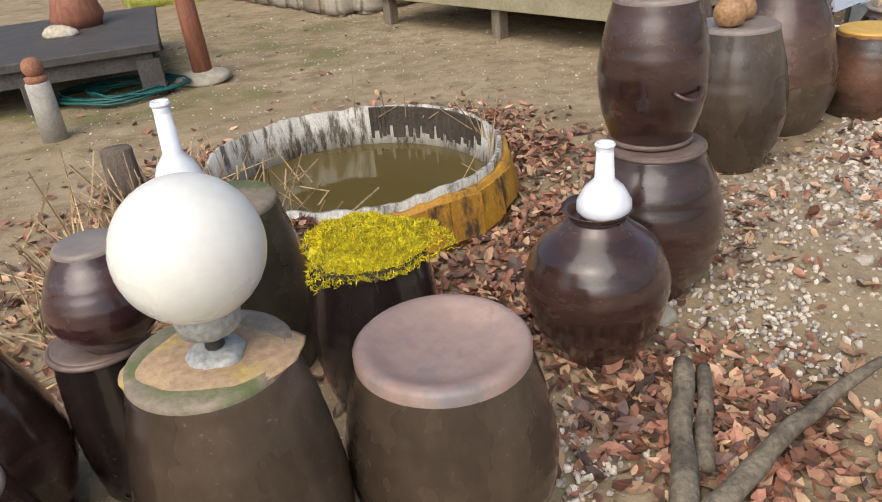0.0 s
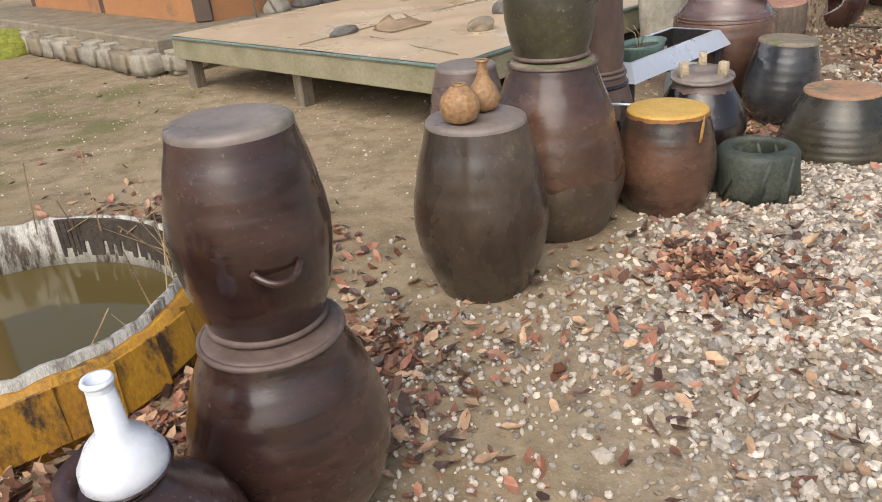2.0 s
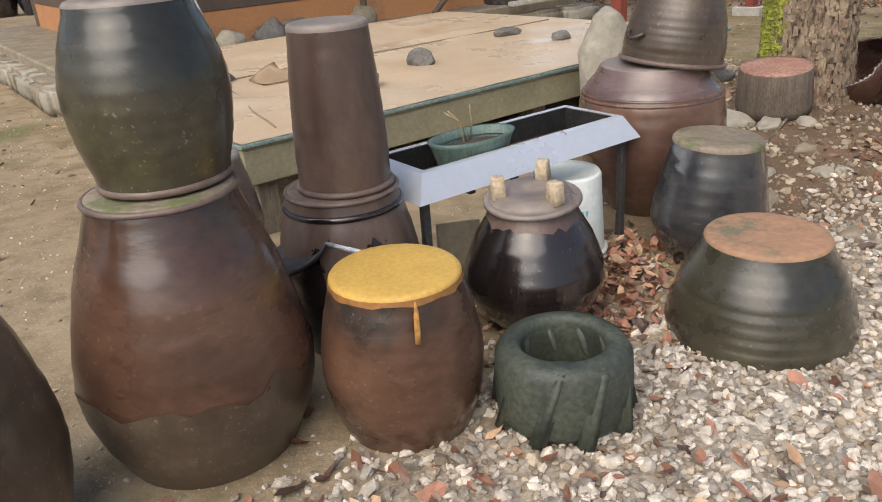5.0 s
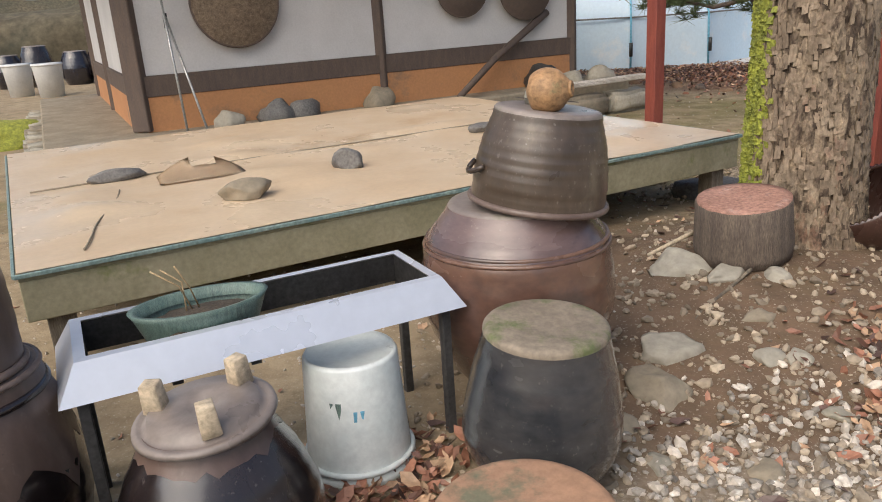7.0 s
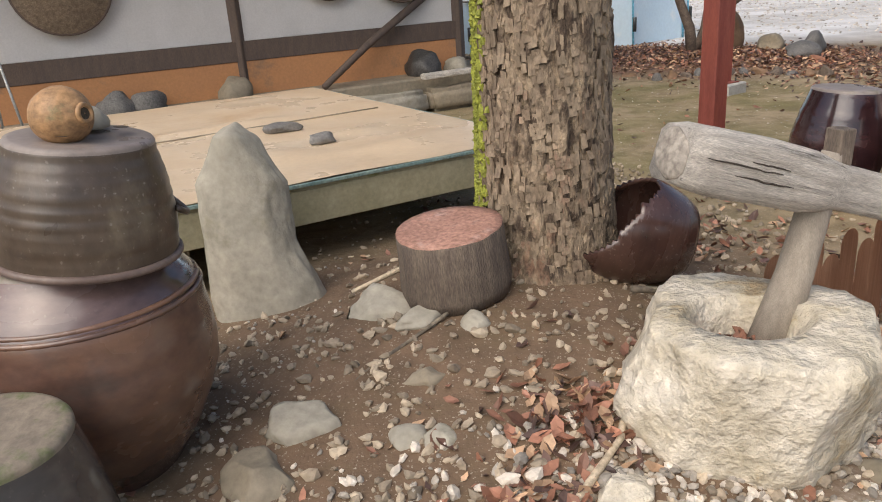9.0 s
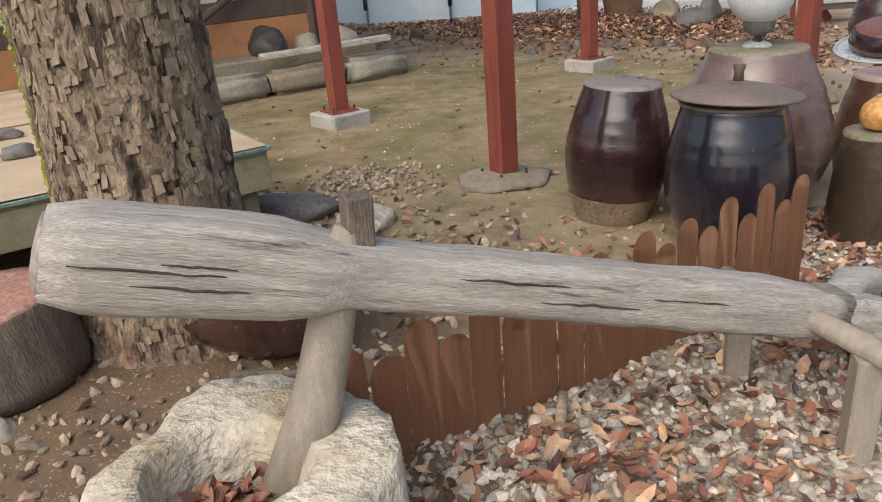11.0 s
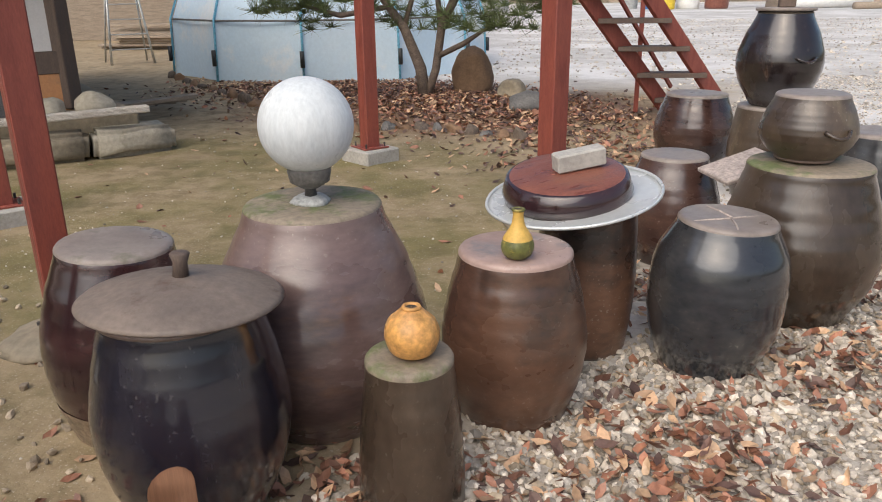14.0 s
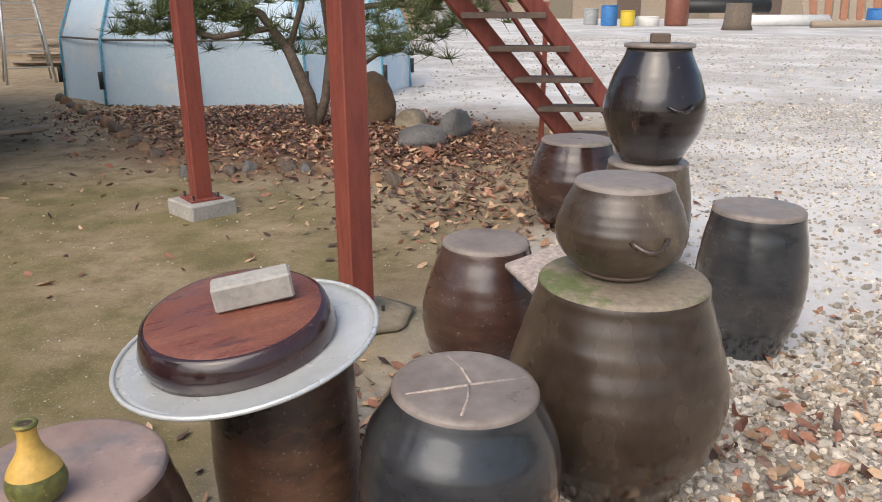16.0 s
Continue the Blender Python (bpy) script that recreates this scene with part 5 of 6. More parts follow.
part("shell", lathe([(0.155, 0), (0.158, 0.03), (0.15, 0.035), (0.146, 0.06), (0.13, 0.345), (0.122, 0.358), (0.118, 0.345), (0.01, 0.343)], 40, 0.004, 1), "bucket", bk)
part("ring", torus(0.152, 0.008, 40, 8, 0.05), "bucket", bk)
for k, (a, w, z, hh) in enumerate(((-95, 26, 0.2, 0.12), (-62, 14, 0.22, 0.03), (-62, 14, 0.15, 0.015))):
    bm = bmesh.new()
    n = 8
    vs = [[bm.verts.new(((0.147 - 0.05 * zz) * math.cos(radians(a + w * (i / n - 0.5))), (0.147 - 0.05 * zz) * math.sin(radians(a + w * (i / n - 0.5))), zz)) for i in range(n + 1)] for zz in (z - hh / 2, z + hh / 2)]
    for i in range(n):
        bm.faces.new((vs[0][i], vs[0][i + 1], vs[1][i + 1], vs[1][i]))
    part("printed_mark", bm, "green" if k == 0 else "tentpole", bk, "worn printed patch")
pan = thing("frying_pan", "black pan with a bare metal handle between jars", "pan", pose(2.12, 4.50, 0.42, 8, -20, 0))
part("dish", lathe([(0.09, 0), (0.13, 0.035), (0.125, 0.036), (0.088, 0.006)], 32), "iron", pan)
part("handle", tube([(0.12, -0.02, 0.03), (0.2, -0.1, 0.03), (0.3, -0.16, 0.0)], 0.008, 8), "steel", pan, "bare metal handle")

# trees and stones
ob = thing("standing_stone", "tall grey pointed standing stone", "stone", pose(3.44, 6.90, 0.04, -6, 0, 12))
bm = bmesh.new()
bmesh.ops.create_icosphere(bm, subdivisions=5, radius=1)
for v in bm.verts:
    c = v.co.copy()
    t = (c.z + 1) / 2
    out = max(0.001, c.xy.length)
    ux, uy = c.x / out, c.y / out
    full = min(1.0, out * 2.2) if t > 0.5 else 1.0
    wide = 0.208 - 0.03 * t - 0.13 * max(0, t - 0.72) / 0.28
    k = 1 + 0.08 * noise.noise(c * 1.7) + 0.05 * noise.noise(c * 5)
    x = ux * wide * full * k - 0.055 * t + (0.13 * max(0, 0.42 - t) / 0.42 if c.x > 0 else 0)
    y = uy * 0.13 * full * k + 0.05 * t
    v.co = Vector((x, y, t * 0.86 + 0.015 * noise.noise(c * 3)))
part("block", bm, "stone", ob)
st = thing("tree_stump", "short cut log with reddish top beside the tree", "stump", pose(4.31, 6.83, 0.275, 5, -3, 0))
bm = lathe([(0.205, 0), (0.212, 0.05), (0.205, 0.15), (0.2, 0.25), (0.195, 0.258)], 48, 0.02, 2)
for v in bm.verts:
    v.co.xy *= 1 + 0.03 * noise.noise(Vector((v.co.x * 14, v.co.y * 14, v.co.z * 3)))
part("bark", bm, "stump", st)
part("cut_face", lathe([(0.196, 0.25), (0.197, 0.262), (0.15, 0.266), (0.002, 0.265)], 48, 0.02, 2, False), "stumptop", st, "weathered reddish cut face")

tree = thing("tree", "old tree with thick flaky bark and moss up one side", "tree", pose(4.60, 7.24, 0.2))
bm = bmesh.new()
na, nz = 150, 190
rows = []
for j in range(nz):
    z = 3.4 * j / (nz - 1) - 0.15
    rad = 0.250 + 0.11 * math.exp(-(z + 0.1) / 0.16) - 0.012 * z
    row = []
    for i in range(na):
        a = 2 * math.pi * i / na
        c, s = math.cos(a), math.sin(a)
        p = Vector((c * 3.2, s * 3.2, z * 2.6))
        d1, _ = noise.voronoi(p * 1.6)
        plate = min(0.5, d1[1] - d1[0])
        bump = 0.020 * min(1, plate * 5) + 0.014 * noise.noise(p * 2.2) + 0.006 * noise.noise(p * 7)
        flare = 1 + 0.25 * math.exp(-(z + 0.1) / 0.12) * max(0, math.sin(3 * a + 0.6))
        row.append(bm.verts.new(((rad * flare + bump) * c, (rad * flare + bump) * s, z)))
    rows.append(row)
for j in range(nz - 1):
    for i in range(na):
        bm.faces.new((rows[j][i], rows[j][(i + 1) % na], rows[j + 1][(i + 1) % na], rows[j + 1][i]))
part("trunk", bm, "bark", tree)
flake = ([(-1, -1, 0), (1, -0.9, 0.1), (0.8, 1, 0.25), (-0.9, 0.8, 0.1), (-0.8, -0.8, -0.7), (0.8, -0.7, -0.7), (0.7, 0.8, -0.6), (-0.7, 0.7, -0.6)],
         [(0, 1, 2, 3), (0, 4, 5, 1), (1, 5, 6, 2), (2, 6, 7, 3), (3, 7, 4, 0)])
pts, mpts = [], []
for _ in range(4600):
    a, z = R.uniform(0, 6.28), R.uniform(0.0, 2.6)
    rad = 0.268 + 0.11 * math.exp(-(z + 0.1) / 0.16) - 0.012 * z
    pts.append((rad * math.cos(a), rad * math.sin(a), z, R.uniform(0.012, 0.036), R.uniform(0.007, 0.018), 0.012, a, math.pi / 2 + R.gauss(0, 0.15), R.gauss(0, 0.1)))
for _ in range(2600):
    a, z = R.gauss(radians(196), 0.17), R.uniform(-0.05, 2.6)
    rad = 0.272 + 0.11 * math.exp(-(z + 0.1) / 0.16) - 0.012 * z
    mpts.append((rad * math.cos(a), rad * math.sin(a), z, 0.016, 0.016, 0.014, a, math.pi / 2 + R.gauss(0, 0.4), R.gauss(0, 0.4)))
for nm, pp, m_ in (("flaking_bark", pts, "flake"), ("moss_strip", mpts, "moss")):
    ob = scatter(nm, "loose bark flakes" if m_ == "flake" else "yellow-green moss", "", flake, pp, m_)
    ob.parent = tree
    del ob["kind"]
brk = thing("broken_jar", "broken dark glazed jar lying on its side by the tree", "jar", pose(4.97, 7.20, 0.395, 0, 104, 14))
bm = lathe([(r_, z_) for z_, r_ in smooth_curve([(-0.26, 0.165), (-0.12, 0.208), (0.03, 0.212), (0.14, 0.175), (0.205, 0.13), (0.21, 0.06), (0.211, 0.001)], 30)], 56, 0.02, 3, False)
gone = []
for f in bm.faces:
    c = f.calc_center_median()
    if c.z < -0.10 + 0.75 * max(-0.2, -c.x) - 0.05 + 0.05 * noise.noise(c * 8):
        gone.append(f)
bmesh.ops.delete(bm, geom=gone, context="FACES")
bmesh.ops.solidify(bm, geom=bm.faces[:], thickness=0.014)
part("shell", bm, "glaze", brk)
for i, (x, y, s, m_) in enumerate(((4.04, 6.74, 0.14, "stone"), (4.22, 6.62, 0.10, "stone"), (4.42, 6.60, 0.07, "stone"), (4.0, 6.08, 0.125, "stone"), (4.33, 6.04, 0.07, "stone"), (3.95, 5.84, 0.12, "tanstone"),
                                 (3.78, 5.62, 0.10, "tanstone"), (4.32, 6.3, 0.07, "tanstone"), (4.42, 6.05, 0.06, "stone"), (4.5, 5.75, 0.05, "stone"), (4.95, 5.95, 0.09, "pale"), (3.95, 5.45, 0.06, "stone"), (3.35, 5.25, 0.06, "pale"),
                                 (4.72, 5.55, 0.06, "stone"), (4.25, 5.45, 0.07, "tanstone"), (5.62, 6.15, 0.08, "tanstone"), (4.33, 8.83, 0.24, "darkstone"), (4.83, 8.60, 0.18, "pale"), (5.05, 6.45, 0.07, "stone"), (0.48, 3.99, 0.075, "stone"), (0.53, 3.80, 0.07, "stone"), (3.08, 5.0, 0.06, "tanstone"))):
    ob = part("stone", rock(s * 1.2, s * 0.85, s * 0.72, 100 + i, 0.22, 4, 0.25, 9), m_)
    ob.matrix_world = pose(x, y, hill(x, y) - 0.02, 0, 0, 57 * i)
    tagged(ob, "weathered grey field stone half sunk in the soil", "stone", group="field stones")

# stone mortar and treadle hammer
mo = thing("stone_mortar", "large rough pale granite mortar with a deep bowl", "mortar", pose(5.26, 6.33, 0.0))
prof = [(0.20, 0), (0.30, 0.06), (0.36, 0.17), (0.37, 0.28), (0.355, 0.39), (0.32, 0.445), (0.17, 0.45), (0.15, 0.42), (0.125, 0.34), (0.09, 0.26), (0.005, 0.24)]
bm = lathe([(r_, z_) for (z_, r_) in [(p[1], p[0]) for p in prof[:7]]] + prof[7:], 64, 0.03, 5)
bmesh.ops.subdivide_edges(bm, edges=bm.edges[:], cuts=2, use_grid_fill=True)
rr = random.Random(8)
cuts = [(Vector((math.cos(a), math.sin(a), rr.uniform(-0.25, 0.35))).normalized(), rr.uniform(0.29, 0.335)) for a in (0.3, 1.3, 2.2, 3.1, 3.9, 4.6, 5.5)]
for v in bm.verts:
    for nrm, d in cuts:
        over = (v.co - Vector((0, 0, 0.24))).dot(nrm) - d
        if over > 0 and v.co.xy.length > 0.2:
            v.co -= nrm * over * 0.9
    d = 0.035 * noise.noise(v.co * 3.5) + 0.022 * noise.noise(v.co * 9) + 0.007 * noise.noise(v.co * 28)
    v.co += Vector((v.co.x, v.co.y, 0)).normalized() * d + Vector((0, 0, d * 0.6))
part("block", bm, "pale", mo)
ob = scatter("leaf_litter", "dead leaves lying in the bowl", "", LEAF, [(R.gauss(0, 0.05), R.gauss(0, 0.05), 0.29 + R.uniform(0, 0.06), 0.034, 0.026, 0.03, R.uniform(0, 6.28), R.gauss(0, 0.7), R.gauss(0, 0.6)) for _ in range(150)], "leaf")
ob.parent = mo
del ob["kind"]
HEAD, FORK = Vector((5.045, 6.255, 0.925)), Vector((6.62, 7.286, 0.308))
AX = (FORK - HEAD).normalized()
hm = thing("treadle_hammer", "long weathered forked wooden treadle beam with a hanging pestle", "treadle hammer", pose(0, 0, 0))
UP = (Vector((0, 0, 1)) - AX * AX.z).normalized()
SD = AX.cross(UP)


def timber(name, stations, material, parent, label=""):
    """A hewn timber: stations of (centre, half width, half height)."""
    bm = bmesh.new()
    rings = []
    segs = 20
    for k, (c, w, h_) in enumerate(stations):
        c = Vector(c)
        ring = []
        for i in range(segs):
            a = 2 * math.pi * i / segs
            ca, sa = math.cos(a), math.sin(a)
            q = (abs(ca) ** 7 + abs(sa) ** 7) ** (-1 / 7)
            p = c + SD * (w * ca * q) + UP * (h_ * sa * q)
            p += (SD * ca + UP * sa) * 0.008 * noise.noise(Vector((p.x * 5, p.y * 5, p.z * 22)))
            ring.append(bm.verts.new(p))
        rings.append(ring)
    for lo, hi in zip(rings, rings[1:]):
        for i in range(segs):
            bm.faces.new((lo[i], lo[(i + 1) % segs], hi[(i + 1) % segs], hi[i]))
    bm.faces.new(rings[0][::-1])
    bm.faces.new(rings[-1])
    bmesh.ops.recalc_face_normals(bm, faces=bm.faces)
    return part(name, bm, material, parent, label)


Lb = (FORK - HEAD).length
stn = []
for k in range(30):
    t = k / 29
    w = 0.068 if t > 0.27 else 0.088
    h_ = 0.086 - 0.028 * min(1, max(0, (t - 0.2) / 0.08)) + 0.018 * t
    if k == 0:
        w, h_ = 0.074, 0.074
    if t > 0.88:
        h_ *= 1 - 1.4 * (t - 0.88)
        w *= 1 - 1.0 * (t - 0.88)
    stn.append((HEAD + AX * (Lb * t) + UP * (0.012 * math.sin(3 * t)), w, h_))
timber("beam", stn, "wood", hm)
for nm, e, drop in (("fork_arm", Vector((7.13, 7.50, 0.13)), 0), ("fork_arm", Vector((6.87, 7.68, 0.25)), 0)):
    mid = FORK.lerp(e, 0.45) + (e - FORK).cross(UP).normalized() * (0.03 if e.x > 7 else -0.03)
    timber(nm, [(FORK - AX * 0.16, 0.055, 0.072), (FORK, 0.062, 0.072), (mid, 0.058, 0.062), (FORK.lerp(e, 0.75), 0.046, 0.045), (FORK.lerp(e, 0.95), 0.028, 0.026), (e, 0.012, 0.012)], "wood", hm)
for k in range(15):
    side, across = (-1 if k < 9 else 1), R.uniform(-0.065, 0.065)
    t0 = R.uniform(0.02, 0.25) if k < 12 else R.uniform(0.5, 1.3)
    ln = R.uniform(0.10, 0.28)
    deep = 0.0885 if t0 + ln < 0.5 else 0.069
    if t0 < 0.5:
        ln = min(ln, 0.48 - t0)
    pts = [HEAD + AX * (t0 + ln * q / 8) + SD * side * (deep - 0.0005) + UP * (across * (1 if t0 < 0.5 else 0.6) + 0.006 * noise.noise(Vector((k, q * 0.6, 2)))) for q in range(9)]
    part("drying_crack", tube(pts, [0.0006 + 0.0026 * math.sin(math.pi * (q + 0.5) / 9) for q in range(9)], 5), "dark_root", hm)
bm = rock(0.062, 0.075, 0.02, 3, 0.15)
bm.transform(Matrix.Translation(HEAD + AX * 0.004) @ Vector((0, 0, 1)).rotation_difference(-AX).to_matrix().to_4x4())
part("end_grain", bm, "wood_end", hm, "checked end grain")
P0 = HEAD + AX * 0.53
part("pestle", tube([P0 + UP * 0.10, P0 + UP * 0.0, P0 - Vector((0.06, 0.06, 0.25)), P0 - Vector((0.13, 0.14, 0.46))], [0.03, 0.046, 0.054, 0.066], 14), "pestle", hm, "round wooden pestle")
part("wedge", between(P0 + UP * 0.02 + AX * 0.04, P0 + UP * 0.17 + AX * 0.0, 0.06, 0.055), "stump", hm, "brown wooden wedge", False)
pinc = Vector((6.40, 7.15, 0.39)) + AX * 0.13
part("pivot_pin", tube([pinc - SD * 0.28, pinc, pinc + SD * 0.36], [0.028, 0.032, 0.034], 10), "pestle", hm, "pale cross pin")
for s in (-0.2, 0.24):
    b0 = pinc + SD * s
    part("rest", between((b0.x, b0.y, hill(b0.x, b0.y) - 0.02), (b0.x, b0.y, b0.z - 0.02), 0.07, 0.07), "pestle", hm, "short wooden rest", False)

# picket edging
fe = thing("picket_edging", "low brown picket edging with rounded tops of uneven height", "fence", pose(0, 0, 0))
FA, FB = Vector((5.275, 6.576)), Vector((6.715, 8.056))
n = 20
fd = (FB - FA).normalized()
wd = (FB - FA).length / n
for i in range(n):
    c = FA + fd * (wd * (i + 0.5))
    z0 = hill(c.x, c.y) - 0.04
    hh = (0.50 if i % 2 else 0.425) + R.uniform(-0.012, 0.012) - z0
    bm = bmesh.new()
    w2 = wd * 0.49
    out = [(-w2, 0), (w2, 0), (w2, hh - w2)] + [(w2 * math.cos(a), hh - w2 + w2 * math.sin(a)) for a in (math.pi * k / 8 for k in range(1, 8))] + [(-w2, hh - w2)]
    bm.faces.new([bm.verts.new((x, -0.012, z)) for x, z in out])
    bmesh.ops.solidify(bm, geom=bm.faces[:], thickness=0.024)
    bm.transform(pose(c.x, c.y, z0, 0, R.uniform(-1.2, 1.2), math.degrees(math.atan2(fd.y, fd.x))))
    part("picket", bm, "fence", fe, "", False)
part("rail", between((FA.x - 0.02, FA.y + 0.02, 0.26), (FB.x - 0.02, FB.y + 0.02, 0.16), 0.02, 0.05), "fence", fe, "", False)

# third group of jars
jar("shiny striped brown jar with a bare clay foot", 6.03, 8.855, 0.02, 0.655, 0.177, 0.25, 0.18, "maroon", 0.53, "captop", seed=41, lean=(4, 11), bands=((0, 0.21, "bare", 0.02, "unglazed pale clay foot"),))
jar("blue-black glazed jar under a metal lid", 6.505, 8.455, 0.02, 0.645, 0.17, 0.266, 0.205, "black", 0.52, "soil", rim=True, seed=42)
lid = thing("pot_lid", "broad rusty sheet-metal lid with a wooden knob", "lid", pose(6.515, 8.455, 0.68, -3, 2, 0))
disc = part("disc", lathe([(0.255, 0), (0.262, 0.006), (0.25, 0.016), (0.15, 0.045), (0.03, 0.065), (0.005, 0.066)], 48), "lidmetal", lid)
part("knob", lathe([(0.022, 0.06), (0.018, 0.1), (0.026, 0.125), (0.02, 0.13)], 14), "timber", disc, "dark wooden knob")
jar("huge purple-brown jar carrying a globe lamp", 6.69, 9.03, 0.02, 0.76, 0.24, 0.37, 0.223, "purple", 0.45, "mosstop", seed=43)
globe_lamp(6.685, 9.03, 0.785, 0.15, "globe_old", "weathered white globe lamp fixed on a large jar")
jar("straight grey-brown clay cylinder with a rimmed foot", 7.091, 8.576, 0.02, 0.467, 0.153, 0.153, 0.122, "dusty", 0.21, "mosstop", foot=True, name="clay_cylinder", seed=44)
gourd(7.10, 8.575, 0.495, 0.076, "round orange gourd with dark spots", "gourd")
jar("brown jar with a flat pinkish top", 7.343, 9.135, 0.02, 0.595, 0.19, 0.25, 0.19, "rust", 0.5, "pinktop", seed=45)
gourd(7.355, 9.03, 0.622, 0.053, "bottle gourd, green below and yellow above", "gourd_g", long=True)
jar("brown jar under a metal tray", 7.6, 9.69, 0.02, 0.62, 0.175, 0.2, 0.19, "rust", 0.5, "captop", seed=46)
ty2 = thing("metal_tray", "wide dented aluminium tray balanced on a jar", "tray", pose(7.535, 9.645, 0.66, 6, -7, 0))
pan_ob = part("pan", lathe([(0.2, 0.0), (0.31, 0.004), (0.335, 0.018), (0.34, 0.022), (0.31, 0.012), (0.2, 0.008), (0.005, 0.008)], 56), "tray", ty2)
part("rolled_edge", torus(0.337, 0.007, 56, 8, 0.02), "tray", pan_ob)
rl = thing("red_clay_lid", "dark red clay lid upside down on a tray", "lid", pose(7.51, 9.65, 0.672, 6, -7, 30))
part("dish", lathe([(0.245, 0), (0.252, 0.03), (0.235, 0.085), (0.225, 0.092)], 48, 0.006, 3), "maroon", rl)
part("face", lathe([(0.232, 0.086), (0.21, 0.098), (0.1, 0.099), (0.005, 0.099)], 48, 0.006, 3, False), "redpot", rl, "streaked red face")
bk2 = part("brick", box(0.2, 0.07, 0.07, 0.006), "concrete", None, "", False)
bk2.matrix_world = pose(7.55, 9.66, 0.815, 5, -8, 22)
tagged(bk2, "grey cement brick weighing down a lid", "brick")
jar("blue-grey glazed jar with a cracked tilted top", 8.075, 9.585, 0.01, 0.605, 0.18, 0.255, 0.18, "slate", 0.5, "captop", foot=True, lean=(3, -20), seed=47, shoulder=0.24)
jg = [o for o in scene.objects if o.get("label") == "blue-grey glazed jar with a cracked tilted top"][0]
for a, b in (((-0.15, 0.05), (0.14, -0.07)), ((0.01, -0.01), (0.06, 0.13)), ((-0.11, -0.1), (0.0, -0.01))):
    part("crack_line", tube([(a[0], a[1], 0.6145), ((a[0] + b[0]) / 2 + 0.01, (a[1] + b[1]) / 2, 0.6145), (b[0], b[1], 0.6145)], 0.004, 6), "cloth", jg, "pale crack line")
jar("very large olive-brown jar with a mossy top", 8.533, 10.12, 0.02, 0.69, 0.22, 0.34, 0.253, "dusty", 0.53, "mosstop", foot=True, seed=48, shoulder=-0.1)
jar("round brown pot upside down with a lug handle", 8.52, 10.17, 0.725, 0.272, 0.113, 0.196, 0.145, "dusty", 0.46, "captop", foot=True, lugs=((-72, 0.55, 0.055),), name="clay_pot", category="pot", seed=49)
jar("dark jar with a flat grey top", 8.075, 10.8, 0.02, 0.575, 0.17, 0.256, 0.172, "glaze", 0.5, "captop", seed=50)
jar("dark grey jar standing on the gravel", 9.213, 11.175, 0.02, 0.645, 0.163, 0.234, 0.19, "slate", 0.52, "captop", seed=51)
jar("brown jar in the back row", 8.54, 13.05, 0.02, 0.6, 0.19, 0.315, 0.235, "glaze", 0.51, "captop", seed=52)
jar("brown jar under a taller dark one", 8.89, 12.2, 0.02, 0.635, 0.2, 0.262, 0.22, "dusty", 0.5, "captop", seed=53)
jar("shiny dark jar with lug handles under a wooden lid", 8.895, 12.18, 0.672, 0.59, 0.165, 0.275, 0.17, "dark", 0.5, "soil", lugs=((-70, 0.55, 0.07),), seed=54)
wl = thing("jar_lid", "round flat wooden lid with a brick handle", "lid", pose(8.895, 12.18, 1.275))
part("board", lathe([(0.184, 0), (0.186, 0.018), (0.005, 0.02)], 40), "captop", wl)
part("grip", box(0.1, 0.06, 0.05, 0.006, (0, 0, 0.045)), "timber", wl, "dark block grip", False)
ob = part("clay_slab", box(0.34, 0.24, 0.025, 0.006), "cloth", None, "", False)
ob.matrix_world = pose(8.36, 10.56, 0.60, 5, -14, 25)
tagged(ob, "thin greyish pink slab leaning between jars", "slab")


# ---- far parts of the yard ----
st = thing("outdoor_stairs", "open red steel stairs with wooden treads", "stairs", pose(0, 0, 0))
STEP = Vector((0.232, 0.19, -0.292))
TOP = Vector((7.02, 14.42, 2.09))
ACROSS = Vector((0.998, 0.05, 0))
foot_z = TOP + STEP * 7.1
for s in (0.07, 0.70):
    part("stringer", between(TOP - STEP * 2 + ACROSS * s, foot_z + ACROSS * s, 0.06, 0.17), "red", st, "", False)
for k in range(8):
    c = TOP + STEP * (k - 0.6)
    part("tread", between(c, c + ACROSS * 0.74, 0.24, 0.05), "timber", st, "dark wooden tread", False)
part("prop", box(0.05, 0.05, 1.5, 0.003, (8.33, 15.78, 0.75)), "red", st, "", False)
part("brace", between((8.75, 16.1, 0.3), (7.75, 15.2, 1.75), 0.04, 0.04), "red", st, "", False)

# sheeted dome tent
tent = thing("dome_tent", "pale blue translucent sheeted dome tent with straps", "tent", pose(3.05, 21.3, 0.03, 0, 0, 8))
NS, RB = 12, 2.95
prof = [(RB, 0.0), (RB * 0.985, 0.95), (RB * 0.86, 1.9), (RB * 0.55, 2.75), (RB * 0.1, 3.15)]
for i in range(NS):
    a0, a1 = 2 * math.pi * i / NS, 2 * math.pi * (i + 1) / NS
    bm = bmesh.new()
    grid = []
    for k in range(17):
        t = k / 16 * (len(prof) - 1)
        j = min(int(t), len(prof) - 2)
        r = prof[j][0] + (prof[j + 1][0] - prof[j][0]) * (t - j)
        z = prof[j][1] + (prof[j + 1][1] - prof[j][1]) * (t - j)
        row = []
        for q in range(7):
            u = q / 6
            p0, p1 = Vector((r * math.cos(a0), r * math.sin(a0), z)), Vector((r * math.cos(a1), r * math.sin(a1), z))
            p = p0.lerp(p1, u)
            p *= 1 - 0.02 * math.sin(math.pi * u) + 0.006 * noise.noise(p * 2)
            p.z = z + 0.02 * noise.noise(p * 1.5 + Vector((5, 0, 0))) if k else z
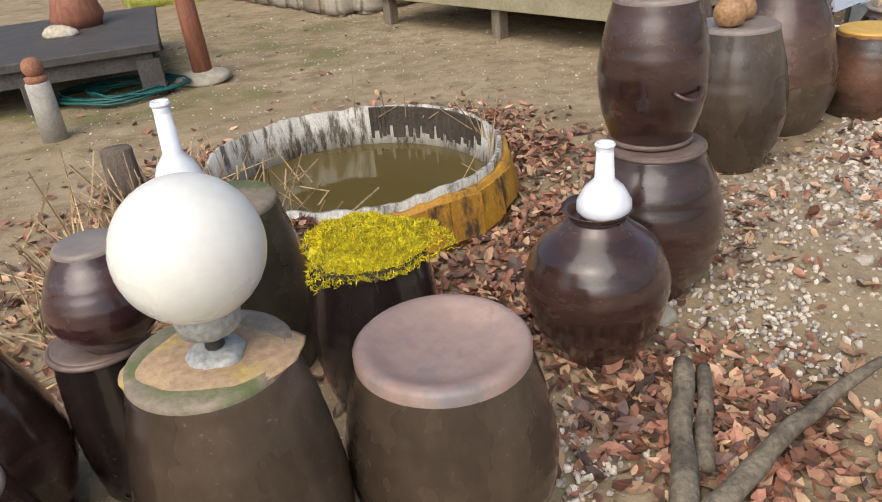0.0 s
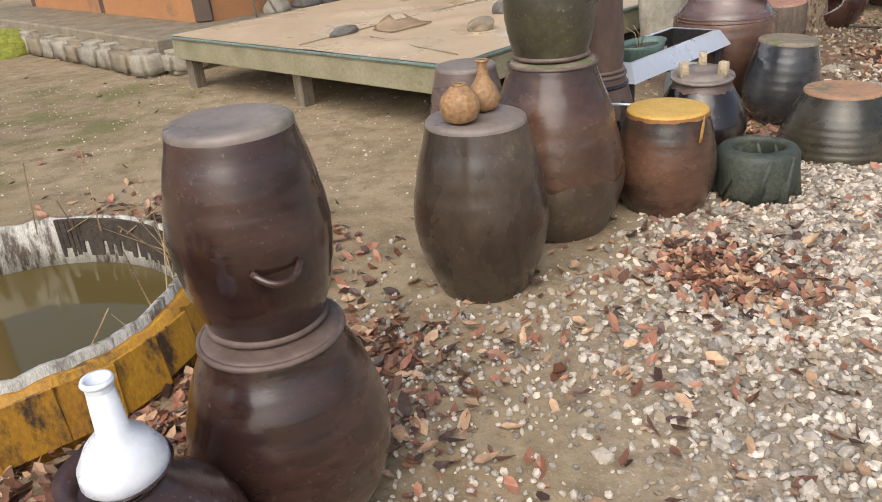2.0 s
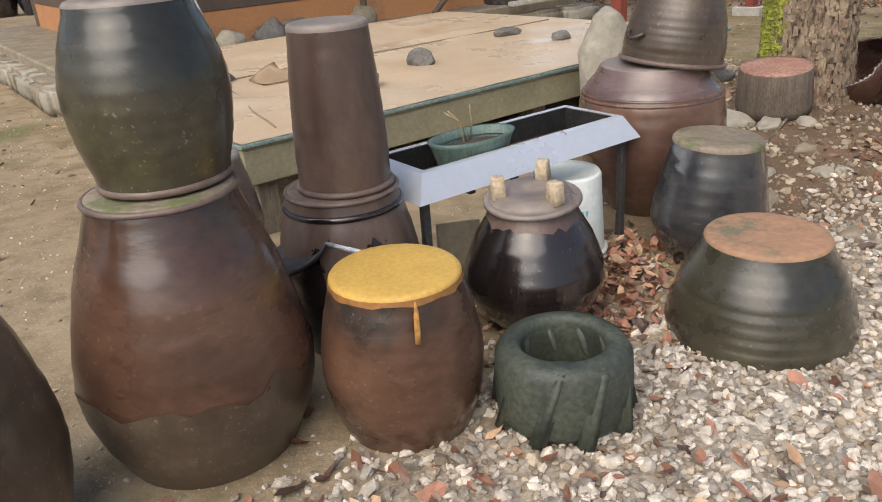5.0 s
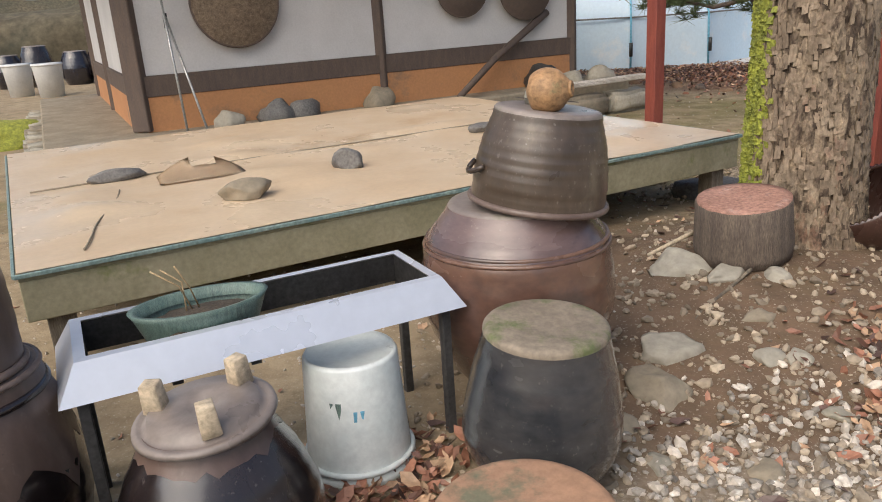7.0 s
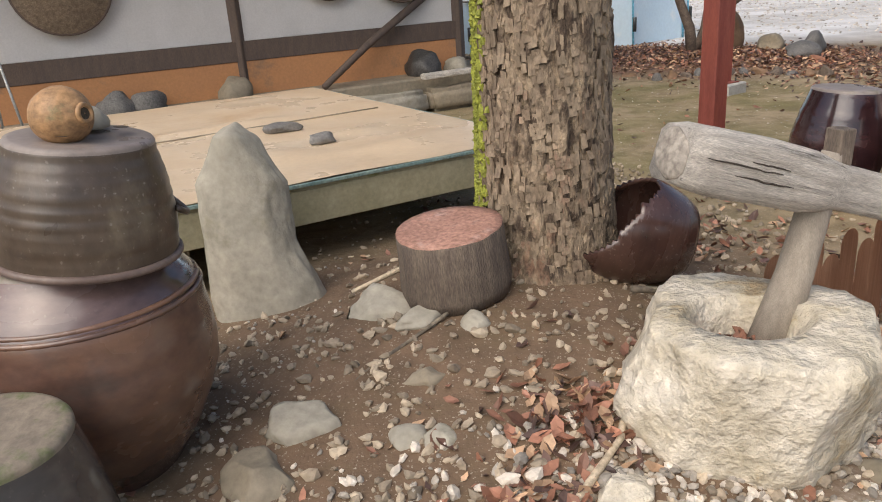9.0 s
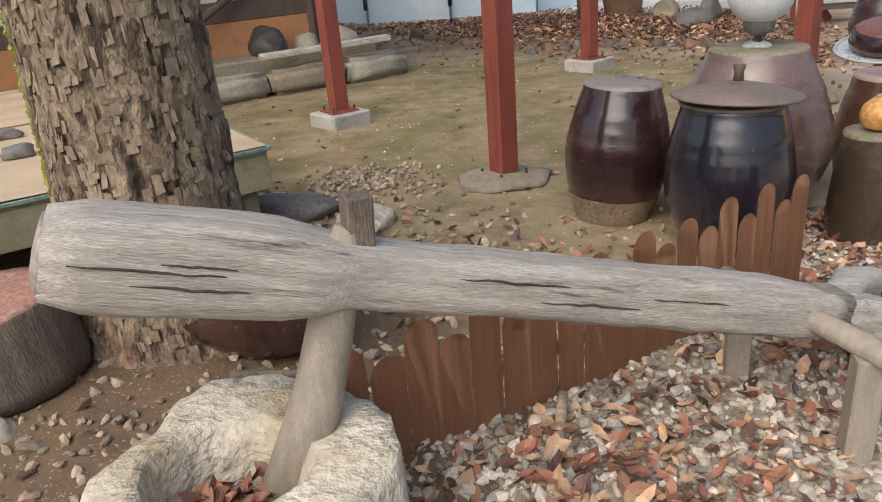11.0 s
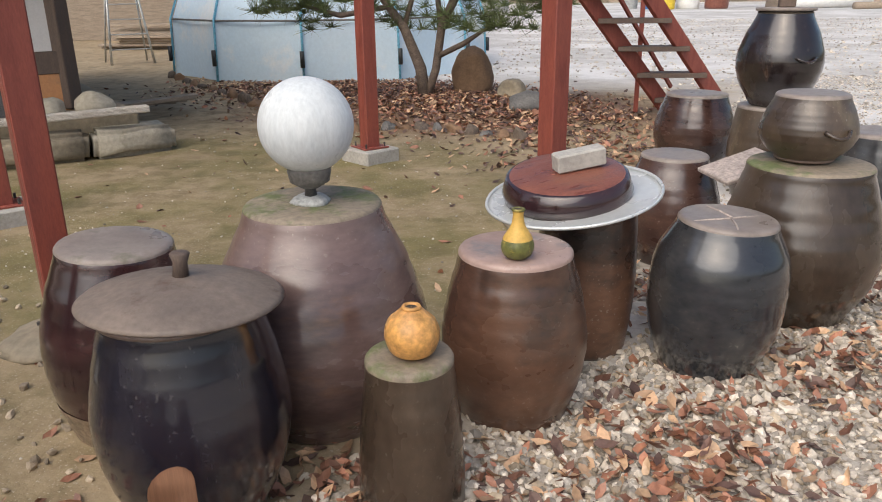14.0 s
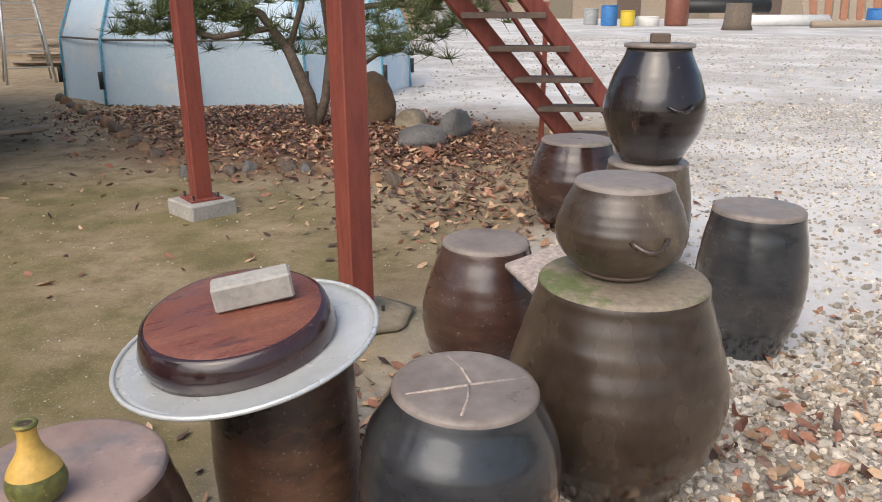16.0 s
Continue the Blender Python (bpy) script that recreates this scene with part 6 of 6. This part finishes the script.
            row.append(bm.verts.new(p))
        grid.append(row)
    for k in range(16):
        for q in range(6):
            bm.faces.new((grid[k][q], grid[k][q + 1], grid[k + 1][q + 1], grid[k + 1][q]))
    part("panel", bm, "tentfab", tent)
    c, s = math.cos(a0), math.sin(a0)
    strap = part("strap", tube([(r * 1.01 * c, r * 1.01 * s, z) for r, z in prof], 0.02, 6), "tentpole", tent, "blue strap")
    part("clip", tube([(prof[0][0] * 1.02 * c, prof[0][0] * 1.02 * s, 0.25), (prof[0][0] * 1.02 * c, prof[0][0] * 1.02 * s, 0.5)], 0.035, 6), "rubber", strap, "black clip")
    for zf in (0.95,):
        part("seam_line", tube([(RB * 0.99 * math.cos(a0), RB * 0.99 * math.sin(a0), zf), (RB * 0.99 * math.cos(a1), RB * 0.99 * math.sin(a1), zf)], 0.016, 5), "darkstone", tent, "grey seam")

# garden bed
for i in range(26):
    t = i / 25
    if i < 14:
        x, y = 0.85 + 4.0 * (i / 13), 19.1 - 4.5 * (i / 13)
    else:
        x, y = 5.2 + 1.9 * ((i - 14) / 11), 14.15 + 0.25 * math.sin((i - 14) / 3)
    ob = part("edging_stone", rock(R.uniform(0.07, 0.12), R.uniform(0.06, 0.09), R.uniform(0.08, 0.15), 200 + i, 0.25, 3, 0.25, 4), ("brownstone", "stump", "darkstone")[i % 3 if i > 13 else (0 if i % 2 else 1)])
    ob.matrix_world = pose(x, y, 0.02, 0, 0, 41 * i)
    tagged(ob, "small brown edging stone along the garden bed", "edging stone", group="bed edging")
for i, (x, y, sx, sy, sz, m_, lb) in enumerate(((6.28, 17.1, 0.27, 0.24, 0.66, "brownstone", "tall rounded brown boulder in the garden bed"), (7.1, 15.55, 0.27, 0.2, 0.26, "darkstone", "blue-grey boulder in the garden bed"),
                                                (7.38, 16.25, 0.30, 0.16, 0.34, "darkstone", "angular dark rock in the garden bed"), (6.85, 16.5, 0.25, 0.18, 0.3, "tanstone", "low tan rock in the garden bed"), (7.2, 15.2, 0.16, 0.1, 0.1, "brickred", "small reddish rock beside the bed"))):
    ob = part("boulder", rock(sx, sy, sz, 300 + i, 0.15, 4, 0.6, 0 if i == 0 else 3), m_)
    ob.matrix_world = pose(x, y, 0.05, 0, 0, 33 * i)
    tagged(ob, lb, "boulder")

pine = thing("pine_tree", "small garden pine with crooked dark limbs and long needles", "pine tree", pose(5.75, 16.35, 0.08))
limbs = [[(0, 0, 0), (-0.05, 0.02, 0.4), (-0.25, 0, 0.9), (-0.55, 0, 1.3), (-0.9, -0.1, 1.5)], [(0.02, 0, 0), (0.15, 0, 0.4), (0.22, 0.05, 0.9), (0.45, 0, 1.35), (0.7, 0, 1.7)],
         [(0.18, 0, 0.55), (0.5, -0.05, 0.7), (0.9, -0.1, 0.95)], [(-0.25, 0, 0.9), (-0.1, 0.1, 1.4), (-0.1, 0.1, 1.9)], [(-0.55, 0, 1.3), (-0.9, 0.1, 1.25), (-1.35, 0.1, 1.35)],
         [(0.45, 0, 1.35), (0.9, 0.1, 1.4), (1.5, 0, 1.35)], [(-0.4, 0, 1.15), (-1.0, -0.2, 1.05), (-1.6, -0.2, 1.2)], [(0.22, 0.05, 0.9), (0.1, 0.2, 1.6), (0.3, 0.1, 2.1)], [(0.6, 0, 1.5), (1.2, 0.2, 1.7), (1.8, 0.1, 1.6)]]
part("trunk", tube(limbs[0], [0.085, 0.075, 0.06, 0.045, 0.02], 10), "pinebark", pine)
for k, lm in enumerate(limbs[1:]):
    part("limb", tube(lm, [0.055 if k == 0 else 0.035] * (len(lm) - 1) + [0.012], 8), "pinebark", pine)
tips = []
for lm in limbs:
    for a, b in zip(lm[1:], lm[2:]):
        for _ in range(16):
            t = R.random()
            p = Vector(a).lerp(Vector(b), t) + Vector((R.gauss(0, 0.22), R.gauss(0, 0.22), R.gauss(0.04, 0.13)))
            if p.z > 0.85:
                tips.append(p)
    for _ in range(30):
        p = Vector(lm[-1]) + Vector((R.gauss(0, 0.30), R.gauss(0, 0.30), R.gauss(0.0, 0.16)))
        if p.z > 0.8:
            tips.append(p)
needle = ([(-0.035, 0, 0), (0.035, 0, 0), (0, 0, 1)], [(0, 1, 2)])
pts = []
for p in tips:
    for _ in range(46):
        pts.append((p.x + R.gauss(0, 0.02), p.y + R.gauss(0, 0.02), p.z, 0.14, 0.1, R.uniform(0.13, 0.26), R.uniform(0, 6.28), R.gauss(0.1, 0.9), R.gauss(0, 0.7)))
ob = scatter("crown", "", "", needle, pts, "needle")
ob.parent = pine
del ob["kind"]

# yard objects far behind
lad = thing("stepladder", "dull aluminium stepladder standing open", "ladder", pose(-1.2, 21.4, 0.03, 0, 0, 40))
for s in (-0.42, 0.42):
    part("rail", tube([(s, 0, 0), (s * 0.6, 0.35, 1.75)], 0.025, 6), "alu", lad)
    part("rear_rail", tube([(s, 0.8, 0), (s * 0.6, 0.38, 1.75)], 0.02, 6), "alu", lad)
for k in range(5):
    t = (k + 1) / 6
    w = 0.42 * (1 - 0.4 * t)
    part("rung", between((-w, 0.35 * t, 1.75 * t), (w, 0.35 * t, 1.75 * t), 0.07, 0.02), "alu", lad, "", False)
for k in range(9):
    ob = part("plank", box(R.uniform(2.5, 4.2), 0.22, 0.06, 0.005), "plank", None, "", False)
    ob.matrix_world = pose(-2.4 + R.uniform(-0.4, 0.4), 25.2 + R.uniform(-0.2, 0.2), 0.08 + 0.07 * k, 0, 0, R.uniform(-8, 8))
    tagged(ob, "long grey plank in a timber stack", "plank", group="plank stack")
for k in range(4):
    ob = part("plank", box(1.5, 0.1, 0.04, 0.004), "plank", None, "", False)
    ob.matrix_world = pose(1.9 + 0.3 * k, 15.6 - 0.3 * k, 0.1 + 0.05 * k, 4, 0, 20 + 15 * k)
    tagged(ob, "loose weathered board beside the house", "plank", group="loose boards")
crate = thing("wooden_crate", "small grey slatted crate beside the house", "crate", pose(1.0, 15.2, 0.35, 0, 0, 30))
for k in range(4):
    part("slat", box(0.6, 0.03, 0.08, 0.004, (0, 0.2, 0.05 + 0.12 * k)), "plank", crate, "", False)
    part("slat", box(0.6, 0.03, 0.08, 0.004, (0, -0.2, 0.05 + 0.12 * k)), "plank", crate, "", False)
for sx in (-0.28, 0.28):
    part("corner_post", box(0.04, 0.44, 0.5, 0.004, (sx, 0, 0.24)), "plank", crate, "", False)


def pipe(a, b, r, material, label):
    ob = part("pipe", tube([a, b], r, 16), material)
    return tagged(ob, label, "pipe")


pipe((20.0, 56.5, 0.35), (25.5, 57.5, 0.35), 0.34, "pvc", "long white plastic pipe lying on the gravel")
pipe((16.8, 60.0, 1.15), (23.0, 61.0, 1.15), 0.42, "rubber", "thick black pipe lying behind the white one")
pipe((23.5, 54.0, 0.2), (31, 57.0, 0.2), 0.22, "plank", "grey log lying on the gravel")
stump = part("log_stump", lathe([(0.75, 0), (0.66, 0.3), (0.6, 1.35), (0.58, 1.36)], 20, 0.06, 3), "stump")
stump.matrix_world = pose(18.6, 50.5, 0.02)
tagged(stump, "cut log stump standing on the gravel", "stump")
for x, y, r, h_, m_, lb in ((12.6, 57, 0.5, 1.2, "blue", "blue plastic barrel"), (13.6, 56, 0.42, 0.9, "yellow", "yellow plastic bucket"), (16.6, 57, 0.7, 1.8, "redpot", "red-brown metal drum"), (14.9, 57, 0.7, 0.55, "pvc", "white plastic tub"), (3.4, 52, 0.9, 1.4, "plastic", "grey covered machine drum"), (28.5, 57.5, 0.8, 1.0, "blue", "blue tarpaulin bundle"), (11.6, 58.5, 0.45, 1.0, "plastic", "grey plastic bin")):
    ob = thing("drum" if r > 0.43 else "bucket", lb + " at the far edge of the lot", "drum", pose(x, y, 0.02))
    part("shell", lathe([(r * 0.94, 0), (r, h_ * 0.1), (r, h_ * 0.9), (r * 0.94, h_), (r * 0.9, h_ * 0.98)], 24, 0.01, 1), m_, ob)
    part("rim", torus(r * 0.97, 0.03, 24, 6, h_), m_, ob)
rack = thing("plank_rack", "leaning stack of reddish boards at the edge of the lot", "board stack", pose(28.0, 62, 0.02))
for k in range(12):
    bm = box(0.4, 0.08, 3.2, 0.005)
    bm.transform(pose(0.5 * k - 2.5, 0.02 * k, 1.4, -22, R.uniform(-6, 6), 0))
    part("board", bm, "brickred" if k % 2 else "plank", rack, "", False)
shed = thing("storage_shed", "long low grey shed closing the lot", "shed", pose(14, 78, 0.02))
part("wall", box(90, 3, 3.4, 0.02, (0, 0, 1.7)), "plank", shed, "grey board wall", False)
part("roof", box(92, 4.6, 0.25, 0.02, (0, 0, 3.5)), "legwood", shed, "", False)
for k in range(14):
    part("door", box(2.0, 0.06, 2.6, 0.01, (-38 + 5.7 * k, -1.53, 1.3)), "timber" if k % 2 else "legwood", shed, "", False)
back_shed = thing("storage_shed", "long grey board shed behind the yard", "shed", pose(-7, 30, 0.02, 0, 0, 20))
part("wall", box(16, 2.5, 2.8, 0.02, (0, 0, 1.4)), "plank", back_shed, "", False)
part("roof", box(17, 3.6, 0.2, 0.02, (0, 0, 2.9)), "legwood", back_shed, "", False)

# left side: side table, hose, posts and alley
tb = thing("low_table", "heavy black-stained low wooden table with thick legs", "table", pose(-2.5, 6.22, 0.02, 0, 0, 22))
part("tabletop", box(2.6, 2.2, 0.07, 0.008, (-1.3, 0.6, 0.40)), "blackwood", tb, "", False)
part("apron", box(2.45, 0.05, 0.13, 0.005, (-1.3, -0.42, 0.30)), "blackwood", tb, "", False)
part("apron", box(0.05, 2.0, 0.13, 0.005, (-0.07, 0.6, 0.30)), "blackwood", tb, "", False)
for x, y in ((-0.12, -0.38), (-0.12, 1.55), (-2.45, -0.38), (-2.45, 1.55), (-1.0, -0.38)):
    part("leg", box(0.19, 0.16, 0.30, 0.008, (x, y, 0.16)), "blackwood", tb, "", False)
tpot = thing("clay_planter", "reddish broken clay planter on the table", "planter", pose(-3.5, 6.85, 0.455, 0, 0, 10))
part("body", lathe([(0.2, 0), (0.24, 0.1), (0.17, 0.32), (0.15, 0.34)], 28, 0.03, 2), "redwood", tpot)
ob = part("stone", rock(0.16, 0.1, 0.1, 55, 0.15), "pale")
ob.matrix_world = pose(-3.45, 6.38, 0.455)
tagged(ob, "pale rounded stone on the low table", "stone")
hz_ = []
for k in range(150):
    a = k * 0.33
    q = 0.30 + 0.12 * math.sin(k * 0.17)
    hz_.append((-2.72 + q * 1.3 * math.cos(a) + 0.05 * math.sin(k), 5.82 + q * math.sin(a), 0.06 + 0.02 * (k % 7) / 7 + 0.04 * k / 150))
hose = part("garden_hose", tube(hz_, 0.011, 6), "hose")
tagged(hose, "green garden hose coiled loosely on the soil", "hose")
cp = thing("bollard", "short grey post topped with an orange clay ball", "post", Matrix.Translation((-2.80, 4.75, 0.02)) @ Matrix.Scale(1.15, 4))
part("shaft", lathe([(0.075, 0), (0.07, 0.36), (0.06, 0.37)], 18, 0.02, 1), "concrete", cp)
part("ball_base", lathe([(0.06, 0.36), (0.066, 0.40), (0.04, 0.41)], 18), "brickred", cp)
bm = bmesh.new()
bmesh.ops.create_uvsphere(bm, u_segments=20, v_segments=12, radius=0.062)
bmesh.ops.translate(bm, vec=(0, 0, 0.455), verts=bm.verts)
part("ball", bm, "brickred", cp, "orange clay ball")
ob = part("tree_stub", lathe([(0.1, 0), (0.085, 0.15), (0.08, 0.3), (0.07, 0.31)], 18, 0.08, 3), "stump")
ob.matrix_world = pose(-1.75, 3.55, 0.02)
tagged(ob, "grey weathered stub standing among dry stalks", "stub")
for k in range(7):
    jar("dark jar in a far row behind the house", -12.2 + 0.75 * k + R.uniform(-0.2, 0.2), 19.8 + 0.25 * k, 0.02, R.uniform(0.8, 1.1), 0.3, 0.42, 0.28, "dark" if k % 2 else "black", seed=70 + k, group="far jars", segs=24)
for k in range(2):
    ob = thing("bucket", "white plastic bucket standing in the alley", "bucket", Matrix.Translation((-8.8 - 1.1 * k, 17.3 + 0.3 * k, 0.02)) @ Matrix.Scale(1.45, 4), group="alley buckets")
    part("shell", lathe([(0.17, 0), (0.21, 0.48), (0.215, 0.5), (0.19, 0.49)], 28), "pvc", ob)
    part("rim", torus(0.21, 0.014, 28, 6, 0.48), "pvc", ob)
bank = part("earth_bank", rock(6, 1.5, 2.6, 12, 0.25, 4), "backhill")
bank.matrix_world = pose(-14, 27, -0.2, 0, 0, 42)
tagged(bank, "brown leaf-covered bank behind the yard", "bank")
grassy = part("grass_patch", rock(0.8, 0.7, 0.35, 15, 0.2, 4), "moss")
grassy.matrix_world = pose(-4.3, 11.3, 0.0)
tagged(grassy, "low clump of green-brown turf beside the alley", "turf")
ring = bmesh.new()
for k in range(64):
    a0, a1 = 2 * math.pi * k / 64, 2 * math.pi * (k + 1) / 64
    h0, h1 = 6 + 3 * noise.noise(Vector((math.cos(a0) * 4, math.sin(a0) * 4, 0))), 6 + 3 * noise.noise(Vector((math.cos(a1) * 4, math.sin(a1) * 4, 0)))
    vs = [ring.verts.new(p) for p in ((90 * math.cos(a0), 90 * math.sin(a0), -0.2), (90 * math.cos(a1), 90 * math.sin(a1), -0.2), (96 * math.cos(a1), 96 * math.sin(a1), h1), (96 * math.cos(a0), 96 * math.sin(a0), h0))]
    ring.faces.new(vs)
tagged(part("backdrop", ring, "backhill"), "distant brown wooded hills", "backdrop", kind="structure")
